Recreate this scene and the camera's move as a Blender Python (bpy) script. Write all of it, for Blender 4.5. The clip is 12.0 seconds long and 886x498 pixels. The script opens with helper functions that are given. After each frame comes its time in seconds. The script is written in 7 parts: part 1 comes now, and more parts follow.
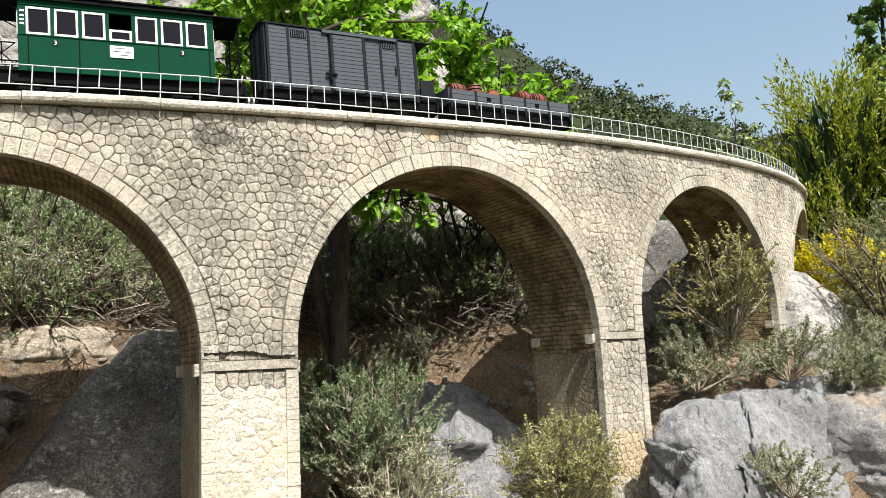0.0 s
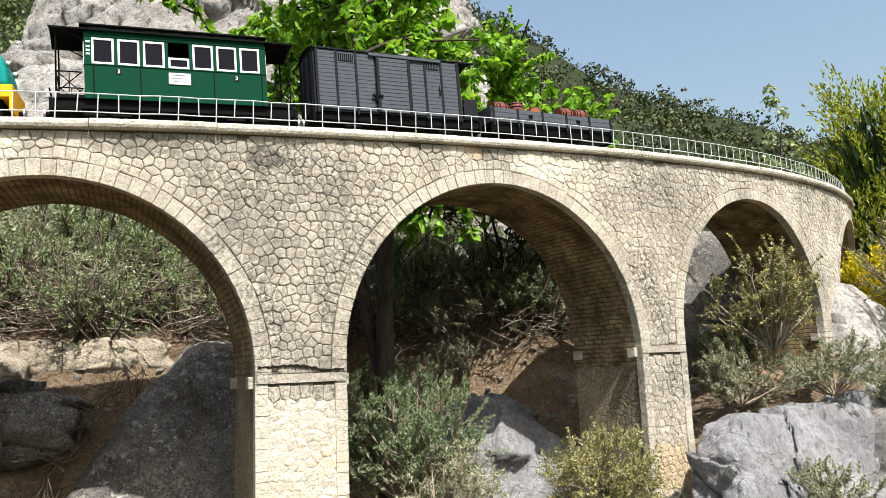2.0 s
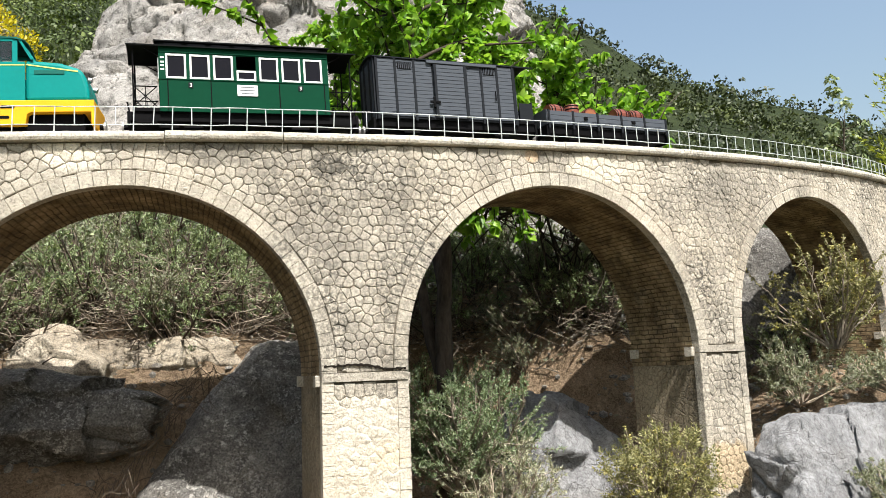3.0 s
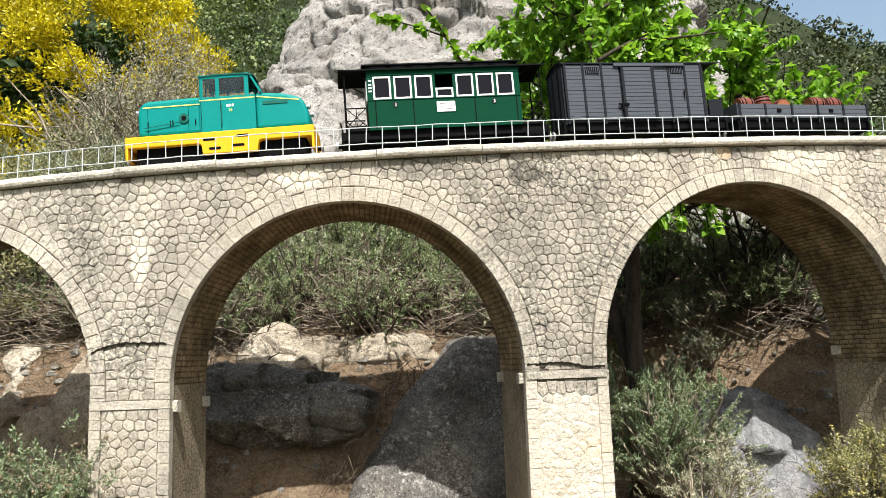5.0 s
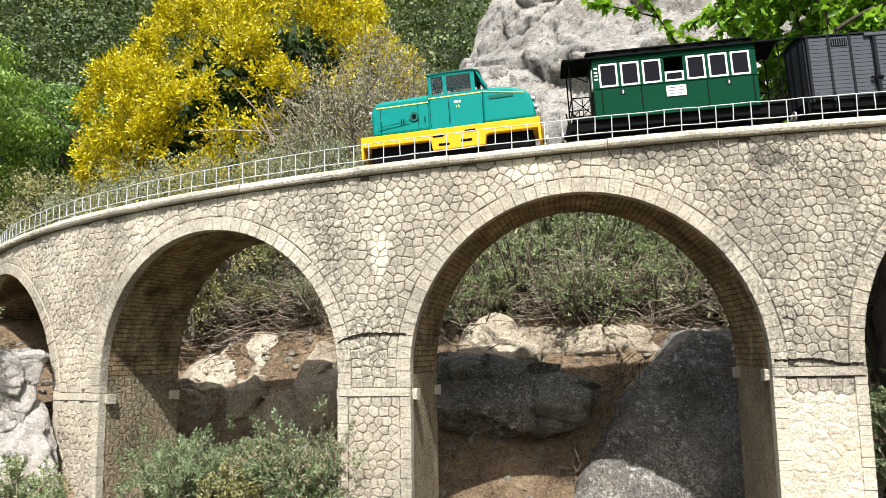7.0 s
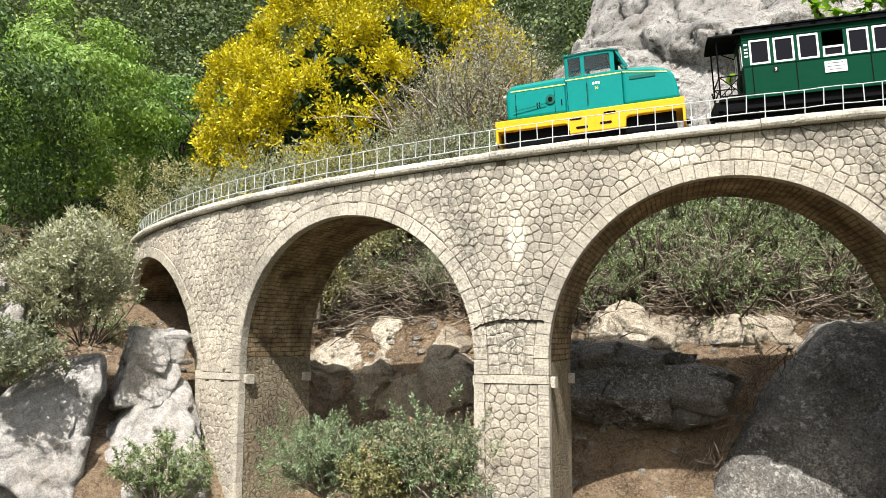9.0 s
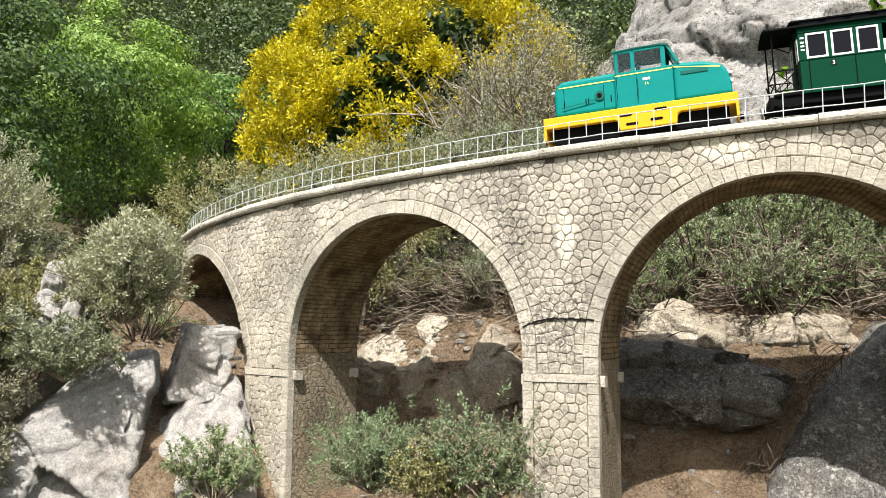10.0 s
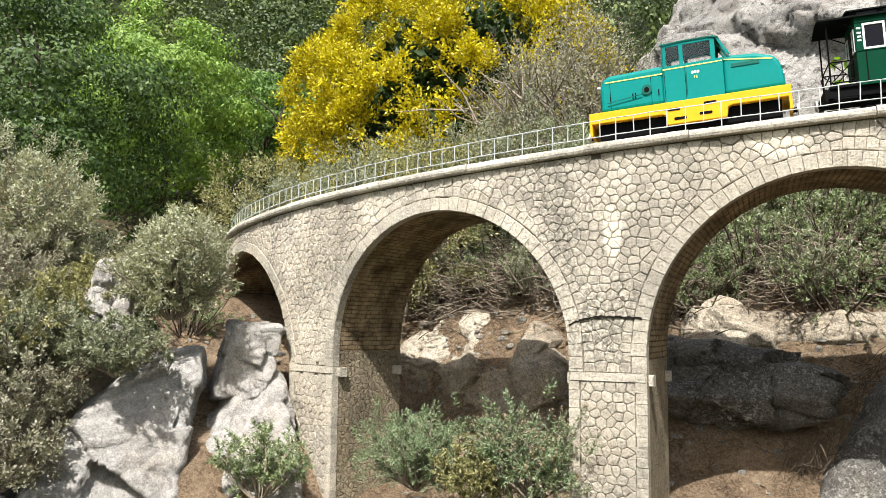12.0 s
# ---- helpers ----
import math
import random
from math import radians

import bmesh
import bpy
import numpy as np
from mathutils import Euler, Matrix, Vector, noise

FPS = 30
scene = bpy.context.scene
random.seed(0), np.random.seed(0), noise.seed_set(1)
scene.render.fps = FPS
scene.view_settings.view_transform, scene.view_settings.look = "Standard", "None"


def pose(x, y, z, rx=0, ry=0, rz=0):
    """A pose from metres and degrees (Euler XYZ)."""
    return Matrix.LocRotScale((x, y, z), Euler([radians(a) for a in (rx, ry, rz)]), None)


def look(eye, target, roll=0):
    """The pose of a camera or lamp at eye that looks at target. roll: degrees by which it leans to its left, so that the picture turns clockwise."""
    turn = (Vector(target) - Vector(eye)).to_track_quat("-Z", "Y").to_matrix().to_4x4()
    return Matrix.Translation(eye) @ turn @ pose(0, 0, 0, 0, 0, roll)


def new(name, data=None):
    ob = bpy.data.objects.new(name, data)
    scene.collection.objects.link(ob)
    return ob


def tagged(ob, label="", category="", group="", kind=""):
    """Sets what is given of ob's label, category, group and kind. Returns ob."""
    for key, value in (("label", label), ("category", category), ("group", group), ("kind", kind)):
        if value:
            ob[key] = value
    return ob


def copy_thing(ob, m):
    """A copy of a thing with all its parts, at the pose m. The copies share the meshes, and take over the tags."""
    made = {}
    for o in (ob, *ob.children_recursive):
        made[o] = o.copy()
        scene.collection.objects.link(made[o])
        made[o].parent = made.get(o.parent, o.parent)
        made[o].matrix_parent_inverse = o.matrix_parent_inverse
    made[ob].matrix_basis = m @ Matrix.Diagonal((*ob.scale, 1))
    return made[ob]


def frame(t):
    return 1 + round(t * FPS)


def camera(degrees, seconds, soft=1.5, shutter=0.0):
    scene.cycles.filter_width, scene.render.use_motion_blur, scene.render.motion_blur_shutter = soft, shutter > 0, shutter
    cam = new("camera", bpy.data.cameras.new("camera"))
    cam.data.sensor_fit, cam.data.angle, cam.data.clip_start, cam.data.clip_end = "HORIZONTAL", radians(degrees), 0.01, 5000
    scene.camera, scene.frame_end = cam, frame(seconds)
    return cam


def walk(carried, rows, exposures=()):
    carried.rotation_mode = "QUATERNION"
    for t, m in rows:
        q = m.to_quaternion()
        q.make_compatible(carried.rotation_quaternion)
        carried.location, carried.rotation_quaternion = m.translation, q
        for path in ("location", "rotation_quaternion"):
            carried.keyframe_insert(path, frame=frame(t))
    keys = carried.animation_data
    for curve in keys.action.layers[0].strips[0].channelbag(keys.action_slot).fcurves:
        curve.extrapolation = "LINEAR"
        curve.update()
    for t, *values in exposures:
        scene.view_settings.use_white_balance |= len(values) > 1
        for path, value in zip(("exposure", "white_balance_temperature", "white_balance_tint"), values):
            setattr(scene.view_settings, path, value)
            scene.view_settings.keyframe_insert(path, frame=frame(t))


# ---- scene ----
cam = camera(59.1, 12.0, soft=0.7)
METRES, EYE, TILT, LEAN, TURN = 0.5, 1.2, 8.3, 2.6, 0.0
ROWS = [
    (0.0, 0.0, 0.0, 0.0, 0.0, 0.0, -0.0),
    (0.5, -0.0013, -0.01, 0.0069, 0.29, 0.15, 0.12),
    (1.0, -0.0037, -0.024, 0.0147, 0.87, 0.35, 0.1),
    (1.5, -0.0105, -0.0518, 0.0286, 1.78, 0.49, 0.09),
    (2.0, -0.0105, -0.091, 0.0413, 3.0, 0.5, 0.13),
    (2.5, -0.0128, -0.1343, 0.0563, 4.61, 0.4, 0.28),
    (4.5, -0.1237, -0.3474, 0.1296, 15.48, -0.53, 1.68),
    (5.0, -0.1627, -0.3857, 0.1522, 18.33, -0.56, 2.1),
    (5.5, -0.2197, -0.4034, 0.1512, 21.8, -0.52, 2.57),
    (6.0, -0.2839, -0.4233, 0.1582, 25.41, -0.57, 2.85),
    (6.5, -0.3399, -0.4413, 0.1617, 28.37, -0.73, 3.04),
    (7.0, -0.3903, -0.4769, 0.178, 31.07, -0.82, 3.1),
    (7.5, -0.4526, -0.5003, 0.1852, 33.15, -1.01, 3.02),
    (9.5, -0.5861, -0.5525, 0.1923, 39.6, -1.62, 3.04),
    (10.0, -0.6002, -0.561, 0.2023, 41.02, -1.7, 3.1),
    (10.5, -0.6113, -0.5526, 0.2007, 42.26, -1.84, 3.15),
    (11.0, -0.6198, -0.5501, 0.1998, 43.16, -1.96, 3.19),
    (11.5, -0.6303, -0.5499, 0.2048, 43.57, -2.05, 3.33),
    (12.0, -0.6396, -0.5705, 0.2167, 43.7, -1.95, 3.34),
]
walk(cam, [(t, pose(0, 0, EYE, TILT, LEAN, TURN) @ pose(METRES * x, METRES * y, METRES * z, 90 + pitch, roll, yaw)) for t, x, y, z, yaw, pitch, roll in ROWS])

# ---- world, sun, exposure ----
SUN_AZ, SUN_EL = 152.0, 57.0          # degrees clockwise from +y, and above the horizon
world = bpy.data.worlds.new("sky")
scene.world = world
world.use_nodes = True
wt = world.node_tree
sky = wt.nodes.new("ShaderNodeTexSky")
sky.sky_type, sky.sun_disc = "NISHITA", False
sky.sun_elevation, sky.sun_rotation = radians(SUN_EL), radians(SUN_AZ)
sky.air_density, sky.dust_density, sky.ozone_density = 1.6, 4.0, 1.0
wt.links.new(sky.outputs[0], wt.nodes["Background"].inputs[0])
wt.nodes["Background"].inputs[1].default_value = 0.099
sun_dir = Vector((math.sin(radians(SUN_AZ)) * math.cos(radians(SUN_EL)), math.cos(radians(SUN_AZ)) * math.cos(radians(SUN_EL)), math.sin(radians(SUN_EL))))
sun = new("sun", bpy.data.lights.new("sun", "SUN"))
sun.data.energy, sun.data.angle, sun.data.color = 5.0, radians(0.55), (1.0, 0.975, 0.94)
sun.matrix_world = look(sun_dir * 30, (0, 0, 0))
scene.view_settings.exposure = 0.94

# ---- numbers of the viaduct ----
# The front face follows a bend; s runs along it from left to right, b is metres behind the face.
GRADE, DECK0 = 0.0523, 1.7156
_S = np.linspace(-3.6, 3.9, 3751)
_H = 0.4707 + 0.1467 * _S - 0.026 * _S ** 2 + 0.0249 * _S ** 3
_X = np.cumsum(np.cos(_H)) * 0.002
_Y = np.cumsum(np.sin(_H)) * 0.002
_X += -0.4048 - np.interp(0, _S, _X)
_Y += 1.5091 - np.interp(0, _S, _Y)


def heading(s):
    return np.interp(s, _S, _H)


def on(s, b, z):
    h = np.interp(s, _S, _H)
    b = b + 0.007
    return Vector((np.interp(s, _S, _X) - math.sin(h) * b, np.interp(s, _S, _Y) + math.cos(h) * b, z))


def deck(s):
    return DECK0 + GRADE * (np.interp(s, _S, _X) + 0.81)


DEPTH = 0.255
# arches: centre, half span, crown height
ARCHES = [(-2.27, 0.40, 1.530), (-1.3275, 0.3485, 1.572), (-0.4325, 0.3795, 1.606), (0.5375, 0.4055, 1.652), (1.5, 0.392, 1.696), (2.49, 0.40, 1.742)]
ENDS = (-3.05, 3.35)
RING = 0.031
BANDS = [1.168, 1.181, 1.213, 1.250, 1.285]     # height of the string course on each pier
PIERS = [(ARCHES[i][0] + ARCHES[i][1], ARCHES[i + 1][0] - ARCHES[i + 1][1], BANDS[i]) for i in range(5)]

# ---- small tools ----


def part(name, data, material, parent=None, label="", smooth=False):
    """Links a bmesh or a mesh as one object under a thing."""
    if isinstance(data, bmesh.types.BMesh):
        me = bpy.data.meshes.new(name)
        data.to_mesh(me)
        data.free()
    else:
        me = data
    if material and not me.materials:
        me.materials.append(material)
    if smooth:
        me.shade_smooth()
    ob = new(name, me)
    if parent:
        ob.parent = parent
    if label:
        ob["label"] = label
    return ob


def empty(name, loc=(0, 0, 0), **tags):
    ob = new(name)
    ob.location = loc
    ob.empty_display_size = 0.05
    return tagged(ob, **tags)


def mesh_of(name, verts, faces):
    me = bpy.data.meshes.new(name)
    me.from_pydata([tuple(v) for v in verts], [], faces)
    me.update()
    return me


def quad_mesh(name, V, F):
    """A mesh from arrays: V (n, 3), F (m, 4)."""
    V, F = np.asarray(V, dtype=np.float32), np.asarray(F, dtype=np.int32)
    me = bpy.data.meshes.new(name)
    me.vertices.add(len(V))
    me.vertices.foreach_set("co", V.ravel())
    me.loops.add(F.size)
    me.loops.foreach_set("vertex_index", F.ravel())
    me.polygons.add(len(F))
    me.polygons.foreach_set("loop_start", np.arange(0, F.size, 4, dtype=np.int32))
    me.update(calc_edges=True)
    return me


def box_bm(x0, x1, y0, y1, z0, z1, bevel=0.0, bm=None):
    own = bmesh.new()
    r = bmesh.ops.create_cube(own, size=1)
    for v in r["verts"]:
        v.co = Vector(((x0 + x1) / 2 + v.co.x * (x1 - x0), (y0 + y1) / 2 + v.co.y * (y1 - y0), (z0 + z1) / 2 + v.co.z * (z1 - z0)))
    if bevel:
        bmesh.ops.bevel(own, geom=own.edges[:], offset=bevel, segments=2, profile=0.6, affect="EDGES")
    if bm is None:
        return own
    me = bpy.data.meshes.new("tmp")
    own.to_mesh(me)
    own.free()
    bm.from_mesh(me)
    bpy.data.meshes.remove(me)
    return bm


def hash3(i, j, k, seed):
    n = (i * 374761393 + j * 668265263 + k * 2147483647 + seed * 144665) & 0xFFFFFFFF
    n = ((n ^ (n >> 13)) * 1274126177) & 0xFFFFFFFF
    return ((n ^ (n >> 16)) & 0xFFFF) / 65535.0


def vnoise(P, seed=0):
    """Smooth value noise in 0..1 at points P (n, 3)."""
    P = np.asarray(P, dtype=np.float64)
    I = np.floor(P).astype(np.int64)
    f = P - I
    f = f * f * (3 - 2 * f)
    out = 0
    for a in (0, 1):
        for b in (0, 1):
            for c in (0, 1):
                w = (f[:, 0] if a else 1 - f[:, 0]) * (f[:, 1] if b else 1 - f[:, 1]) * (f[:, 2] if c else 1 - f[:, 2])
                out = out + w * hash3(I[:, 0] + a, I[:, 1] + b, I[:, 2] + c, seed)
    return out


def fbm(P, octaves=5, seed=0, rough=0.5):
    out, amp, tot = 0, 1.0, 0
    P = np.asarray(P, dtype=np.float64)
    for o in range(octaves):
        out = out + amp * vnoise(P * 2 ** o + 17.3 * o, seed + o)
        tot += amp
        amp *= rough
    return out / tot


def tubes(lines, sides=5):
    """Tapered tubes along polylines: each (points (n, 3), radii (n))."""
    Vs, Fs, base = [], [], 0
    ring = np.arange(sides) * 2 * math.pi / sides
    for pts, rad in lines:
        pts = np.asarray(pts, dtype=float)
        rad = np.asarray(rad, dtype=float)
        n = len(pts)
        d = np.gradient(pts, axis=0)
        d /= np.linalg.norm(d, axis=1)[:, None] + 1e-9
        up = np.where(np.abs(d[:, 2:3]) > 0.9, np.array([[1.0, 0, 0]]), np.array([[0, 0, 1.0]]))
        u = np.cross(d, up)
        u /= np.linalg.norm(u, axis=1)[:, None] + 1e-9
        w = np.cross(d, u)
        V = pts[:, None, :] + rad[:, None, None] * (np.cos(ring)[None, :, None] * u[:, None, :] + np.sin(ring)[None, :, None] * w[:, None, :])
        Vs.append(V.reshape(-1, 3))
        i, j = np.meshgrid(np.arange(n - 1), np.arange(sides), indexing="ij")
        a = base + i * sides + j
        b = base + i * sides + (j + 1) % sides
        Fs.append(np.stack([a, b, b + sides, a + sides], -1).reshape(-1, 4))
        base += n * sides
    return np.concatenate(Vs), np.concatenate(Fs)


def leaf_quads(P, D, N, length, width, fold=0.25):
    """Leaves of two quads each, folded along the rib: P foot, D direction, N rough normal; sizes are arrays."""
    P, D, N = (np.asarray(a, dtype=float) for a in (P, D, N))
    D = D / (np.linalg.norm(D, axis=1)[:, None] + 1e-9)
    S = np.cross(D, N)
    S /= np.linalg.norm(S, axis=1)[:, None] + 1e-9
    U = np.cross(S, D)
    L, W = np.asarray(length)[:, None], np.asarray(width)[:, None]
    tip, mid = P + D * L - U * L * 0.12, P + D * L * 0.45
    a = mid + S * W * 0.5 + U * W * fold
    b = mid - S * W * 0.5 + U * W * fold
    n = len(P)
    V = np.stack([P, a, tip, b, mid + D * L * 0.02], 1).reshape(-1, 3)
    k = np.arange(n)[:, None] * 5
    F = np.concatenate([k + np.array([[0, 1, 2, 4]]), k + np.array([[0, 4, 2, 3]])])
    return V, F


# ---- materials ----


class Nodes:
    """A short way to write node materials."""

    def __init__(self, name, rough=0.85, metal=0.0, spec=0.4):
        self.m = bpy.data.materials.new(name)
        self.m.use_nodes = True
        self.t = self.m.node_tree
        self.b = self.t.nodes["Principled BSDF"]
        self.b.inputs["Roughness"].default_value = rough
        self.b.inputs["Metallic"].default_value = metal
        self.b.inputs["Specular IOR Level"].default_value = spec

    def add(self, kind):
        return self.t.nodes.new("ShaderNode" + kind)

    def link(self, a, b):
        self.t.links.new(a, b)

    def pos(self, scale=(1, 1, 1)):
        g = self.add("NewGeometry")
        m = self.add("Mapping")
        m.inputs["Scale"].default_value = scale
        self.link(g.outputs["Position"], m.inputs["Vector"])
        return m.outputs[0]

    def noise(self, vec, scale, detail=5, rough=0.6, dist=0.0):
        n = self.add("TexNoise")
        n.inputs["Scale"].default_value, n.inputs["Detail"].default_value = scale, detail
        n.inputs["Roughness"].default_value, n.inputs["Distortion"].default_value = rough, dist
        if vec is not None:
            self.link(vec, n.inputs["Vector"])
        return n.outputs["Fac"]

    def ramp(self, fac, stops):
        r = self.add("ValToRGB")
        e = r.color_ramp.elements
        while len(e) < len(stops):
            e.new(0.5)
        for k, (p, c) in zip(e, stops):
            k.position = p
            k.color = (*c, 1) if isinstance(c, tuple) else (c, c, c, 1)
        self.link(fac, r.inputs[0])
        return r.outputs[0]

    def mix(self, fac, a, b, kind="MIX"):
        n = self.add("Mix")
        n.data_type, n.blend_type = "RGBA", kind
        for sock, v in ((n.inputs[0], fac), (n.inputs[6], a), (n.inputs[7], b)):
            if isinstance(v, (int, float)):
                sock.default_value = v
            elif isinstance(v, tuple):
                sock.default_value = (*v, 1)
            else:
                self.link(v, sock)
        return n.outputs[2]

    def math(self, op, a, b=0.5):
        n = self.add("Math")
        n.operation = op
        for sock, v in ((n.inputs[0], a), (n.inputs[1], b)):
            if isinstance(v, (int, float)):
                sock.default_value = v
            else:
                self.link(v, sock)
        return n.outputs[0]

    def bump(self, height, strength=0.5, dist=0.01):
        n = self.add("Bump")
        n.inputs["Strength"].default_value, n.inputs["Distance"].default_value = strength, dist
        self.link(height, n.inputs["Height"])
        self.link(n.outputs[0], self.b.inputs["Normal"])

    def color(self, sock):
        if isinstance(sock, tuple):
            self.b.inputs["Base Color"].default_value = (*sock, 1)
        else:
            self.link(sock, self.b.inputs["Base Color"])

    def random(self, island=False):
        if island:
            return self.add("NewGeometry").outputs["Random Per Island"]
        return self.add("ObjectInfo").outputs["Random"]


def stone_material(name, light, dark, stain=0.5, island=True, warm=(0.60, 0.50, 0.36), speck=1.0, marks=(), rubble=0):
    """Pale weathered stone: blotches, a tone for each piece, black lichen in patches and a gritty grain."""
    n = Nodes(name, 0.94, spec=0.15)
    p = n.pos()
    base = n.mix(n.ramp(n.noise(p, 5.5, 6, 0.65), [(0.36, 0.0), (0.62, 1.0)]), dark, light)
    each = n.ramp(n.random(island), [(0, 0.74), (0.5, 0.92), (1, 1.0)])
    base = n.mix(0.75, base, n.mix(1.0, base, each, "MULTIPLY"))
    base = n.mix(n.math("MULTIPLY", n.ramp(n.noise(p, 2.3, 4), [(0.5, 0.0), (0.75, 1.0)]), 0.45), base, warm)
    patch = n.ramp(n.noise(n.pos((1, 1, 0.6)), 3.4, 6, 0.65), [(0.46, 0.0), (0.66, 1.0)])
    dots = n.ramp(n.noise(p, 120, 5, 0.75), [(0.44, 0.0), (0.56, 1.0)])
    base = n.mix(n.math("MULTIPLY", n.math("MULTIPLY", patch, dots), stain), base, (0.06, 0.058, 0.052))
    grey = n.ramp(n.noise(p, 2.9, 5, 0.6), [(0.44, 0.0), (0.62, 1.0)])
    base = n.mix(n.math("MULTIPLY", grey, 0.55 * stain), base, n.mix(1.0, base, (0.60, 0.60, 0.60), "MULTIPLY"))
    drip = n.math("MULTIPLY", n.ramp(n.noise(n.pos((1, 1, 0.18)), 11, 5, 0.6), [(0.55, 0.0), (0.72, 1.0)]), n.ramp(n.noise(p, 70, 4, 0.7), [(0.38, 0.0), (0.6, 1.0)]))
    base = n.mix(n.math("MULTIPLY", drip, stain * 0.7), base, (0.07, 0.065, 0.058))
    for x, y, z, sx, sz, tone, amt in marks:
        off = n.add("VectorMath")
        off.operation = "SUBTRACT"
        n.link(p, off.inputs[0])
        off.inputs[1].default_value = (x, y, z)
        sc = n.add("VectorMath")
        sc.operation = "MULTIPLY"
        n.link(off.outputs[0], sc.inputs[0])
        sc.inputs[1].default_value = (1 / sx, 0.5 / sx, 1 / sz)
        ln = n.add("VectorMath")
        ln.operation = "LENGTH"
        n.link(sc.outputs[0], ln.inputs[0])
        mask = n.ramp(n.math("ADD", ln.outputs["Value"], n.math("MULTIPLY", n.noise(p, 26, 5, 0.7), 0.7)), [(0.85, 1.0), (1.2, 0.0)])
        if tone[0] < 0.3:
            mask = n.math("MULTIPLY", mask, n.ramp(n.noise(p, 110, 4, 0.7), [(0.3, 0.25), (0.6, 1.0)]))
        base = n.mix(n.math("MULTIPLY", mask, amt), base, tone)
    grain = n.noise(p, 210, 6, 0.75)
    relief = n.math("ADD", grain, n.math("MULTIPLY", n.noise(p, 95, 4), 1.6))
    if rubble:
        vor = n.add("TexVoronoi")
        vor.feature = "DISTANCE_TO_EDGE"
        vor.inputs["Scale"].default_value = rubble
        n.link(p, vor.inputs["Vector"])
        joint = n.ramp(vor.outputs["Distance"], [(0.02, 0.0), (0.11, 1.0)])
        base = n.mix(n.math("MULTIPLY", n.math("SUBTRACT", 1.0, joint), 0.25), base, (0.05, 0.04, 0.028))
        relief = n.math("ADD", relief, n.math("MULTIPLY", joint, 1.4))
    base = n.mix(0.8 * speck, base, n.mix(1.0, base, n.ramp(grain, [(0.36, 0.38), (0.5, 0.86), (0.64, 1.04)]), "MULTIPLY"))
    n.color(base)
    n.bump(relief, 0.8, 0.0034)
    return n.m


SOOT, CLEAN, RUST = (0.06, 0.057, 0.05), (0.76, 0.69, 0.55), (0.55, 0.38, 0.22)
MARKS = [(-0.44, 1.49, 1.665, 0.06, 0.05, SOOT, 0.9), (-0.66, 1.42, 1.68, 0.16, 0.05, SOOT, 0.6), (0.03, 1.75, 1.735, 0.05, 0.05, SOOT, 0.6), (-1.22, 1.19, 1.49, 0.035, 0.10, CLEAN, 0.9),
         (-0.90, 1.28, 1.66, 0.08, 0.05, CLEAN, 0.85), (0.16, 1.83, 1.70, 0.14, 0.06, CLEAN, 0.7), (-1.75, 1.05, 1.45, 0.20, 0.16, (0.30, 0.29, 0.27), 0.5), (0.0, 1.73, 1.72, 0.03, 0.03, RUST, 0.6),
         (0.45, 2.03, 0.95, 0.2, 0.1, (0.62, 0.47, 0.28), 0.6), (-0.33, 1.55, 1.05, 0.06, 0.05, (0.62, 0.50, 0.35), 0.5)]
M_STONE = stone_material("viaduct_stone", (0.66, 0.60, 0.49), (0.45, 0.41, 0.34), 0.9, marks=MARKS)
M_PIER = stone_material("worn_pier_stone", (0.70, 0.635, 0.52), (0.56, 0.51, 0.42), 0.3, speck=0.75, marks=MARKS[-2:])
M_VOUSS = stone_material("voussoir_stone", (0.66, 0.60, 0.49), (0.48, 0.44, 0.365), 0.75, island=False)
M_BAND = stone_material("string_course_stone", (0.64, 0.585, 0.485), (0.47, 0.43, 0.355), 0.5, island=False)
M_MORTAR = stone_material("mortar", (0.27, 0.23, 0.178), (0.13, 0.111, 0.086), 0.7)
# Near-black colour that stands for the shade in a crack.
n_ = Nodes("crack_shadow", 1.0, spec=0.0)
n_.color((0.02, 0.017, 0.014))
M_CRACK = n_.m
# Inner pier sides: browner than the facing, and darkened for shade within the arch.
M_JAMB = stone_material("shaded_jamb_rubble", (0.42, 0.35, 0.24), (0.24, 0.195, 0.13), 0.9, island=False, rubble=62)
M_COPING = stone_material("coping_concrete", (0.72, 0.665, 0.555), (0.52, 0.485, 0.41), 0.75, island=False)


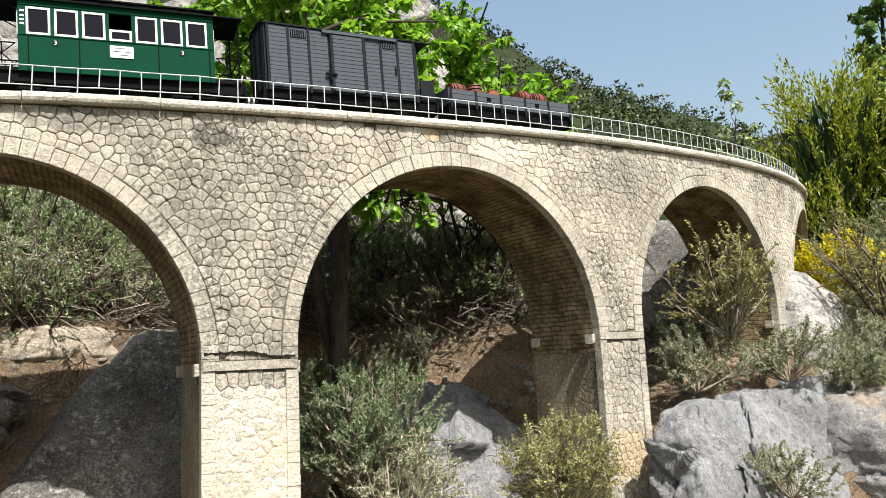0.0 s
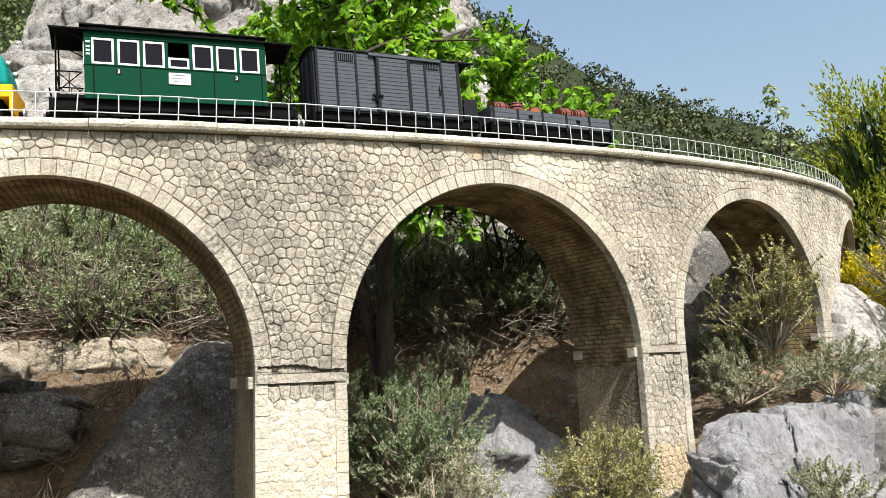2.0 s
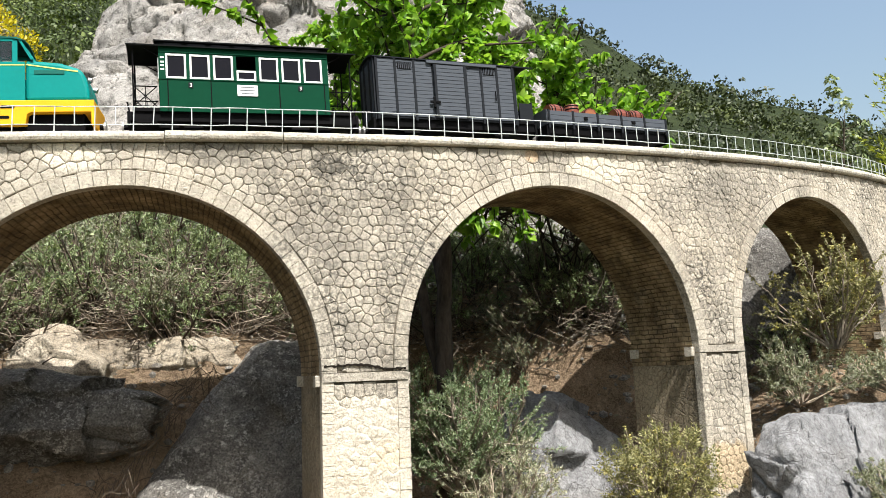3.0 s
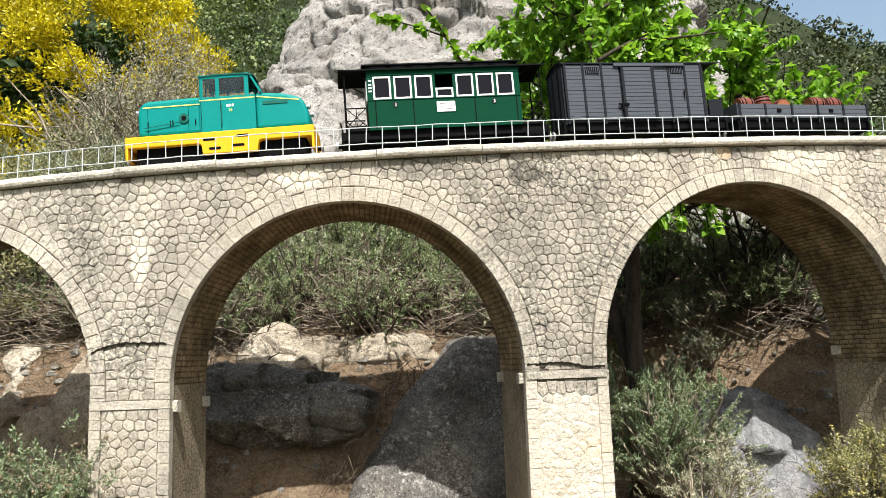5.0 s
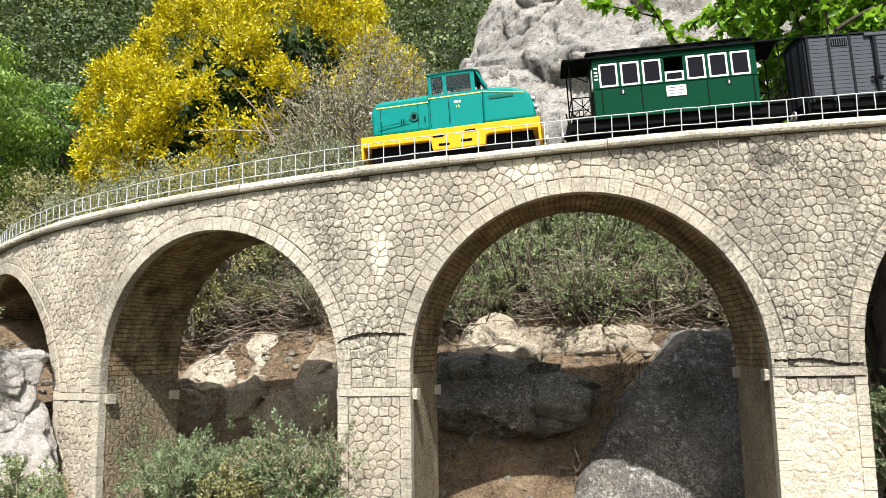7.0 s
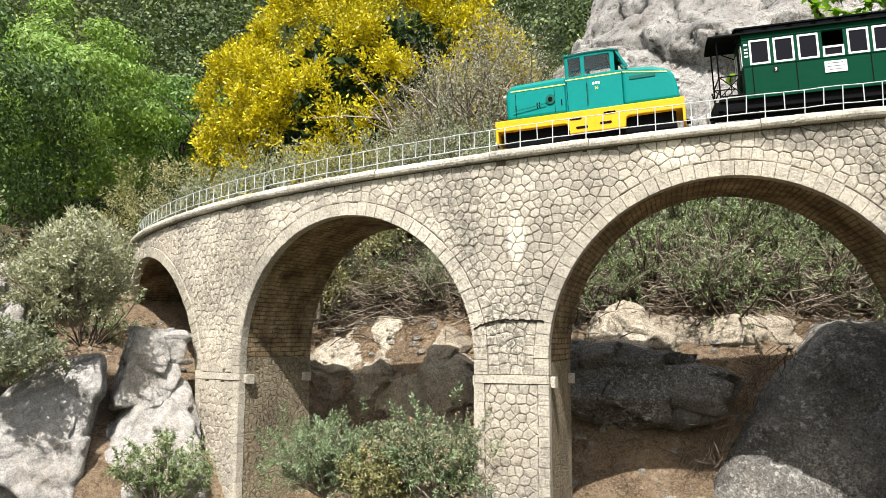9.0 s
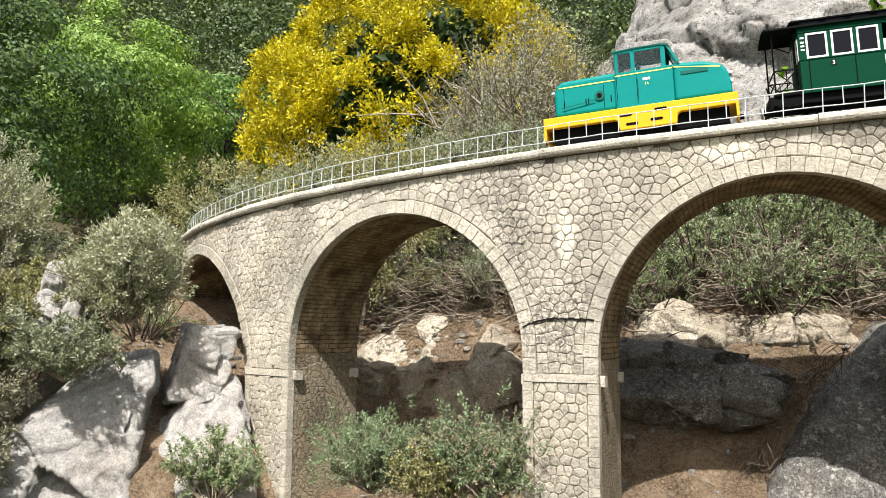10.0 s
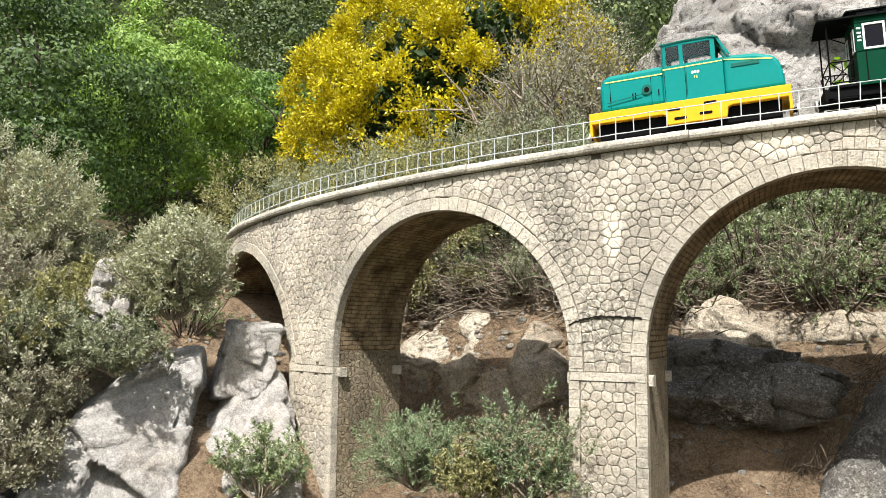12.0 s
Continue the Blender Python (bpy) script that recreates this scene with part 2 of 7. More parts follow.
def brick_material():
    n = Nodes("shaded_soffit_brick", 0.95, spec=0.15)
    uv = n.add("UVMap").outputs[0]
    br = n.add("TexBrick")
    br.inputs["Scale"].default_value = 1.0
    br.inputs["Mortar Size"].default_value = 0.0017
    br.inputs["Brick Width"].default_value, br.inputs["Row Height"].default_value = 0.036, 0.0125
    br.inputs["Mortar Smooth"].default_value = 0.6
    wob = n.add("TexNoise")
    wob.inputs["Scale"].default_value = 30
    n.link(uv, wob.inputs["Vector"])
    sc = n.add("VectorMath")
    sc.operation = "SCALE"
    n.link(wob.outputs["Color"], sc.inputs[0])
    sc.inputs["Scale"].default_value = 0.009
    ad = n.add("VectorMath")
    ad.operation = "ADD"
    n.link(uv, ad.inputs[0])
    n.link(sc.outputs[0], ad.inputs[1])
    n.link(ad.outputs[0], br.inputs["Vector"])
    p = n.pos()
    # Brown stained brick, its base darkened to carry the shade under the arch.
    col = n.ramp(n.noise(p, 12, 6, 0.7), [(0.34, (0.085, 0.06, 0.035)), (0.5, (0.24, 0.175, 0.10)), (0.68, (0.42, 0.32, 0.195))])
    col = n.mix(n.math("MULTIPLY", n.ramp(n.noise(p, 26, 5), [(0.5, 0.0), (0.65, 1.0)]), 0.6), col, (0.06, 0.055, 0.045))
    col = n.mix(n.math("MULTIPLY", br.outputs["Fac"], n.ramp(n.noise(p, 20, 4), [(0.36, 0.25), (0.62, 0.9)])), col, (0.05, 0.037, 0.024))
    n.color(col)
    n.bump(n.math("SUBTRACT", n.math("MULTIPLY", n.noise(p, 120, 4), 0.5), n.math("MULTIPLY", br.outputs["Fac"], 1.0)), 1.0, 0.007)
    return n.m


M_BRICK = brick_material()


def rock_material(name, light, mid, dark, vein=0.0, stain=(0.30, 0.22, 0.13), stain_amt=0.3, scale=1.0, pits=0.2, lichen=0.3, grit=0.85, spots=0.0):
    n = Nodes(name, 0.93, spec=0.2)
    p = n.pos()
    big = n.noise(p, 3.2 * scale, 8, 0.62, 0.6)
    fine = n.noise(p, 60 * scale, 6, 0.7)
    col = n.ramp(big, [(0.3, dark), (0.5, mid), (0.68, light)])
    col = n.mix(n.math("MULTIPLY", n.ramp(n.noise(p, 5 * scale, 5), [(0.52, 0.0), (0.7, 1.0)]), stain_amt), col, stain)
    vor = n.add("TexVoronoi")
    vor.feature = "DISTANCE_TO_EDGE"
    vor.inputs["Scale"].default_value = 7 * scale
    warp = n.add("VectorMath")
    warp.operation = "ADD"
    nz = n.add("TexNoise")
    nz.inputs["Scale"].default_value = 6 * scale
    n.link(p, nz.inputs["Vector"])
    n.link(p, warp.inputs[0])
    n.link(nz.outputs["Color"], warp.inputs[1])
    n.link(warp.outputs[0], vor.inputs["Vector"])
    crack = n.ramp(vor.outputs["Distance"], [(0.0, 0.0), (0.018 + 0.03 * vein, 1.0)])
    col = n.mix(n.math("MULTIPLY", n.math("SUBTRACT", 1.0, crack), 0.22 + vein), col, (0.07, 0.063, 0.055))
    col = n.mix(0.75, col, n.mix(1.0, col, n.ramp(fine, [(0.3, 0.4), (0.62, 1.0)]), "MULTIPLY"))
    col = n.mix(n.math("MULTIPLY", n.ramp(n.noise(n.pos((1, 1, 0.35)), 14 * scale, 6, 0.7), [(0.52, 0.0), (0.68, 1.0)]), 0.5), col, dark)
    col = n.mix(n.math("MULTIPLY", n.ramp(n.noise(p, 26 * scale, 9, 0.72, 0.4), [(0.53, 0.0), (0.64, 1.0)]), pits), col, (0.06, 0.056, 0.05))
    area = n.ramp(n.noise(p, 9 * scale, 4), [(0.4, 0.15), (0.62, 1.0)])
    col = n.mix(n.math("MULTIPLY", n.math("MULTIPLY", area, n.ramp(n.noise(p, 130 * scale, 5, 0.75), [(0.52, 0.0), (0.6, 1.0)])), lichen), col, (0.46, 0.45, 0.42))
    if spots:
        blot = n.math("MULTIPLY", n.ramp(n.noise(p, 46 * scale, 6, 0.72), [(0.54, 0.0), (0.62, 1.0)]), n.ramp(n.noise(p, 4.2 * scale, 4), [(0.44, 0.05), (0.6, 1.0)]))
        col = n.mix(n.math("MULTIPLY", blot, spots), col, (0.50, 0.48, 0.43))
    col = n.mix(grit, col, n.mix(1.0, col, n.ramp(n.noise(p, 210 * scale, 4, 0.75), [(0.38, 0.35), (0.52, 0.95), (0.65, 1.2)]), "MULTIPLY"))
    n.color(col)
    h = n.math("ADD", n.math("MULTIPLY", n.noise(p, 22 * scale, 9, 0.78), 1.0), n.math("MULTIPLY", crack, 0.10))
    n.bump(h, 0.9, 0.02 / scale)
    return n.m


M_ROCK_GREY = rock_material("grey_limestone", (0.43, 0.43, 0.43), (0.32, 0.322, 0.325), (0.175, 0.175, 0.18), vein=0.35, stain_amt=0.12, lichen=0.1, grit=0.5)
M_ROCK_WHITE = rock_material("pale_limestone", (0.62, 0.59, 0.555), (0.50, 0.475, 0.44), (0.43, 0.41, 0.38), stain=(0.46, 0.36, 0.24), stain_amt=0.3, pits=0.4, lichen=0.05, grit=0.5)
M_ROCK_ORANGE = rock_material("orange_stained_limestone", (0.45, 0.44, 0.43), (0.35, 0.34, 0.33), (0.19, 0.185, 0.18), stain=(0.48, 0.34, 0.20), stain_amt=0.8, lichen=0.1, grit=0.5)
M_ROCK_BROWN = rock_material("brown_limestone", (0.58, 0.54, 0.465), (0.38, 0.35, 0.30), (0.19, 0.17, 0.145), stain_amt=0.3)
M_ROCK_TAN = rock_material("tan_limestone", (0.72, 0.64, 0.51), (0.53, 0.455, 0.345), (0.29, 0.235, 0.17), stain=(0.45, 0.33, 0.19), stain_amt=0.5, pits=0.5)
# Pale rock in truth; the shade under and behind the arches is in its colour.
M_ROCK_SHADE = rock_material("shade_toned_limestone", (0.33, 0.312, 0.278), (0.185, 0.173, 0.155), (0.075, 0.069, 0.061), stain_amt=0.2, pits=0.45, lichen=0.7, spots=0.9)
M_CLIFF = rock_material("crag_limestone", (0.53, 0.508, 0.47), (0.40, 0.383, 0.353), (0.22, 0.21, 0.195), vein=0.35, stain=(0.42, 0.355, 0.285), stain_amt=0.4, scale=0.9, pits=0.95, lichen=0.15, grit=0.7)


def soil_material():
    n = Nodes("soil_and_litter", 0.97, spec=0.1)
    p = n.pos()
    col = n.ramp(n.noise(p, 9, 8, 0.7), [(0.34, (0.11, 0.076, 0.048)), (0.5, (0.32, 0.228, 0.145)), (0.68, (0.62, 0.47, 0.32))])
    litter = n.ramp(n.noise(n.pos((1, 1, 1)), 95, 5, 0.75, 1.5), [(0.42, (0.10, 0.068, 0.043)), (0.6, (0.60, 0.44, 0.29))])
    col = n.mix(0.5, col, litter)
    g = n.add("NewGeometry")
    ln = n.add("VectorMath")
    ln.operation = "LENGTH"
    n.link(g.outputs["Position"], ln.inputs[0])
    far = n.ramp(n.math("DIVIDE", ln.outputs["Value"], 30.0), [(0.12, 0.0), (0.35, 1.0)])
    green = n.ramp(n.noise(p, 0.25, 8, 0.7), [(0.35, (0.012, 0.017, 0.007)), (0.6, (0.027, 0.036, 0.014))])
    # Unseen ground before the viaduct: dark green cover added to cut bounced light.
    sep = n.add("SeparateXYZ")
    n.link(g.outputs["Position"], sep.inputs[0])
    bounce_cut = n.ramp(n.math("ADD", n.math("MULTIPLY", sep.outputs["Y"], 0.5), n.math("MULTIPLY", n.noise(p, 1.6, 6, 0.65), 0.7)), [(0.48, 1.0), (0.68, 0.0)])
    col = n.mix(bounce_cut, col, n.ramp(n.noise(p, 40, 5), [(0.3, (0.025, 0.035, 0.012)), (0.7, (0.07, 0.085, 0.03))]))
    n.color(n.mix(far, col, green))
    n.bump(n.noise(p, 60, 9, 0.8), 1.0, 0.04)
    return n.m


M_SOIL = soil_material()


def leaf_material(name, a, b, c, trans=0.35, rough=0.55, even=False, tint=0.0):
    """Foliage: three colours by leaf, some light through the blade."""
    n = Nodes(name, rough, spec=0.35)
    r = n.random(True)
    col = n.ramp(r, [(0.0, a), (0.5, b), (1.0, c)])
    if not even:
        col = n.mix(0.35, col, n.mix(1.0, col, n.ramp(n.noise(n.pos(), 4, 3), [(0.3, 0.45), (0.7, 1.0)]), "MULTIPLY"))
    if tint:
        col = n.mix(1.0, col, n.ramp(n.noise(n.pos(), tint, 5, 0.65), [(0.38, (0.5, 0.58, 0.5)), (0.5, (1.0, 1.0, 1.0)), (0.62, (1.6, 1.55, 1.1))]), "MULTIPLY")
    n.color(col)
    tr = n.add("BsdfTranslucent")
    n.link(n.mix(1.0, col, (1.0, 1.0, 0.55), "MULTIPLY"), tr.inputs["Color"])
    mx = n.add("MixShader")
    mx.inputs[0].default_value = trans
    out = n.t.nodes["Material Output"]
    n.link(n.b.outputs[0], mx.inputs[1])
    n.link(tr.outputs[0], mx.inputs[2])
    n.link(mx.outputs[0], out.inputs["Surface"])
    return n.m


def bark_material(name, a, b):
    n = Nodes(name, 0.95, spec=0.15)
    p = n.pos((1, 1, 0.3))
    n.color(n.ramp(n.noise(p, 60, 6, 0.7), [(0.3, a), (0.7, b)]))
    n.bump(n.noise(p, 120, 4), 0.8, 0.004)
    return n.m


M_LEAF_TREE = leaf_material("bright_tree_leaf", (0.09, 0.21, 0.02), (0.19, 0.37, 0.035), (0.32, 0.50, 0.07), 0.5, 0.36, even=True)
M_LEAF_GREEN = leaf_material("shrub_leaf_green", (0.11, 0.16, 0.07), (0.23, 0.295, 0.145), (0.42, 0.48, 0.275), 0.3)
M_LEAF_PALE = leaf_material("pale_shrub_leaf", (0.23, 0.245, 0.15), (0.36, 0.37, 0.25), (0.50, 0.495, 0.36), 0.3)
M_LEAF_HERB = leaf_material("herb_leaf_green", (0.115, 0.165, 0.08), (0.205, 0.275, 0.145), (0.34, 0.405, 0.25), 0.3)
M_LEAF_TIP = leaf_material("yellow_shoot_tip", (0.30, 0.27, 0.09), (0.43, 0.39, 0.13), (0.55, 0.48, 0.18), 0.3)
M_LEAF_GREY = leaf_material("shrub_leaf_grey_green", (0.14, 0.16, 0.10), (0.25, 0.27, 0.175), (0.39, 0.40, 0.285), 0.3)
M_LEAF_OLIVE = leaf_material("shrub_leaf_olive", (0.14, 0.145, 0.055), (0.27, 0.265, 0.115), (0.43, 0.40, 0.20), 0.3)
M_LEAF_DUSTY = leaf_material("dusty_shrub_leaf", (0.15, 0.145, 0.10), (0.265, 0.255, 0.18), (0.39, 0.375, 0.28), 0.25)
M_LEAF_DRY = leaf_material("dry_flower_head", (0.20, 0.15, 0.09), (0.33, 0.27, 0.18), (0.42, 0.37, 0.28))
M_LEAF_YELLOW = leaf_material("golden_leaf", (0.26, 0.225, 0.008), (0.58, 0.49, 0.010), (0.76, 0.67, 0.03), 0.3, 0.5)
# Green of inner leaves, with the shade of the crown's gaps in the colour.
M_LEAF_INNER = leaf_material("shaded_inner_leaf", (0.015, 0.032, 0.010), (0.03, 0.06, 0.018), (0.06, 0.10, 0.03), 0.3)
M_LEAF_CONIFER = leaf_material("golden_conifer_leaf", (0.09, 0.12, 0.014), (0.27, 0.32, 0.034), (0.50, 0.54, 0.075), 0.35)
M_LEAF_WOOD = leaf_material("hill_wood_leaf", (0.050, 0.070, 0.020), (0.090, 0.125, 0.036), (0.15, 0.195, 0.062), 0.2, tint=0.30)
M_LEAF_RIDGE = leaf_material("ridge_wood_leaf", (0.022, 0.031, 0.010), (0.042, 0.056, 0.018), (0.078, 0.10, 0.034), 0.15, tint=0.12)
M_LEAF_MID = leaf_material("mid_green_leaf", (0.05, 0.11, 0.02), (0.12, 0.23, 0.045), (0.27, 0.41, 0.11), 0.35)
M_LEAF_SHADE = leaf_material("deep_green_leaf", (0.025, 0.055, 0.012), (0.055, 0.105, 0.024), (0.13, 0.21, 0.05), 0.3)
M_LEAF_FRESH = leaf_material("fresh_green_leaf", (0.11, 0.20, 0.03), (0.20, 0.33, 0.055), (0.36, 0.50, 0.12), 0.4)
M_BARK = bark_material("bark", (0.02, 0.016, 0.012), (0.075, 0.06, 0.047))
M_TWIG = bark_material("twig", (0.15, 0.12, 0.09), (0.46, 0.39, 0.30))
M_TWIG_MID = bark_material("grey_twig", (0.10, 0.082, 0.062), (0.36, 0.305, 0.235))
# Dark branch colour; on the bank it also carries the shade beneath the shrubs.
M_TWIG_DARK = bark_material("dark_twig", (0.045, 0.035, 0.025), (0.15, 0.115, 0.085))

# ---- ground: one sheet from the garden bank to the hills ----


def smooth(e0, e1, x):
    t = np.clip((x - e0) / (e1 - e0), 0, 1)
    return t * t * (3 - 2 * t)


def bridge_coords(x, y):
    """Arc place s and distance b behind the face for arrays of plan points."""
    step = slice(0, None, 25)
    sx, sy, ss, sh = _X[step], _Y[step], _S[step], _H[step]
    s, b = np.zeros_like(x), np.zeros_like(x)
    for i in range(0, len(x), 20000):
        k = slice(i, i + 20000)
        d = (x[k, None] - sx[None]) ** 2 + (y[k, None] - sy[None]) ** 2
        j = d.argmin(1)
        s[k] = ss[j] + (x[k] - sx[j]) * np.cos(sh[j]) + (y[k] - sy[j]) * np.sin(sh[j])
        b[k] = -(x[k] - sx[j]) * np.sin(sh[j]) + (y[k] - sy[j]) * np.cos(sh[j])
    return s, b


def ridge(az):
    """Elevation of the hills, in degrees, by azimuth from +y to the right."""
    return np.interp(az, [-180, -140, -100, -70, -40, -10, 6, 10, 14, 18.6, 24, 40, 80, 120, 180],
                     [3, 6, 22, 30, 34, 30, 22.6, 20.1, 18.0, 15.9, 13, 8, 5, 3, 3])


def ground_height(x, y):
    x, y = np.asarray(x, dtype=float), np.asarray(y, dtype=float)
    s, b = bridge_coords(x, y)
    recede = 0.33 * smooth(-0.1, 0.5, s) - 0.42 * smooth(0.85, 1.15, s) - 0.05 * smooth(-0.6, -1.4, s)
    bb = b - np.clip(b / 0.3, 0, 1) * recede
    z = np.interp(bb, [-6, -2.6, -1.5, -0.5, -0.15, 0.1, 0.3, 0.42, 0.56, 0.7, 0.95, 1.5, 2.6, 5, 9],
                  [-0.3, -0.25, -0.1, 0.45, 0.72, 0.80, 0.84, 0.92, 1.10, 1.30, 1.46, 1.60, 1.72, 1.95, 2.6])
    z = z + 0.24 * smooth(-1.25, -1.8, s) * smooth(0.75, 1.1, b) * (1 - smooth(2.2, 3.5, b))
    # shoulders of rock at both ends of the viaduct
    fall = np.maximum(0, -b - 0.02)
    fall_left = np.maximum(0, -b - 0.34)
    right = np.interp(s, [0.95, 1.3, 1.7, 2.2, 2.8, 3.5], [0.6, 0.98, 1.10, 1.34, 1.55, 1.75]) - fall * np.interp(s, [1, 2.3, 3], [1.6, 1.2, 0.15])
    left = np.interp(s, [-3.4, -2.8, -2.4, -2.05, -1.75, -1.6], [1.62, 1.5, 1.33, 1.14, 0.92, 0.6]) - fall_left * 1.0
    z = np.maximum(z, np.maximum(np.where(s > 0.9, right, -9), np.where(s < -1.5, left, -9)))
    d = np.hypot(x, y)
    az = np.degrees(np.arctan2(x, y))
    e = np.interp(np.log(np.maximum(d, 1e-3)), [math.log(6), math.log(12), math.log(35), math.log(90), math.log(150), math.log(400)], [0.2, 0.42, 0.74, 1.0, 0.85, 0.15])
    hill = 1.2 + np.minimum(d, 400) * np.tan(np.radians(ridge(az) * np.clip(e, 0, 1)))
    w = smooth(4.5, 9, d) * smooth(3.5, 8, ridge(az))
    z = z * (1 - w) + np.maximum(hill, z) * w
    P = np.stack([x, y, np.zeros_like(x)], 1)
    near = 1 - smooth(5, 9, d)
    z = z + near * (0.10 * (fbm(P * 3.1, 5, 3) - 0.5) + 0.035 * (fbm(P * 17, 3, 5) - 0.5))
    z = z + (1 - near) * np.minimum(d, 200) * 0.05 * (fbm(P * 0.07, 5, 9) - 0.5)
    return z


def ground_at(x, y):
    return float(ground_height(np.array([x]), np.array([y]))[0])


def build_ground():
    n = 290
    u = np.linspace(-8.2, 8.2, n)
    gx, gy = -0.4 + 1.1 * np.sinh(u), 1.6 + 1.1 * np.sinh(u)
    X, Y = np.meshgrid(gx, gy, indexing="ij")
    Z = ground_height(X.ravel(), Y.ravel())
    i, j = np.meshgrid(np.arange(n - 1), np.arange(n - 1), indexing="ij")
    a = i * n + j
    F = np.stack([a, a + n, a + n + 1, a + 1], -1).reshape(-1, 4)
    ob = part("ground", quad_mesh("ground", np.stack([X.ravel(), Y.ravel(), Z], 1), F), M_SOIL, smooth=True)
    tagged(ob, "brown garden soil with dry litter rising to wooded hills", "ground", kind="structure")


build_ground()

# ---- the viaduct ----
viaduct = empty("viaduct", tuple(on(0, 0.12, 0.6)), label="curved model railway viaduct of pale polygonal stone arches", category="viaduct")
VI = Matrix.Translation(-viaduct.location)


def vpart(name, data, material, label=""):
    ob = part(name, data, material, viaduct, label)
    ob.matrix_parent_inverse = VI
    return ob


def opening(s, z):
    """The arch whose opening lies nearest, and the distance from its axis line."""
    best = None
    for c, r, top in ARCHES:
        sp = top - r
        d = abs(s - c) if z < sp else math.hypot(s - c, z - sp)
        if best is None or d - r < best[0]:
            best = (d - r, c, r, sp)
    return best


def build_body():
    """The solid core: faces, soffits and top."""
    cols = [(ENDS[0], 0.5, False)]
    V, F, uvs = [], [], {}

    def vert(s, b, z):
        V.append(on(s, b, z))
        return len(V) - 1

    soffit = []

    def wall(s0, s1, lo0, lo1):
        t0, t1 = deck(s0) - 0.018, deck(s1) - 0.018
        f = [vert(s0, 0, lo0), vert(s1, 0, lo1), vert(s1, 0, t1), vert(s0, 0, t0)]
        k = [vert(s0, DEPTH, lo0), vert(s1, DEPTH, lo1), vert(s1, DEPTH, t1), vert(s0, DEPTH, t0)]
        F.append(f)
        F.append(k[::-1])
        F.append([f[3], f[2], k[2], k[3]])

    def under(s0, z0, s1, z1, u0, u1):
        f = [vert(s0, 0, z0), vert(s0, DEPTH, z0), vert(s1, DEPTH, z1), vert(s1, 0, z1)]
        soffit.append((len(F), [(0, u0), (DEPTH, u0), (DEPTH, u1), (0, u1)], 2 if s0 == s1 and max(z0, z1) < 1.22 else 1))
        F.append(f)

    base = 0.55
    solid = [ENDS[0]] + [v for c, r, t in ARCHES for v in (c - r, c + r)] + [ENDS[1]]
    for a, b in zip(solid[::2], solid[1::2]):
        n = max(2, int((b - a) / 0.08))
        for i in range(n):
            wall(a + (b - a) * i / n, a + (b - a) * (i + 1) / n, base, base)
    for c, r, top in ARCHES:
        sp, n = top - r, 36
        u = 0.0
        zs = [base, 0.9, 1.21, 0.5 * (1.21 + sp), sp]
        for z0, z1 in zip(zs, zs[1:]):
            under(c - r, z0, c - r, z1, u, u + z1 - z0)
            u += z1 - z0
        for i in range(n):
            p0, p1 = math.pi * (1 - i / n), math.pi * (1 - (i + 1) / n)
            s0, z0, s1, z1 = c + r * math.cos(p0), sp + r * math.sin(p0), c + r * math.cos(p1), sp + r * math.sin(p1)
            wall(s0, s1, z0, z1)
            under(s0, z0, s1, z1, u, u + r * math.pi / n)
            u += r * math.pi / n
        for z1, z0 in zip(zs[::-1], zs[::-1][1:]):
            under(c + r, z1, c + r, z0, u, u + z1 - z0)
            u += z1 - z0
    me = mesh_of("wall_core", V, F)
    me.validate()
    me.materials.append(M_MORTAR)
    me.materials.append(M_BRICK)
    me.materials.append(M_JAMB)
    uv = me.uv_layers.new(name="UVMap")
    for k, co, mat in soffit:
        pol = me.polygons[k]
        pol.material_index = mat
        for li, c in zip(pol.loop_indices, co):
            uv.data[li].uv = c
    bm = bmesh.new()
    bm.from_mesh(me)
    bmesh.ops.remove_doubles(bm, verts=bm.verts[:], dist=0.0002)
    bm.to_mesh(me)
    bm.free()
    vpart("wall_core", me, None, "mortar core with brick-lined soffits")


build_body()


def clip_poly(poly, nx, nz, d):
    """Keeps the side nx * s + nz * z <= d."""
    out = []
    for (s0, z0), (s1, z1) in zip(poly, poly[1:] + poly[:1]):
        f0, f1 = nx * s0 + nz * z0 - d, nx * s1 + nz * z1 - d
        if f0 <= 0:
            out.append((s0, z0))
        if f0 * f1 < 0:
            t = f0 / (f0 - f1)
            out.append((s0 + t * (s1 - s0), z0 + t * (z1 - z0)))
    return out


def cells(seeds, half):
    pts = np.array(seeds)
    for i, (s, z) in enumerate(seeds):
        d = ((pts - pts[i]) ** 2).sum(1)
        near = np.argsort(d)[1:15]
        poly = [(s - half, z - half), (s + half, z - half), (s + half, z + half), (s - half, z + half)]
        for j in near:
            dx, dz = pts[j] - pts[i]
            if math.hypot(dx, dz) > 2.9 * half or len(poly) < 3:
                break
            poly = clip_poly(poly, dx, dz, dx * (s + dx / 2) + dz * (z + dz / 2))
        yield (s, z), poly


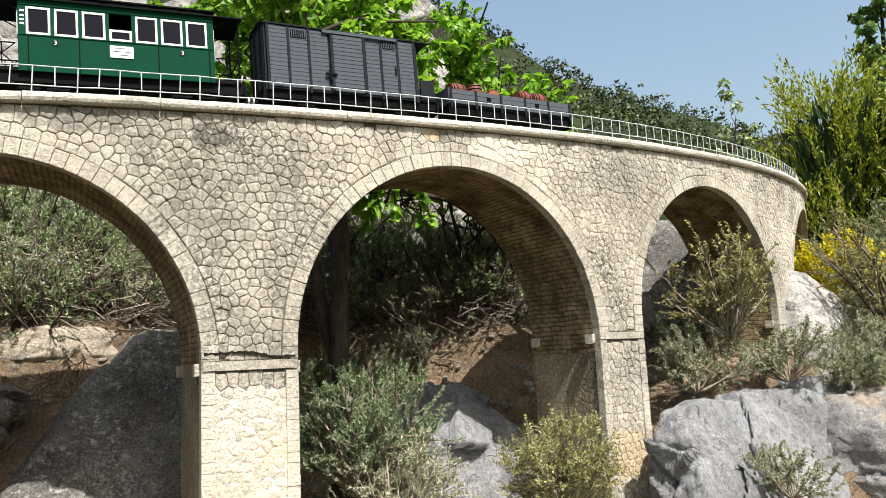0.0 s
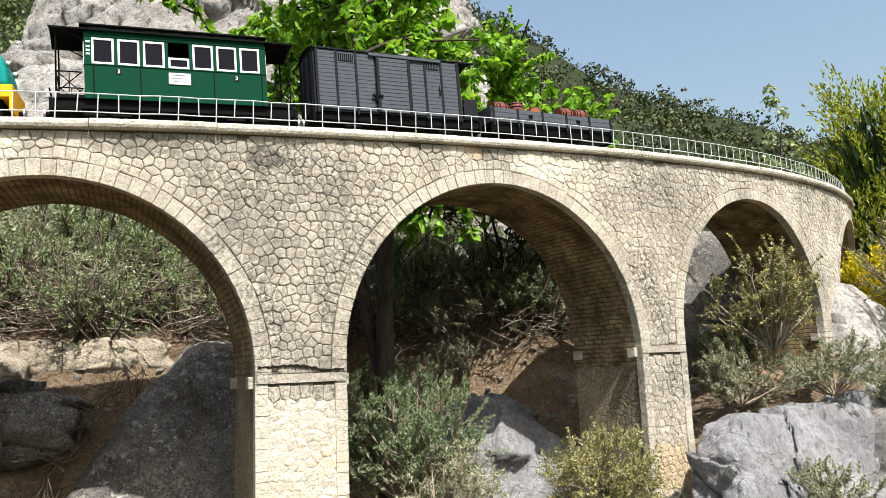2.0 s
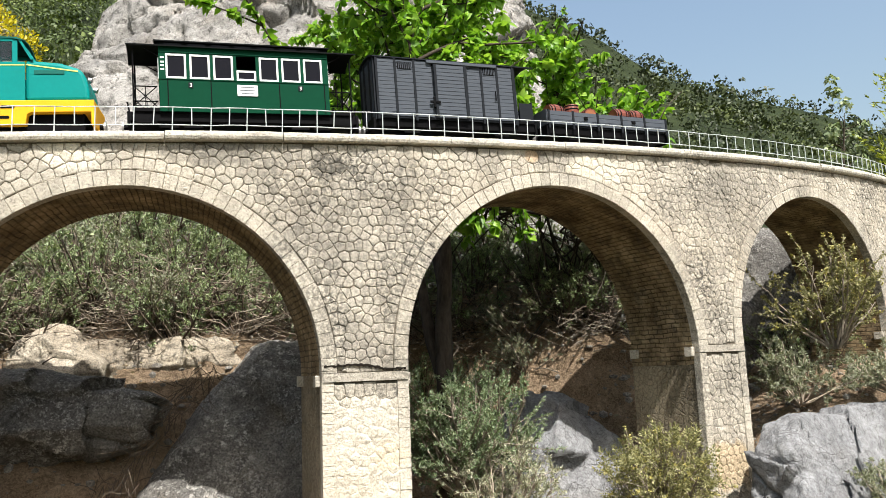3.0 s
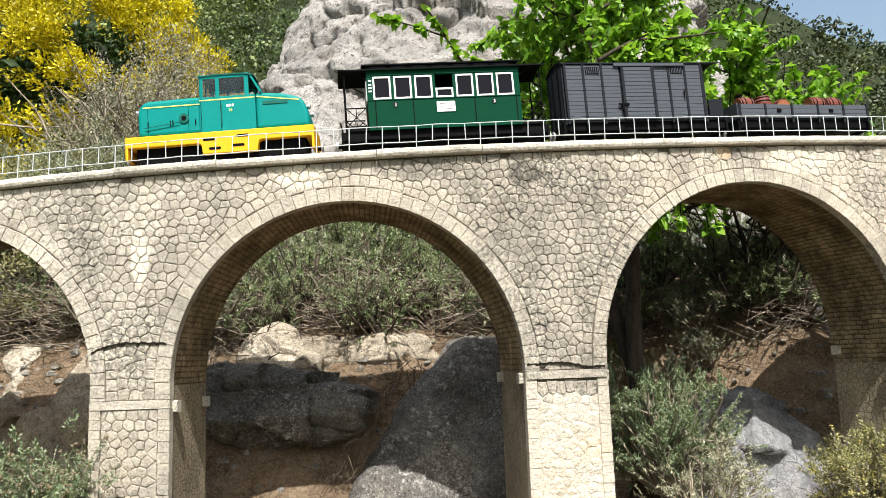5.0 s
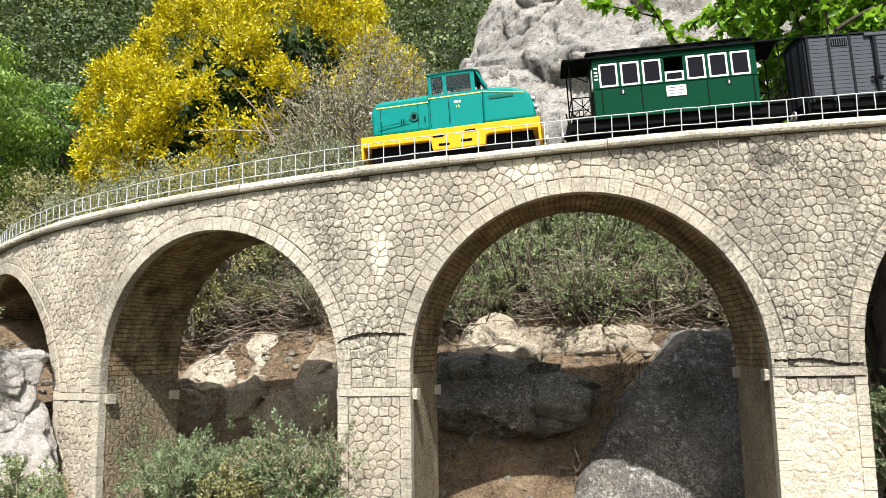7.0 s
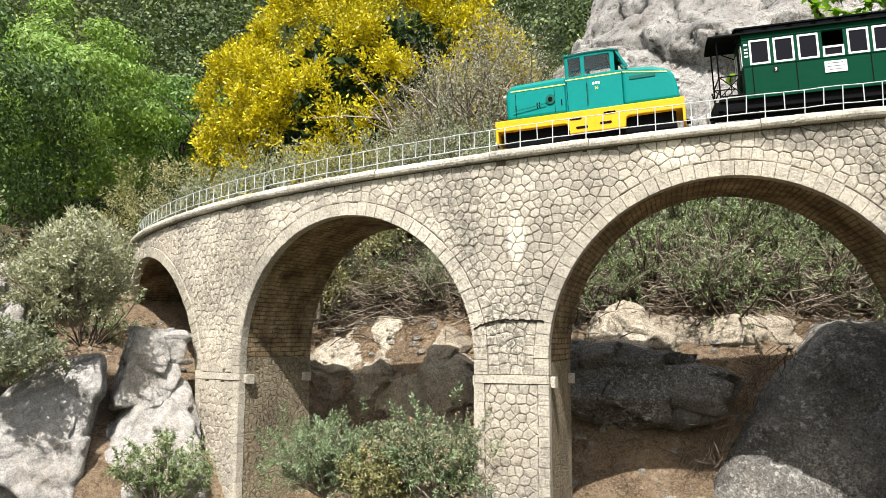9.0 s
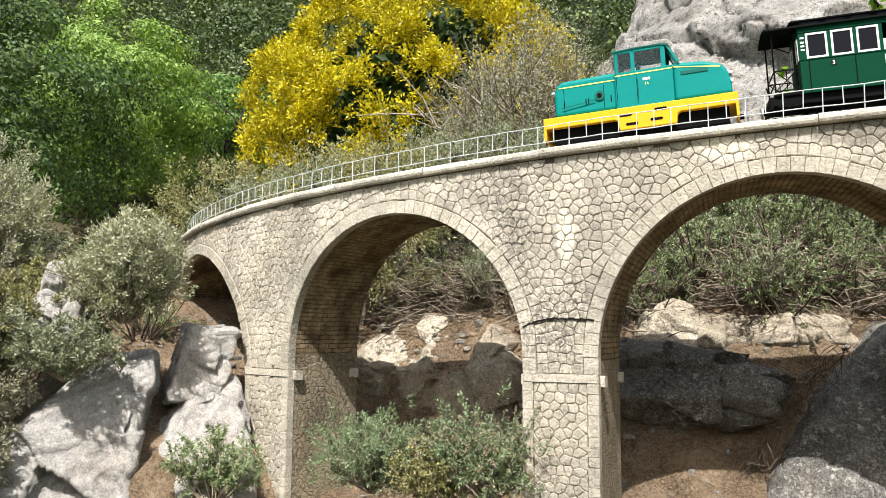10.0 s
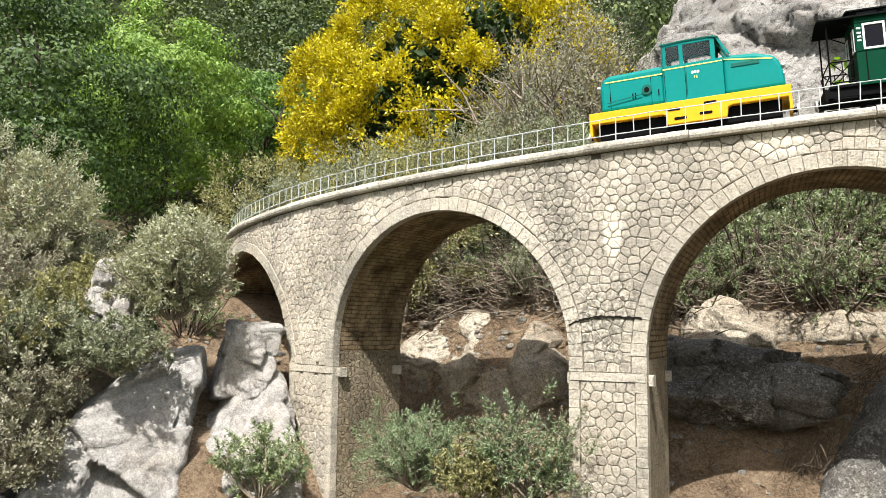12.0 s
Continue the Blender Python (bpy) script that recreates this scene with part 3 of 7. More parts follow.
def stone_geometry(poly, rnd, worn=False):
    """One stone with a chamfered, slightly tilted face, as vertices and faces in the world."""
    n = len(poly)
    cs, cz = sum(p[0] for p in poly) / n, sum(p[1] for p in poly) / n
    tilt_s, tilt_z, rise = rnd.uniform(-0.05, 0.05), rnd.uniform(-0.05, 0.05), rnd.uniform(0.0020, 0.0035) * (0.9 if worn else 1)
    V = []
    for inset, h in ((-0.0006, 0.0014), (0.0, 0.0015), (0.003, rise * 0.85), (0.0068, rise)) if worn else ((0.0003, -0.004), (0.0005, 0.0006), (0.0014, rise * 0.75), (0.0038, rise)):
        for s, z in poly:
            ds, dz = s - cs, z - cz
            L = math.hypot(ds, dz) + 1e-9
            k = max(0.25, 1 - inset / L)
            out = h + (tilt_s * ds + tilt_z * dz if h > 0 else 0)
            V.append(on(cs + ds * k, -out, cz + dz * k))
    F = []
    for ring in range(3):
        for i in range(n):
            j = (i + 1) % n
            F.append((ring * n + i, ring * n + j, ring * n + n + j, ring * n + n + i))
    V.append(on(cs, -rise * 1.1, cz))
    F += [(3 * n + i, 3 * n + (i + 1) % n, 4 * n) for i in range(n)]
    return V, F


def build_stones():
    rnd = random.Random(7)
    step, half = 0.0220, 0.0195
    seeds = []
    reach = RING + 0.0110
    # a row of stones hugging each ring
    for c, r, top in ARCHES:
        sp, rr = top - r, r + reach
        n = int(math.pi * rr / step)
        for i in range(n + 1):
            p = math.pi * i / n + rnd.uniform(-0.02, 0.02)
            seeds.append((c + rr * math.cos(p), sp + rr * math.sin(p)))
        for side in (-1, 1):
            z = sp - step
            while z > sp - 0.14:
                seeds.append((c + side * (r + reach), z + rnd.uniform(-0.004, 0.004)))
                z -= step
    row, z = 0, 0.80
    while z < 1.86:
        s = ENDS[0] + (step / 2 if row % 2 else 0)
        while s < ENDS[1]:
            q = (s + rnd.uniform(-0.29, 0.29) * step, z + rnd.uniform(-0.29, 0.29) * step)
            d = opening(*q)[0]
            if d > reach + 0.0127:
                seeds.append(q)
            s += step
        z += step * 0.87
        row += 1

    def low(s):
        for a, b, zb in PIERS:
            if a - 0.05 < s < b + 0.05:
                return zb + 0.0096
        return 0.8

    kept = [q for q in seeds if low(q[0]) + 0.006 < q[1] < deck(q[0]) - 0.03 and ENDS[0] < q[0] < ENDS[1] and opening(*q)[0] > RING]
    stones = []
    for (s, z), poly in cells(kept, half):
        poly = clip_poly(poly, -GRADE, 1, deck(s) - 0.0235 - GRADE * s)
        poly = clip_poly(poly, 0, -1, -low(s))
        fixed = []
        for ps, pz in poly:
            d, c, r, sp = opening(ps, pz)
            rr = r + RING + 0.0008
            if d + r < rr:
                if pz < sp:
                    ps = c + math.copysign(rr, ps - c)
                else:
                    k = rr / max(d + r, 1e-6)
                    ps, pz = c + (ps - c) * k, sp + (pz - sp) * k
            fixed.append((ps, pz))
        if len(fixed) >= 3:
            stones.append(((s, z), fixed, False))
    # the piers below the string course
    for pier, (a, b, zb) in enumerate(PIERS):
        lo_s, hi_s = a + 0.024, b - 0.024
        seeds, row, z = [], 0, 0.66
        while z < zb - 0.02:
            s = lo_s + (step / 2 if row % 2 else 0)
            while s < hi_s:
                seeds.append((s + rnd.uniform(-0.28, 0.28) * step, z + rnd.uniform(-0.28, 0.28) * step))
                s += step
            z += step * 0.87
            row += 1
        for q, poly in cells(seeds, half):
            poly = clip_poly(clip_poly(clip_poly(poly, 1, 0, hi_s), -1, 0, -lo_s), 0, 1, zb - 0.0096)
            if len(poly) >= 3:
                stones.append((q, poly, pier == 2 and q[1] < zb - 0.05))
    big, joined = 0, {False: ([], []), True: ([], [])}
    for (s, z), poly, worn in stones:
        V, F = stone_geometry(poly, rnd, worn)
        if -1.05 < s < 0.20 and z > 1.34 and big < 300:
            big += 1
            vpart("stone", mesh_of("stone", V, F), M_STONE)
        else:
            rest_v, rest_f = joined[worn]
            k = len(rest_v)
            rest_v += V
            rest_f += [tuple(i + k for i in f) for f in F]
    vpart("stone_facing", mesh_of("stone_facing", *joined[False]), M_STONE, "pale polygonal facing stones")["kind"] = "stuff"
    vpart("pier_facing", mesh_of("pier_facing", *joined[True]), M_PIER, "worn pale stones of the pier feet")["kind"] = "stuff"


def block(s_poly, b0, b1, rnd, bev=0.0016):
    """A dressed block: outline in (s, z), from b0 (front) to b1, with a chamfered front."""
    n = len(s_poly)
    cs, cz = sum(p[0] for p in s_poly) / n, sum(p[1] for p in s_poly) / n
    b0 += rnd.uniform(-0.0008, 0.0008)
    V = []
    for k, b in ((0, b1), (0.0001, b0 + bev), (bev * 0.8, b0)):
        for s, z in s_poly:
            L = math.hypot(s - cs, z - cz)
            f = 1 - (k + 0.0003) / L
            V.append(on(cs + (s - cs) * f, b, cz + (z - cz) * f))
    F = []
    for ring in range(2):
        for i in range(n):
            j = (i + 1) % n
            F.append((ring * n + i, ring * n + j, ring * n + n + j, ring * n + n + i))
    F.append(tuple(2 * n + i for i in range(n)))
    return mesh_of("block", V, F)


def build_rings():
    rnd = random.Random(11)
    for k, (c, r, top) in enumerate(ARCHES):
        sp = top - r
        n = round(math.pi * r / 0.0255)
        for i in range(n):
            p0, p1 = math.pi * i / n, math.pi * (i + 1) / n
            ri, ro = r - 0.002, r + RING + rnd.uniform(-0.0015, 0.0015)
            poly = [(c + ri * math.cos(p0), sp + ri * math.sin(p0)), (c + ro * math.cos(p0), sp + ro * math.sin(p0)),
                    (c + ro * math.cos(p1), sp + ro * math.sin(p1)), (c + ri * math.cos(p1), sp + ri * math.sin(p1))]
            vpart("voussoir", block(poly, -0.0045, 0.02, rnd), M_VOUSS)
        for side, bands in ((-1, BANDS[k - 1] if k else 1.15), (1, BANDS[k] if k < 5 else 1.3)):
            e = c + side * (r - 0.002)
            o = c + side * (r + RING)
            z = sp
            while z > bands + 0.012:
                z1 = max(z - 0.0265, bands + 0.0096)
                vpart("voussoir", block([(min(e, o), z1), (max(e, o), z1), (max(e, o), z), (min(e, o), z)], -0.0045, 0.02, rnd), M_VOUSS)
                z = z1
    for a, b, zb in PIERS:
        for side in (0, 1):
            z, k = zb - 0.0096, side
            while z > 0.70:
                w = 0.0243 if zb == BANDS[2] else 0.0238 if k % 2 else 0.0225
                h = rnd.uniform(0.018, 0.023)
                s0, s1 = (a - 0.002, a + w) if side == 0 else (b - w, b + 0.002)
                vpart("quoin", block([(s0, z - h), (s1, z - h), (s1, z), (s0, z)], -0.0042, 0.018, rnd, 0.0011), M_PIER if zb == BANDS[2] else M_VOUSS)
                z -= h
                k += 1
        vpart("string_course", block([(a - 0.0015, zb - 0.009), (b + 0.0015, zb - 0.009), (b + 0.0015, zb + 0.009), (a - 0.0015, zb + 0.009)], -0.0062, 0.02, rnd, 0.004), M_BAND)
        for s0, s1 in ((a - 0.012, a + 0.003), (b - 0.003, b + 0.012)):
            for b0 in (0.014, DEPTH - 0.03):
                vpart("corbel", block([(s0, zb - 0.019), (s1, zb - 0.019), (s1, zb + 0.006), (s0, zb + 0.006)], b0, b0 + 0.026, rnd, 0.003), M_BAND)


def build_cracks():
    """Cracks in two piers: near-black strips on the face in place of the shade inside."""
    rnd = random.Random(3)
    for pts, w in (([(-0.05, 1.2365), (-0.02, 1.2375), (0.03, 1.238), (0.06, 1.233), (0.09, 1.2265), (0.133, 1.228)], 0.0028), ([(-0.979, 1.292), (-0.95, 1.304), (-0.90, 1.311), (-0.86, 1.310), (-0.812, 1.305)], 0.0026)):
        V, F, line = [], [], []
        for (s0, z0), (s1, z1) in zip(pts, pts[1:]):
            m = 7
            line += [(s0 + (s1 - s0) * i / m, z0 + (z1 - z0) * i / m + rnd.uniform(-0.0016, 0.0016)) for i in range(m)]
        for s, z in line:
            h = w * rnd.uniform(0.35, 1.1)
            for dz, b in ((-h, -0.0058), (h, -0.0064), (h, 0.004), (-h, 0.004)):
                V.append(on(s, b, z + dz))
        for i in range(len(line) - 1):
            for j in range(4):
                F.append((i * 4 + j, i * 4 + (j + 1) % 4, i * 4 + 4 + (j + 1) % 4, i * 4 + 4 + j))
        vpart("crack", mesh_of("crack", V, F), M_CRACK, "near-black strip for the shade in a crack")


def build_coping():
    rnd = random.Random(5)
    for b_out, b_in in ((-0.017, 0.046), (DEPTH + 0.017, DEPTH - 0.046)):
        s = ENDS[0]
        while s < ENDS[1] - 0.02:
            L = rnd.uniform(0.22, 0.40)
            e = min(s + L, ENDS[1])
            dz, do = rnd.uniform(-0.0012, 0.0012), rnd.uniform(-0.0015, 0.0015)
            V, F = [], []
            sgn = 1 if b_in > b_out else -1
            prof = [(b_in, -0.0215), (b_out + sgn * 0.006, -0.0215), (b_out + sgn * 0.002, -0.0185), (b_out, -0.013), (b_out + sgn * 0.001, -0.007), (b_out + sgn * 0.004, -0.0025), (b_out + sgn * 0.010, 0), (b_in, 0.0005)]
            m, w = 40, 0.0
            for i in range(m + 1):
                q = s + 0.0008 + (e - s - 0.0016) * i / m
                w = 0.6 * w + rnd.uniform(-0.0013, 0.0013)
                for bb, zz in prof:
                    V.append(on(q, bb + (do + w if bb != b_in else 0), deck(q) + zz + (dz + w * 0.6 if zz > -0.02 else 0)))
            n = len(prof)
            for i in range(m):
                for j in range(n):
                    F.append((i * n + j, i * n + (j + 1) % n, (i + 1) * n + (j + 1) % n, (i + 1) * n + j))
            F.append(tuple(range(n)))
            F.append(tuple(m * n + j for j in range(n))[::-1])
            vpart("coping_slab", mesh_of("coping_slab", V, F), M_COPING)
            s = e

# ---- track on the deck ----


def build_track():
    n = Nodes("ballast", 0.95)
    p = n.pos()
    n.color(n.ramp(n.noise(p, 180, 4, 0.7), [(0.35, (0.12, 0.11, 0.10)), (0.65, (0.36, 0.34, 0.31))]))
    n.bump(n.noise(p, 200, 3), 1.0, 0.004)
    V, F = [], []
    k = 90
    for i in range(k + 1):
        s = ENDS[0] + (ENDS[1] - ENDS[0]) * i / k
        for b, dz in ((0.047, -0.016), (0.08, -0.008), (DEPTH - 0.08, -0.008), (DEPTH - 0.047, -0.016)):
            V.append(on(s, b, deck(s) + dz))
    for i in range(k):
        for j in range(3):
            F.append((i * 4 + j, i * 4 + j + 1, i * 4 + j + 5, i * 4 + j + 4))
    tagged(part("ballast", mesh_of("ballast", V, F), n.m), "grey ballast bed along the viaduct deck", "ballast", kind="structure")
    track = empty("railway_track", tuple(on(0, DEPTH / 2, deck(0))), label="narrow gauge model track with steel rails on dark sleepers", category="track")
    inv = Matrix.Translation(-track.location)
    w = Nodes("sleeper_wood", 0.9)
    w.color(w.ramp(w.noise(w.pos(), 90, 4), [(0.3, (0.04, 0.03, 0.022)), (0.7, (0.10, 0.075, 0.055))]))
    r = Nodes("rail_steel", 0.45, 0.9)
    r.color((0.30, 0.25, 0.21))
    for g in (-0.0225, 0.0225):
        V, F = [], []
        for i in range(161):
            s = ENDS[0] + (ENDS[1] - ENDS[0]) * i / 160
            for db, dz in ((-0.002, -0.006), (0.002, -0.006), (0.0015, 0.0012), (-0.0015, 0.0012)):
                V.append(on(s, DEPTH / 2 + g + db, deck(s) + dz))
        for i in range(160):
            for j in range(4):
                F.append((i * 4 + j, i * 4 + (j + 1) % 4, i * 4 + 4 + (j + 1) % 4, i * 4 + 4 + j))
        ob = part("rail", mesh_of("rail", V, F), r.m, track)
        ob.matrix_parent_inverse = inv
    me = None
    for i in range(150):
        s = ENDS[0] + 0.03 + i * 0.0423
        if s > ENDS[1] - 0.03:
            break
        if me is None:
            bm = box_bm(-0.009, 0.009, -0.043, 0.043, -0.009, 0.0, 0.001)
            me = bpy.data.meshes.new("sleeper")
            bm.to_mesh(me)
            bm.free()
            me.materials.append(w.m)
        ob = part("sleeper", me, None, track)
        q = on(s, DEPTH / 2, deck(s) - 0.0062)
        ob.matrix_local = Matrix.Translation(q - track.location) @ Matrix.Rotation(heading(s), 4, "Z")


build_track()

# ---- railings along both edges ----


def build_railing(b, label):
    rnd = random.Random(int(b * 1000) + 3)
    n = Nodes("galvanised_wire", 0.5, 0.0)
    n.color(n.ramp(n.noise(n.pos(), 40, 3), [(0.3, (0.34, 0.37, 0.36)), (0.7, (0.55, 0.58, 0.57))]))
    rail = empty("railing", tuple(on(0, b, deck(0))), label=label, category="railing")
    inv = Matrix.Translation(-rail.location)
    top, mid, step = 0.056, 0.0185, 0.0372
    m = int((ENDS[1] - ENDS[0] - 0.04) / step)
    wob = [rnd.uniform(-0.0012, 0.0012) for i in range(m + 1)]
    place = [ENDS[0] + 0.02 + i * step + rnd.uniform(-0.0015, 0.0015) for i in range(m + 1)]
    for name, h in (("top_rail", top), ("middle_rail", mid)):
        pts = [on(s, b + w, deck(s) + h + w) for s, w in zip(place, wob)]
        V, F = tubes([(pts, [0.0011] * len(pts))], 6)
        ob = part(name, quad_mesh(name, V, F), n.m, rail, smooth=True)
        ob.matrix_parent_inverse = inv
    for i, (s, w) in enumerate(zip(place, wob)):
        lo = -0.003 if i % 2 == 0 else mid
        lean = rnd.uniform(-0.0014, 0.0014)
        pts = [on(s + lean, b + w * 0.3, deck(s) + lo), on(s, b + w, deck(s) + top + w)]
        V, F = tubes([(pts, [0.0012, 0.0012])], 5)
        ob = part("post" if i % 2 == 0 else "bar", quad_mesh("post", V, F), n.m, rail)
        ob.matrix_parent_inverse = inv


build_railing(0.012, "thin galvanised wire railing along the coping of the viaduct")

# ---- rocks ----


def slab_mesh(angle, profile, front, back, seed, rough=0.05, crack=0.05, res=44, strata=0.0, edge=5.0, facet=1.0):
    """An outcrop: for each height its left and right end and its front; rounded, then roughened and fissured.
    profile: (z, left, right); front: (z, y); back: y, all along the axis turned by angle at origin."""
    g = np.linspace(-1, 1, res)
    a, b = [v.ravel() for v in np.meshgrid(g, g, indexing="ij")]
    one = np.ones_like(a)
    P = np.concatenate([np.stack(c, 1) for c in ((a, b, one), (b, a, -one), (a, one, -b), (a, -one, b), (one, a, b), (-one, b, a))])
    n = res
    i, j = np.meshgrid(np.arange(n - 1), np.arange(n - 1), indexing="ij")
    q = (i * n + j).ravel()
    F = np.concatenate([np.stack([q, q + n, q + n + 1, q + 1], 1) + k * n * n for k in range(6)])
    P = P / (np.abs(P) ** edge).sum(1)[:, None] ** (1 / edge)
    z0, z1 = profile[0][0], profile[-1][0]
    z = z0 + (P[:, 2] + 1) / 2 * (z1 - z0)
    pz = [r[0] for r in profile]
    lo, hi = np.interp(z, pz, [r[1] for r in profile]), np.interp(z, pz, [r[2] for r in profile])
    f = np.interp(z, [r[0] for r in front], [r[1] for r in front])
    Q = np.stack([lo + (P[:, 0] + 1) / 2 * (hi - lo), f + (P[:, 1] + 1) / 2 * (back - f), z], 1)
    c = Q.mean(0)
    m = (hi - lo).max()
    out = unit((Q - c) / np.array([m, m * 0.6, z1 - z0]))
    d = rough * (fbm(Q * 4.5 + seed, 5, seed, 0.5) - 0.5) * 1.5
    # angular facets: each cell of the rock has a plane of its own
    rs = np.random.RandomState(seed + 500)
    K = int(np.clip(14 * m / max(z1 - z0, 0.05) + 16, 20, 70))
    C = Q[rs.randint(0, len(Q), K)]
    G = rs.normal(size=(K, 3)) * np.array([0.20, 0.1, 0.20]) * facet
    A = rs.uniform(-0.6, 0.6, K) * rough * facet
    warp = 0.05 * (np.stack([fbm(Q * 9 + o, 3, seed + o) for o in (1, 2, 3)], 1) - 0.5)
    D = (((Q + warp)[:, None, :] - C[None]) ** 2).sum(2)
    o1 = np.argpartition(D, 1, axis=1)[:, :2]
    d0, d1 = np.take_along_axis(D, o1, 1).T
    near = np.where(d0 < d1, o1[:, 0], o1[:, 1])
    other = np.where(d0 < d1, o1[:, 1], o1[:, 0])
    d += np.clip(A[near] + ((Q - C[near]) * G[near]).sum(1), -rough * 1.3, rough * 1.3)
    gap = np.abs(np.sqrt(d1) - np.sqrt(d0))
    open_ = ((near * 7 + other * 13 + near * other) % 5) < 2
    d -= crack * np.exp(-(gap / 0.010) ** 2) * open_
    d += rough * 0.35 * (fbm(Q * 26, 4, seed + 2) - 0.5)
    d -= 0.012 * (np.abs(fbm(Q * np.array((9, 9, 13)), 4, seed + 6, 0.6) - 0.5) * 4 - 0.5)
    if strata:
        s_ = Q[:, 2] * 22 + Q[:, 0] * 5 + 4 * fbm(Q * 3, 3, seed + 4)
        d -= strata * (np.abs((s_ % 1) - 0.5) < 0.14)
    Q = Q + out * d[:, None]
    ca, sa = math.cos(angle), math.sin(angle)
    V = np.stack([Q[:, 0] * ca - Q[:, 1] * sa, Q[:, 0] * sa + Q[:, 1] * ca, Q[:, 2] - z0], 1)
    me = quad_mesh("rock", V, F)
    bm = bmesh.new()
    bm.from_mesh(me)
    bmesh.ops.remove_doubles(bm, verts=bm.verts[:], dist=0.0004)
    bpy.data.meshes.remove(me)
    return bm


def slab_rock(label, origin, angle, profile, front, back, material, *rest, **kw):
    """A rock of its own, set down at origin."""
    ob = part("rock", slab_mesh(angle, profile, front, back, *rest, **kw), material, smooth=True)
    ob.location = (origin[0], origin[1], profile[0][0])
    return tagged(ob, label, "rock")


def flat_leaves(P, D, N, length, width):
    """Single-quad leaves for crowns that stay far off."""
    D = unit(D)
    S = unit(np.cross(D, N))
    L, W = np.asarray(length)[:, None], np.asarray(width)[:, None]
    V = np.stack([P, P + D * L * 0.5 + S * W * 0.5, P + D * L, P + D * L * 0.5 - S * W * 0.5], 1).reshape(-1, 3)
    return V, np.arange(len(P) * 4).reshape(-1, 4)


def unit(v):
    return v / (np.linalg.norm(v, axis=-1, keepdims=True) + 1e-9)


def at_arch(s, b):
    """Origin and angle of a rock's own axes beside the viaduct."""
    return tuple(on(s, b, 0))[:2], float(heading(s))


def arch_rock(label, s, b, *rest, **kw):
    o, a = at_arch(s, b)
    return slab_rock(label, o, a, *rest, **kw)


arch_rock("large boulder with a smooth slanted face under the arch, toned dark for shade", -0.20, 0.5, [(0.70, -0.36, 0.36), (0.883, -0.262, 0.36), (1.0, -0.185, 0.36), (1.15, -0.077, 0.35), (1.24, 0.0, 0.33), (1.315, 0.06, 0.30)],
          [(0.7, -0.20), (0.94, -0.13), (1.3, 0.04)], 0.32, M_ROCK_SHADE, 3, 0.012, 0.006, 60, edge=9, facet=0.5)
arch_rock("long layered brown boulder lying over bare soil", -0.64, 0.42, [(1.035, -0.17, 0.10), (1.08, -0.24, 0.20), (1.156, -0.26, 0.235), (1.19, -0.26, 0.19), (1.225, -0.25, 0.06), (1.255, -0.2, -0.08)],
          [(1.03, 0.04), (1.12, -0.02), (1.25, 0.03)], 0.20, M_ROCK_SHADE, 8, 0.022, 0.014, 50, edge=7, facet=0.7)
arch_rock("flat pale ledge rock behind the arch", -0.43, 0.68, [(1.16, -0.30, 0.25), (1.25, -0.32, 0.27), (1.335, -0.28, 0.2)], [(1.15, 0.04), (1.26, -0.01), (1.33, 0.02)], 0.35, M_ROCK_TAN, 12, 0.016, 0.006, 52, edge=12, facet=0.7)
arch_rock("pale upright rock behind the arch", -0.66, 0.52, [(1.18, -0.17, 0.10), (1.27, -0.15, 0.09), (1.355, -0.10, 0.0)], [(1.18, 0.0), (1.36, 0.10)], 0.2, M_ROCK_TAN, 15, 0.020, 0.006, 48, edge=6, facet=1.0)
arch_rock("crumbling pale rock on the bank", -1.72, 0.5, [(0.98, -0.30, 0.42), (1.16, -0.28, 0.40), (1.25, -0.26, 0.32), (1.315, -0.20, 0.16)], [(0.98, -0.06), (1.16, 0.0), (1.32, 0.16)], 0.4, M_ROCK_TAN, 18, 0.040, 0.016, 72, edge=14, facet=1.2)
arch_rock("smooth grey boulder under the arch", 0.80, 0.36, [(0.72, -0.21, 0.17), (1.0, -0.16, 0.17), (1.09, -0.11, 0.12), (1.135, -0.05, 0.05)], [(0.7, -0.12), (1.0, -0.03), (1.13, 0.05)], 0.3, M_ROCK_GREY, 21, 0.025, 0.01, 50)
arch_rock("wide grey limestone outcrop with dark cracks", 1.5, -0.15, [(0.60, -0.55, 0.95), (0.99, -0.50, 0.92), (1.05, -0.45, 0.90), (1.10, -0.30, 0.80)], [(0.6, -0.16), (1.0, -0.03), (1.1, 0.02)], 0.10, M_ROCK_GREY, 24, 0.030, 0.020, 76, edge=14, facet=0.9)
arch_rock("shaded grey rock face behind the arch", 1.5, 0.42, [(0.8, -0.2, 0.5), (1.2, -0.2, 0.5), (1.5, -0.15, 0.45)], [(0.8, 0.0), (1.5, 0.08)], 0.4, M_ROCK_SHADE, 23, 0.04, 0.03, 40)
arch_rock("pale orange-stained outcrop beside grey rock", 2.12, -0.30, [(0.62, -0.46, 0.5), (0.98, -0.42, 0.5), (1.08, -0.30, 0.4)], [(0.6, -0.24), (1.06, -0.10)], 0.3, M_ROCK_ORANGE, 25, 0.035, 0.015, 60, edge=10, facet=0.8)
arch_rock("smooth white rock at the foot of the pier", 2.12, -0.04, [(0.95, -0.24, 0.46), (1.12, -0.20, 0.44), (1.3, -0.16, 0.38), (1.47, -0.12, 0.24)], [(0.95, -0.22), (1.44, -0.02)], 0.26, M_ROCK_WHITE, 27, 0.02, 0.008, 44, facet=0.4)
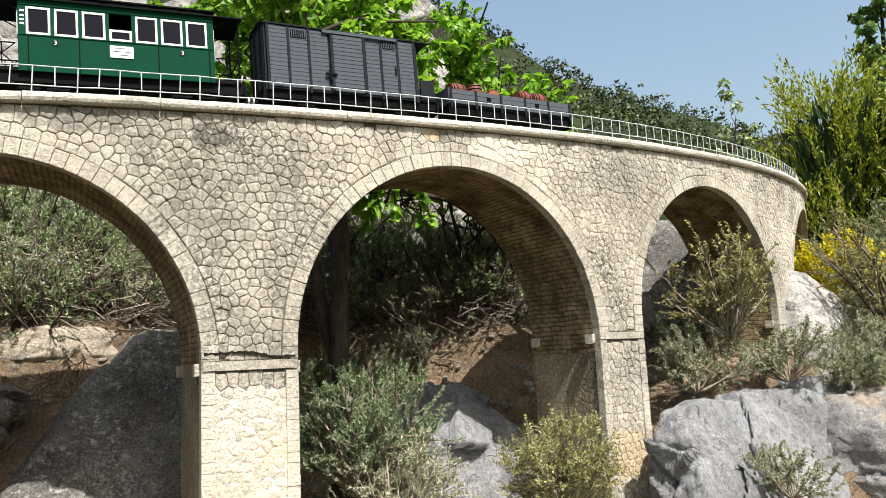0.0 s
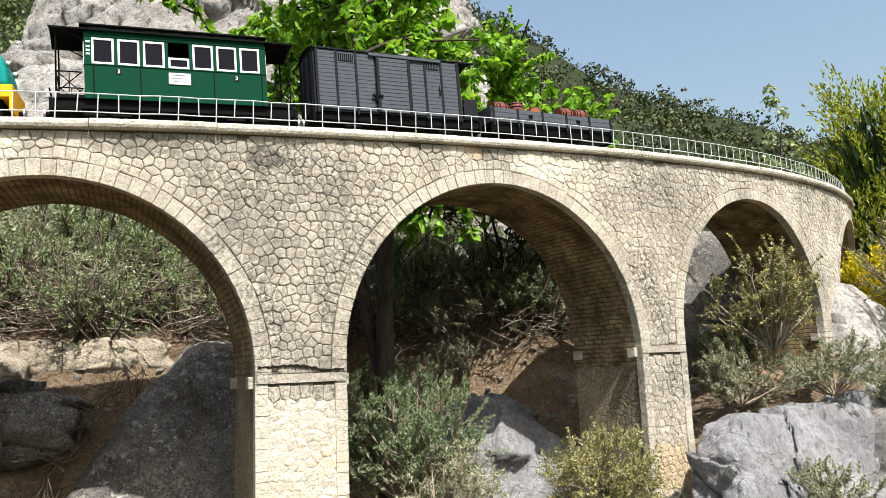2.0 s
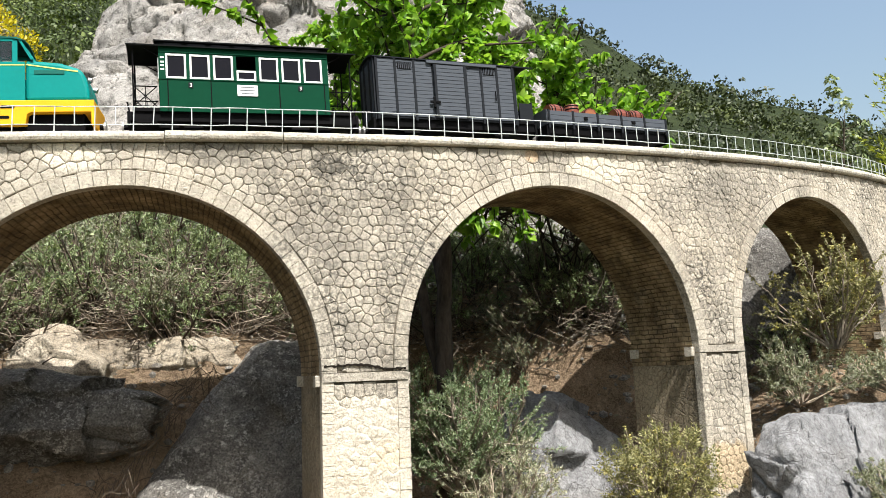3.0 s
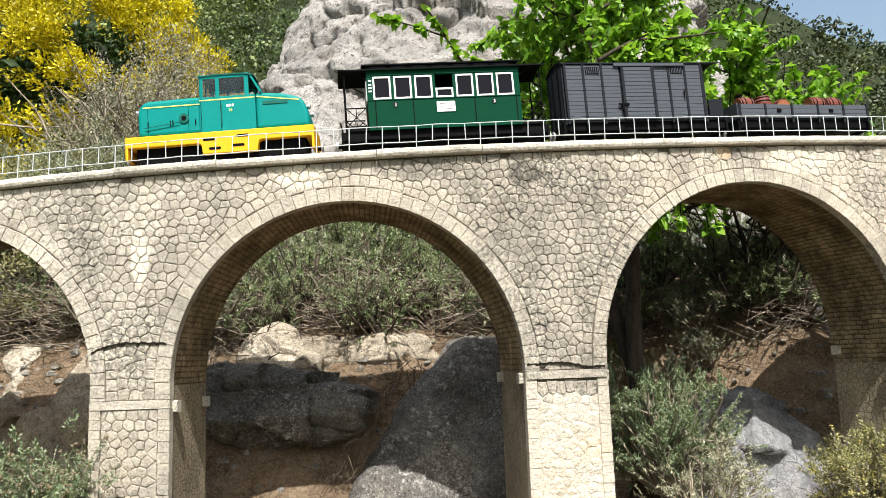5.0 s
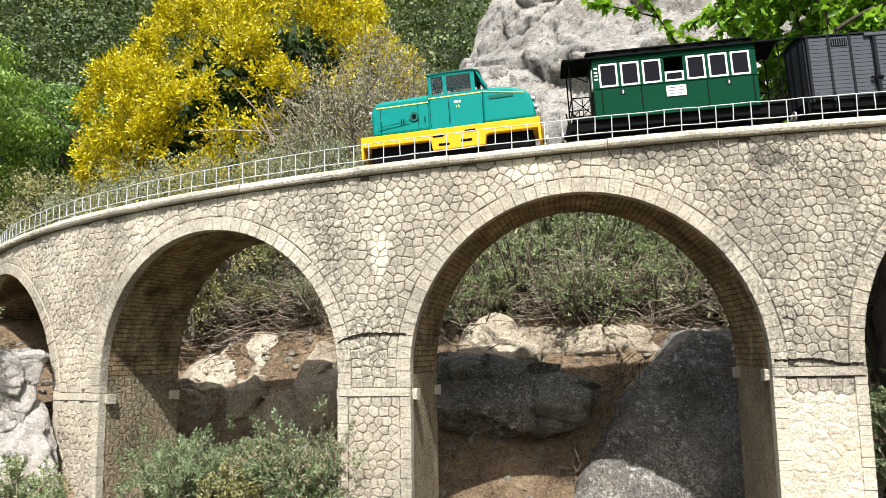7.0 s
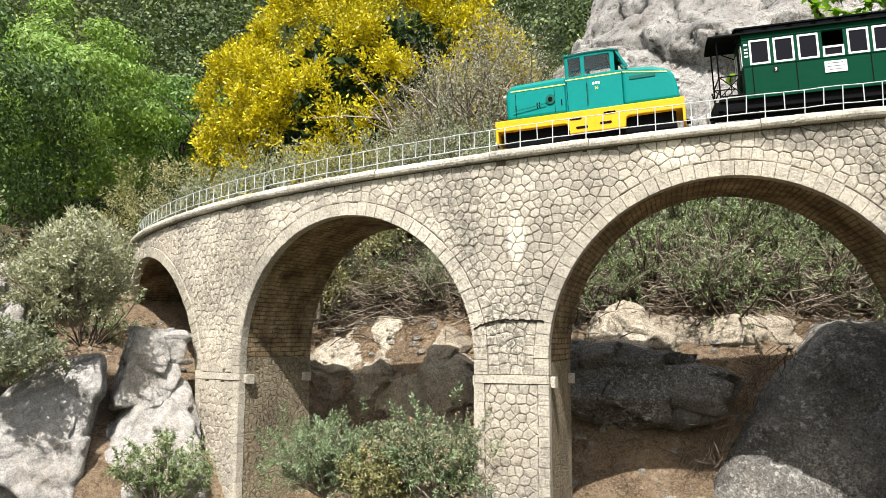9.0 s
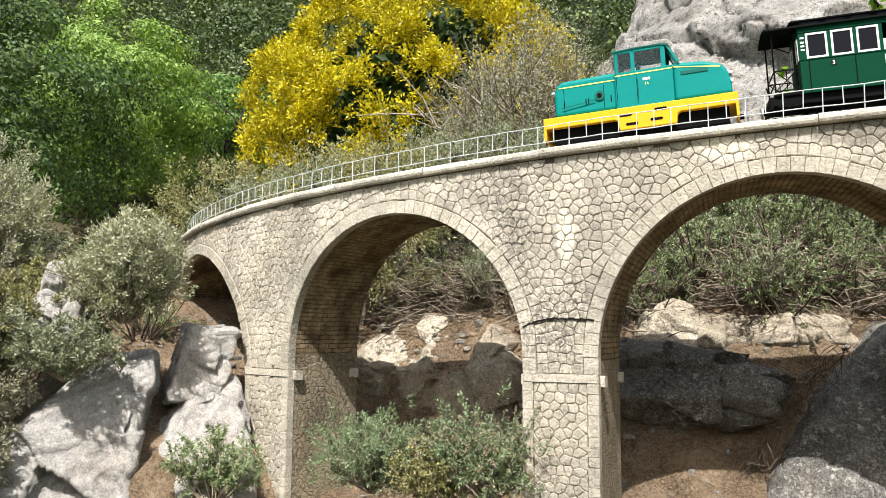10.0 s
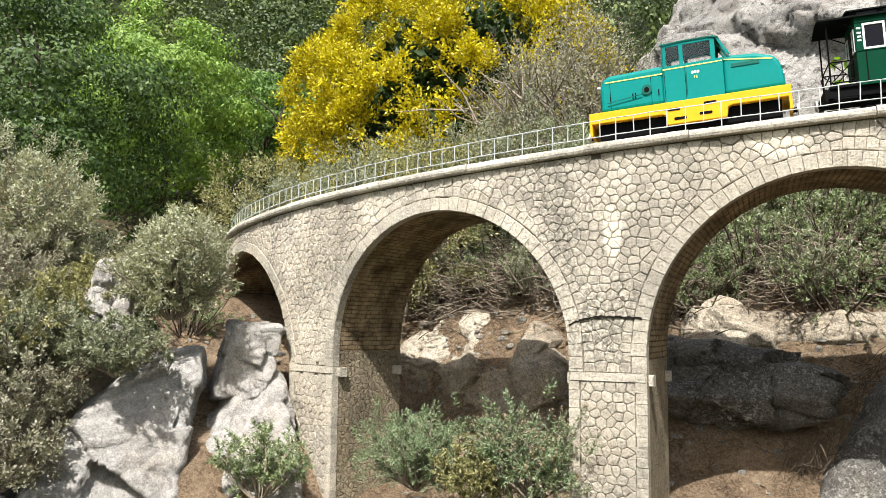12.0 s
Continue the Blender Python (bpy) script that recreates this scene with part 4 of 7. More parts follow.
# Stands clear of the viaduct's shadow; its dark colour supplies the shade.
slab_rock("tall rock face toned dark to stand for shade", (0.98, 3.0), 0.3, [(1.0, -0.22, 0.4), (1.4, -0.22, 0.4), (1.72, -0.16, 0.34)], [(1.0, 0.0), (1.7, 0.08)], 0.4, M_ROCK_SHADE, 29, 0.04, 0.03, 36)
VIEW = ((-2.2, 0.55), radians(65.7))
slab_rock("smooth pale grey boulder beside the pier", *VIEW, [(0.70, 0.19, 0.44), (0.9, 0.165, 0.44), (1.04, 0.22, 0.44), (1.11, 0.28, 0.43), (1.16, 0.33, 0.42)], [(0.70, -0.10), (0.9, -0.02), (1.15, 0.14)], 0.34, M_ROCK_WHITE, 33, 0.022, 0.005, 56, edge=9, facet=0.6)
slab_rock("white angular block on the slope", *VIEW, [(1.09, 0.23, 0.36), (1.16, 0.24, 0.40), (1.29, 0.28, 0.42)], [(1.1, 0.12), (1.28, 0.15)], 0.30, M_ROCK_WHITE, 31, 0.020, 0.006, 44, edge=12, facet=0.7)
slab_rock("pale fissured outcrop on the slope", *VIEW, [(0.70, -0.30, 0.14), (0.88, -0.20, 0.15), (1.04, -0.11, 0.17), (1.12, -0.02, 0.19), (1.215, 0.11, 0.20)], [(0.7, -0.16), (0.95, -0.04), (1.2, 0.06)], 0.36, M_ROCK_WHITE, 36, 0.034, 0.008, 72, edge=10, facet=0.6)
slab_rock("dark shaded rock below the shrubs", *VIEW, [(0.70, -0.6, -0.18), (0.9, -0.55, -0.19), (1.0, -0.5, -0.2)], [(0.7, -0.1), (1.0, 0.02)], 0.3, M_ROCK_GREY, 37, 0.05, 0.04, 44)
slab_rock("white pointed rock among the shrubs", *VIEW, [(1.24, -0.13, 0.02), (1.34, -0.10, 0.01), (1.44, -0.07, -0.02)], [(1.2, 0.1), (1.4, 0.18)], 0.35, M_ROCK_WHITE, 38, 0.03, 0.008, 44, edge=8, facet=0.7)


def build_crag():
    """The tall crag behind the tree: a leaning half cone with ledges, runnels, slanting cracks and small hollows."""
    nu, nv = 380, 250
    u, v = [a.ravel() for a in np.meshgrid(np.linspace(-1, 1, nu), np.linspace(0, 1, nv), indexing="ij")]
    z = 1.2 + 3.5 * v
    half = np.interp(z, [1.2, 2.0, 2.75, 3.6, 4.7], [2.08, 1.93, 1.70, 1.36, 0.65])
    front = np.interp(z, [1.2, 2.4, 2.9, 3.6, 4.7], [2.72, 3.05, 3.48, 3.95, 4.6])
    a = u * math.radians(112)
    P = np.stack([-1.42 + half * np.sin(a), front + half * 0.72 * (1 - np.cos(a)), z], 1)
    out = np.stack([np.sin(a), -np.cos(a), np.full_like(a, 0.45)], 1)
    out = unit(out)
    slant = P + 0.25 * np.stack([fbm(P * 1.7, 3, 51), fbm(P * 1.7, 3, 52), fbm(P * 1.7, 3, 53)], 1)
    d = 0.22 * (fbm(P * 1.1, 4, 31) - 0.5)
    d -= 0.034 * np.abs(fbm(slant * np.array((5.0, 5.0, 1.6)), 5, 33, 0.6) - 0.5) * 4
    d += 0.05 * (fbm(slant * np.array((2.0, 2.0, 7.0)), 4, 34) - 0.5)
    d += 0.06 * (fbm(P * 12, 5, 35, 0.65) - 0.5)
    # planes of broken rock in two sizes, and open seams between the larger ones
    rs = np.random.RandomState(14)
    for count, tip, seam in ((50, 0.13, 0.06), (260, 0.20, 0.016)):
        Q = (slant * np.array((0.8, 0.8, 1.15)) + slant[:, 2:3] * np.array((0.30, 0, 0))).astype(np.float32)
        C = Q[rs.randint(0, len(Q), count)]
        D = (Q ** 2).sum(1)[:, None] - 2 * Q @ C.T + (C ** 2).sum(1)[None]
        two = np.argpartition(D, 1, axis=1)[:, :2]
        d0, d1 = np.sqrt(np.maximum(np.take_along_axis(D, two, 1), 0)).T
        near = np.where(d0 < d1, two[:, 0], two[:, 1])
        G = rs.normal(size=(count, 3)) * tip
        d += np.clip(((Q - C[near]) * G[near]).sum(1), -0.035, 0.035)
        d -= seam * np.exp(-(np.abs(d1 - d0) / 0.016) ** 2) * smooth(0.42, 0.58, fbm(P * 2.3, 3, 37 + count))
    # fissures that wander over the face
    for f, w, deep, seed in (((2.2, 2.2, 1.3), 0.008, 0.07, 71), ((5.0, 5.0, 3.2), 0.012, 0.035, 72), ((7.0, 7.0, 1.8), 0.014, 0.03, 73)):
        line = fbm(slant * np.array(f), 3, seed) - 0.5
        d -= deep * np.exp(-(line / w) ** 2) * smooth(0.44, 0.56, fbm(P * 2.0, 3, seed + 9))
    for _ in range(40):
        hx, hz, r = rs.uniform(-2.3, -0.1), rs.uniform(2.2, 3.6), rs.uniform(0.02, 0.05)
        d -= r * 1.5 * np.exp(-((P[:, 0] - hx) ** 2 + ((P[:, 2] - hz) / 1.2) ** 2) / (r * r * 0.8))
    P = P + out * d[:, None]
    i, j = np.meshgrid(np.arange(nu - 1), np.arange(nv - 1), indexing="ij")
    q = (i * nv + j).ravel()
    me = quad_mesh("crag", P - np.array((-1.42, 3.6, 1.2)), np.stack([q, q + nv, q + nv + 1, q + 1], 1))
    ob = part("crag", me, M_CLIFF, smooth=True)
    ob.location = (-1.42, 3.6, 1.2)
    tagged(ob, "tall pale grey limestone crag with slanting cracks and hollows", "cliff")


build_crag()

# ---- plants ----


def stems(rs, n, height, spread, r0, droop=0.0, pts=6, bend=0.35):
    """Curved stems from the origin: a list of (points, radii)."""
    out = []
    for _ in range(n):
        a, e = rs.uniform(0, 2 * math.pi), rs.uniform(0, 1) ** 0.7
        L = height * rs.uniform(0.65, 1.08)
        d = unit(np.array([math.cos(a) * e * spread, math.sin(a) * e * spread, 1.0 - 0.45 * e]))
        p = np.array([math.cos(a), math.sin(a), 0.0]) * rs.uniform(0, 0.06) * height
        line = [p]
        for k in range(pts - 1):
            d = unit(d + rs.normal(size=3) * bend * 0.4 + np.array([0, 0, 0.10 - droop * k / pts]))
            p = p + d * L / (pts - 1)
            line.append(p)
        out.append((np.array(line), np.linspace(r0, r0 * 0.3, pts)))
    return out


def branch_off(rs, lines, n, length, r0, pts=4, start=0.35):
    out = []
    for pts0, rad in lines:
        for _ in range(n):
            f = rs.uniform(start, 1.0) * (len(pts0) - 1)
            i = min(int(f), len(pts0) - 2)
            p = pts0[i] + (pts0[i + 1] - pts0[i]) * (f - i)
            d = unit(unit(pts0[i + 1] - pts0[i]) + rs.normal(size=3) * 0.55 + np.array([0, 0, 0.15]))
            L = length * rs.uniform(0.5, 1.1)
            line = [p]
            for _k in range(pts - 1):
                d = unit(d + rs.normal(size=3) * 0.22)
                p = p + d * L / (pts - 1)
                line.append(p)
            out.append((np.array(line), np.linspace(r0, r0 * 0.4, pts)))
    return out


def leaves_on(rs, lines, per, length, width, lift=0.5, start=0.3, wild=0.7):
    """Foot, direction, normal and sizes of leaves set along twigs."""
    P, D = [], []
    for pts, _r in lines:
        f = rs.uniform(start, 1.0, per) * (len(pts) - 1)
        i = np.minimum(f.astype(int), len(pts) - 2)
        g = (f - i)[:, None]
        seg = unit(pts[i + 1] - pts[i])
        P.append(pts[i] + (pts[i + 1] - pts[i]) * g)
        D.append(unit(seg * lift + rs.normal(size=(per, 3)) * wild))
    P, D = np.concatenate(P), np.concatenate(D)
    n = len(P)
    N = unit(rs.normal(size=(n, 3)) + np.array([0, 0, 1.2]))
    return P, D, N, length * rs.uniform(0.6, 1.25, n), width * rs.uniform(0.7, 1.2, n)


def crown_cloud(rs, n, size, lump=0.25, shell=0.55):
    """Points over an uneven crown, with outward directions."""
    d = unit(rs.normal(size=(n, 3)))
    r = (shell + (1 - shell) * rs.uniform(0, 1, n) ** 0.5) * (1 - lump + 2 * lump * fbm(d * 2.4 + rs.uniform(0, 50), 3, rs.randint(999)))
    return d * r[:, None] * np.array(size)[None], d


def shrub(label, x, y, size, leaf_mat, twig_mat, seed, leaf=(0.016, 0.005), spread=1.0, n=26, twigs=6, per=14, z=None, sink=0.03, heads=None, name="shrub", start=0.25, leaf_wild=0.7, r0=None, dome=0):
    rs = np.random.RandomState(seed)
    base = ground_at(x, y) - sink if z is None else z
    ob = empty(name, (x, y, base), label=label, category="shrub")
    main = stems(rs, n, size * (0.70 if dome else 1.0), spread, r0 or size * 0.018)
    fine = branch_off(rs, main, int(twigs * 1.4), size * 0.30, size * 0.005, 3, 0.3)
    V, F = tubes(main + fine, 3)
    part("wood", quad_mesh("wood", V, F), twig_mat, ob, "bare grey-brown twigs", smooth=True)["kind"] = "stuff"
    V, F = flat_leaves(*leaves_on(rs, fine, int(per * (2.2 if dome else 3.3)), leaf[0] * 0.70, leaf[1] * 0.82, start=start, wild=leaf_wild))
    if dome:
        # shoots in clumps over a rounded, uneven crown
        C, o = crown_cloud(rs, dome, (size * 0.52 * spread, size * 0.52 * spread, size * 0.46), 0.55, 0.6)
        C, o = C[C[:, 2] > -size * 0.36], o[C[:, 2] > -size * 0.36]
        m = 60
        i = np.repeat(np.arange(len(C)), m)
        w = unit(rs.normal(size=(len(i), 3)))
        e = unit(o + (0, 0, 0.7) + rs.normal(size=o.shape) * 0.3)[i]
        P = C[i] + (0, 0, size * 0.48) + e * rs.uniform(-0.5, 0.6, (len(i), 1)) * size * 0.13 + w * rs.uniform(0, 1, (len(i), 1)) * size * 0.05
        V2, F2 = flat_leaves(P, unit(e * 0.8 + w), unit(o[i] + rs.normal(size=P.shape) * 0.5), leaf[0] * 0.8 * rs.uniform(0.6, 1.25, len(i)), leaf[1] * rs.uniform(0.7, 1.2, len(i)))
        V, F = np.concatenate([V, V2]), np.concatenate([F, F2 + len(V)])
    part("foliage", quad_mesh("foliage", V, F), leaf_mat, ob)["kind"] = "stuff"
    if heads is not None:
        tips = [(np.stack([p[-2], p[-1], p[-1] + (p[-1] - p[-2]) * 0.3]), r) for p, r in fine if rs.uniform() < 0.5]
        V, F = leaf_quads(*leaves_on(rs, tips, 9, leaf[0] * 0.6, leaf[0] * 0.42, start=0.5, wild=1.0))
        part("bloom", quad_mesh("bloom", V, F), heads, ob, "small flower heads at the tips")["kind"] = "stuff"
    return ob


GREEN, GREY, OLIVE = "green aromatic shrub with narrow leaves", "grey-green aromatic shrub with fine leaves", "olive shrub with yellowish shoots"
# the bank behind the arches
rs0 = np.random.RandomState(77)
models = []
for i in range(12):
    grey = i % 3 == 0
    models.append(shrub((GREY if grey else GREEN) + " on the bank behind the viaduct", 0, 3.0 + i, 0.25, M_LEAF_GREY if grey else M_LEAF_GREEN, M_TWIG_MID if grey else M_TWIG_DARK,
                        100 + i, (0.016, 0.0046), 1.1, 20, 6, 9, z=0.0, start=0.4))
used = set()
k = 0
for s in np.arange(-2.5, 2.2, 0.145):
    for row in (0, 1, 2, 3):
        if (row == 2 and k % 2 and not 0.0 < s < 1.2) or (row == 3 and not 0.05 < s < 1.0):
            k += 1
            continue
        rec = 0.33 * float(smooth(-0.1, 0.5, s)) - 0.42 * float(smooth(0.85, 1.15, s))
        b = (0.80, 1.04, 1.40, 0.62)[row] + rec + rs0.uniform(-0.08, 0.08)
        p = on(s + rs0.uniform(-0.05, 0.05), b, 0)
        if math.hypot(p.x + 0.25, p.y - 2.0) < 0.12:
            continue
        f = rs0.uniform(0.8, 1.2) * (1, 1, 1.4, 0.7)[row]
        m = Matrix.Translation((p.x, p.y, ground_at(p.x, p.y) - 0.03)) @ Matrix.Rotation(rs0.uniform(0, 6.28), 4, "Z") @ Matrix.Diagonal((f, f, f * rs0.uniform(0.9, 1.1), 1))
        i = rs0.randint(12)
        if i in used:
            copy_thing(models[i], m)
        else:
            models[i].matrix_basis = m
            models[i].scale = (1, 1, 1)
            used.add(i)
        k += 1
for s in np.arange(-0.1, 1.5, 0.16):
    p = on(s, 1.95 + rs0.uniform(-0.1, 0.1), 0)
    f = rs0.uniform(1.5, 2.0)
    copy_thing(models[rs0.randint(12)], Matrix.Translation((p.x, p.y, ground_at(p.x, p.y) - 0.03)) @ Matrix.Rotation(rs0.uniform(0, 6.28), 4, "Z") @ Matrix.Diagonal((f, f, f, 1)))
for x, y, f in ((0.88, 2.78, 0.9), (0.98, 2.84, 0.8), (1.95, 3.3, 0.8), (1.85, 2.95, 0.9), (2.15, 3.1, 1.5), (2.3, 3.8, 1.6), (1.5, 3.8, 1.2), (2.6, 4.4, 1.6), (2.0, 2.7, 1.0),
                (-2.75, 0.25, 0.9), (-2.65, 0.95, 0.9), (-2.9, 0.8, 1.2), (-2.6, 0.1, 0.8), (-3.0, 1.3, 1.3)):
    copy_thing(models[rs0.randint(12)], Matrix.Translation((x, y, ground_at(x, y) - 0.03)) @ Matrix.Rotation(rs0.uniform(0, 6.28), 4, "Z") @ Matrix.Diagonal((f, f, f, 1)))["label"] = "grey-green aromatic shrub on the rocky slope"
# under and before the arches
shrub(GREEN + " under the arch", -0.20, 1.92, 0.29, M_LEAF_HERB, M_TWIG_MID, 1, (0.014, 0.0034), 0.8, 52, 10, 20, z=0.90, start=0.4, leaf_wild=0.45)
shrub(GREY + " under the arch", -0.12, 1.82, 0.21, M_LEAF_PALE, M_TWIG, 2, (0.013, 0.0036), 1.3, 34, 9, 8, z=0.84, start=0.5)
shrub(OLIVE + " at the foot of the pier", 0.26, 1.80, 0.25, M_LEAF_OLIVE, M_TWIG_MID, 3, (0.011, 0.0040), 1.0, 34, 8, 14, z=0.85, heads=M_LEAF_TIP, dome=110)
shrub(GREEN + " at the foot of the pier", -1.71, 1.07, 0.22, M_LEAF_HERB, M_TWIG_MID, 4, (0.0105, 0.0031), 1.35, 44, 10, 16, z=0.89, dome=95)
shrub("green shrub with pale flower heads by the pier", -1.39, 1.12, 0.24, M_LEAF_HERB, M_TWIG_MID, 5, (0.0115, 0.0033), 1.15, 46, 10, 18, z=0.90, heads=M_LEAF_DRY, dome=50)
shrub(OLIVE + " at the foot of the pier", -1.50, 1.04, 0.12, M_LEAF_OLIVE, M_TWIG, 6, (0.014, 0.005), 1.2, 24, 7, 14, z=0.90)
shrub(OLIVE + " leaning before the arch", 0.87, 2.38, 0.28, M_LEAF_OLIVE, M_TWIG_MID, 7, (0.014, 0.0055), 0.8, 22, 8, 14, z=1.24, heads=M_LEAF_TIP)
shrub(GREY + " on the outcrop", 0.75, 2.36, 0.20, M_LEAF_GREY, M_TWIG, 8, (0.016, 0.004), 1.3, 26, 7, 12, z=1.08)
shrub(GREY + " on the outcrop", 1.02, 2.34, 0.18, M_LEAF_GREY, M_TWIG, 9, (0.016, 0.004), 1.3, 26, 7, 12, z=1.10)
shrub("small grey shrub growing from a crack in the rock", 0.82, 1.93, 0.14, M_LEAF_GREY, M_TWIG, 10, (0.012, 0.004), 1.2, 20, 6, 12, z=0.84)
shrub(OLIVE + " with dark crooked branches", 1.60, 2.74, 0.42, M_LEAF_OLIVE, M_TWIG_DARK, 11, (0.016, 0.006), 0.9, 20, 8, 14, z=1.25, r0=0.010)
shrub("broom bush in full yellow flower", 1.53, 2.98, 0.34, M_LEAF_YELLOW, M_TWIG, 12, (0.016, 0.009), 0.8, 24, 8, 10, z=1.30, dome=120)
shrub(GREY + " before the end arch", -2.25, 0.70, 0.28, M_LEAF_PALE, M_TWIG_MID, 13, (0.013, 0.0048), 0.95, 40, 9, 12, z=1.30, r0=0.006, dome=330)
shrub(OLIVE + " on the rocky slope", -2.45, 0.40, 0.22, M_LEAF_PALE, M_TWIG_MID, 14, (0.012, 0.004), 1.2, 34, 8, 14, z=1.16)
shrub(OLIVE + " on the rocky slope", -2.42, 0.28, 0.26, M_LEAF_OLIVE, M_TWIG, 15, (0.014, 0.006), 1.3, 34, 8, 14, z=1.12)
shrub(GREY + " on the rocky slope", -2.80, 0.52, 0.36, M_LEAF_PALE, M_TWIG_MID, 16, (0.014, 0.005), 1.0, 30, 8, 12, z=1.45, heads=M_LEAF_DRY, dome=240)
shrub(GREY + " on the rocky slope", -2.38, 0.34, 0.24, M_LEAF_GREY, M_TWIG_DARK, 21, (0.013, 0.0045), 1.2, 30, 8, 14, z=1.08)
for i, (x, y, z, h, mat, twig) in enumerate(((-2.78, 0.54, 1.42, 0.30, M_LEAF_PALE, M_TWIG_MID), (-2.60, 0.36, 1.30, 0.26, M_LEAF_DUSTY, M_TWIG), (-2.40, 0.44, 1.16, 0.20, M_LEAF_GREY, M_TWIG_MID),
                                             (-2.30, 0.36, 1.04, 0.20, M_LEAF_DUSTY, M_TWIG), (-2.22, 0.30, 0.92, 0.20, M_LEAF_DUSTY, M_TWIG_MID), (-2.42, 0.62, 1.20, 0.15, M_LEAF_GREEN, M_TWIG_MID),
                                             (-2.98, 0.50, 1.55, 0.36, M_LEAF_PALE, M_TWIG_MID), (-2.55, 0.62, 1.30, 0.18, M_LEAF_OLIVE, M_TWIG), (-2.46, 0.24, 1.08, 0.24, M_LEAF_GREY, M_TWIG), (-2.19, 0.53, 1.16, 0.16, M_LEAF_GREY, M_TWIG_MID), (-2.46, 0.50, 1.25, 0.18, M_LEAF_OLIVE, M_TWIG_MID),
                                             (1.40, 2.60, 1.10, 0.20, M_LEAF_GREY, M_TWIG), (1.58, 2.80, 1.22, 0.24, M_LEAF_PALE, M_TWIG_MID), (1.28, 2.44, 1.05, 0.15, M_LEAF_GREY, M_TWIG))):
    shrub("tangled half-dry grey shrub on the rocky slope", x, y, h, mat, twig, 200 + i, (0.013, 0.0047), 1.3, 30, 8, 7, z=z, start=0.4, dome=110)
shrub(GREEN + " below the white rock", -1.98, 0.80, 0.17, M_LEAF_GREEN, M_TWIG, 17, (0.016, 0.004), 1.1, 24, 7, 13, z=0.86)
shrub("large grey half-dry shrub behind the railing", -2.36, 2.68, 1.06, M_LEAF_DUSTY, M_TWIG_MID, 18, (0.017, 0.0068), 0.70, 60, 10, 12, r0=0.004, start=0.35, dome=700)
shrub(OLIVE + " beside the railing", -2.45, 1.72, 0.72, M_LEAF_OLIVE, M_TWIG_MID, 19, (0.016, 0.0055), 1.2, 36, 8, 12, dome=260)
shrub(OLIVE + " beside the railing", -2.70, 1.52, 0.54, M_LEAF_GREY, M_TWIG_MID, 20, (0.016, 0.0055), 1.2, 36, 8, 12, dome=260)
for i, (x, y, h) in enumerate(((-2.1, 1.98, 0.50), (-2.35, 2.0, 0.56), (-2.75, 1.85, 0.56), (-2.95, 1.45, 0.50), (-1.85, 2.25, 0.52), (-2.55, 2.2, 0.55))):
    shrub("low yellow-grey shrub along the railing", x, y, h, M_LEAF_OLIVE if i % 2 else M_LEAF_GREY, M_TWIG_DARK, 70 + i, (0.016, 0.0055), 1.2, 30, 8, 12, dome=240)


def oval_leaves(P, D, N, length, width):
    """Broad leaves with a folded blade of four quads."""
    D = unit(D)
    S = unit(np.cross(D, N))
    U = np.cross(S, D)
    L, W = length[:, None], width[:, None]
    r0, r1, r2, r3 = P, P + D * L * 0.35, P + D * L * 0.7 - U * L * 0.04, P + D * L - U * L * 0.14
    cols = [r0, r1, r2, r3]
    for sg in (1, -1):
        cols.append(P + D * L * 0.12 + S * sg * W * 0.46 + U * W * 0.16)
        cols.append(P + D * L * 0.52 + S * sg * W * 0.42 + U * W * 0.13)
    V = np.stack(cols, 1).reshape(-1, 3)
    q = np.arange(len(P))[:, None] * 8
    F = np.concatenate([q + np.array([f]) for f in ((0, 4, 5, 1), (1, 5, 3, 2), (0, 1, 7, 6), (1, 2, 3, 7))])
    return V, F


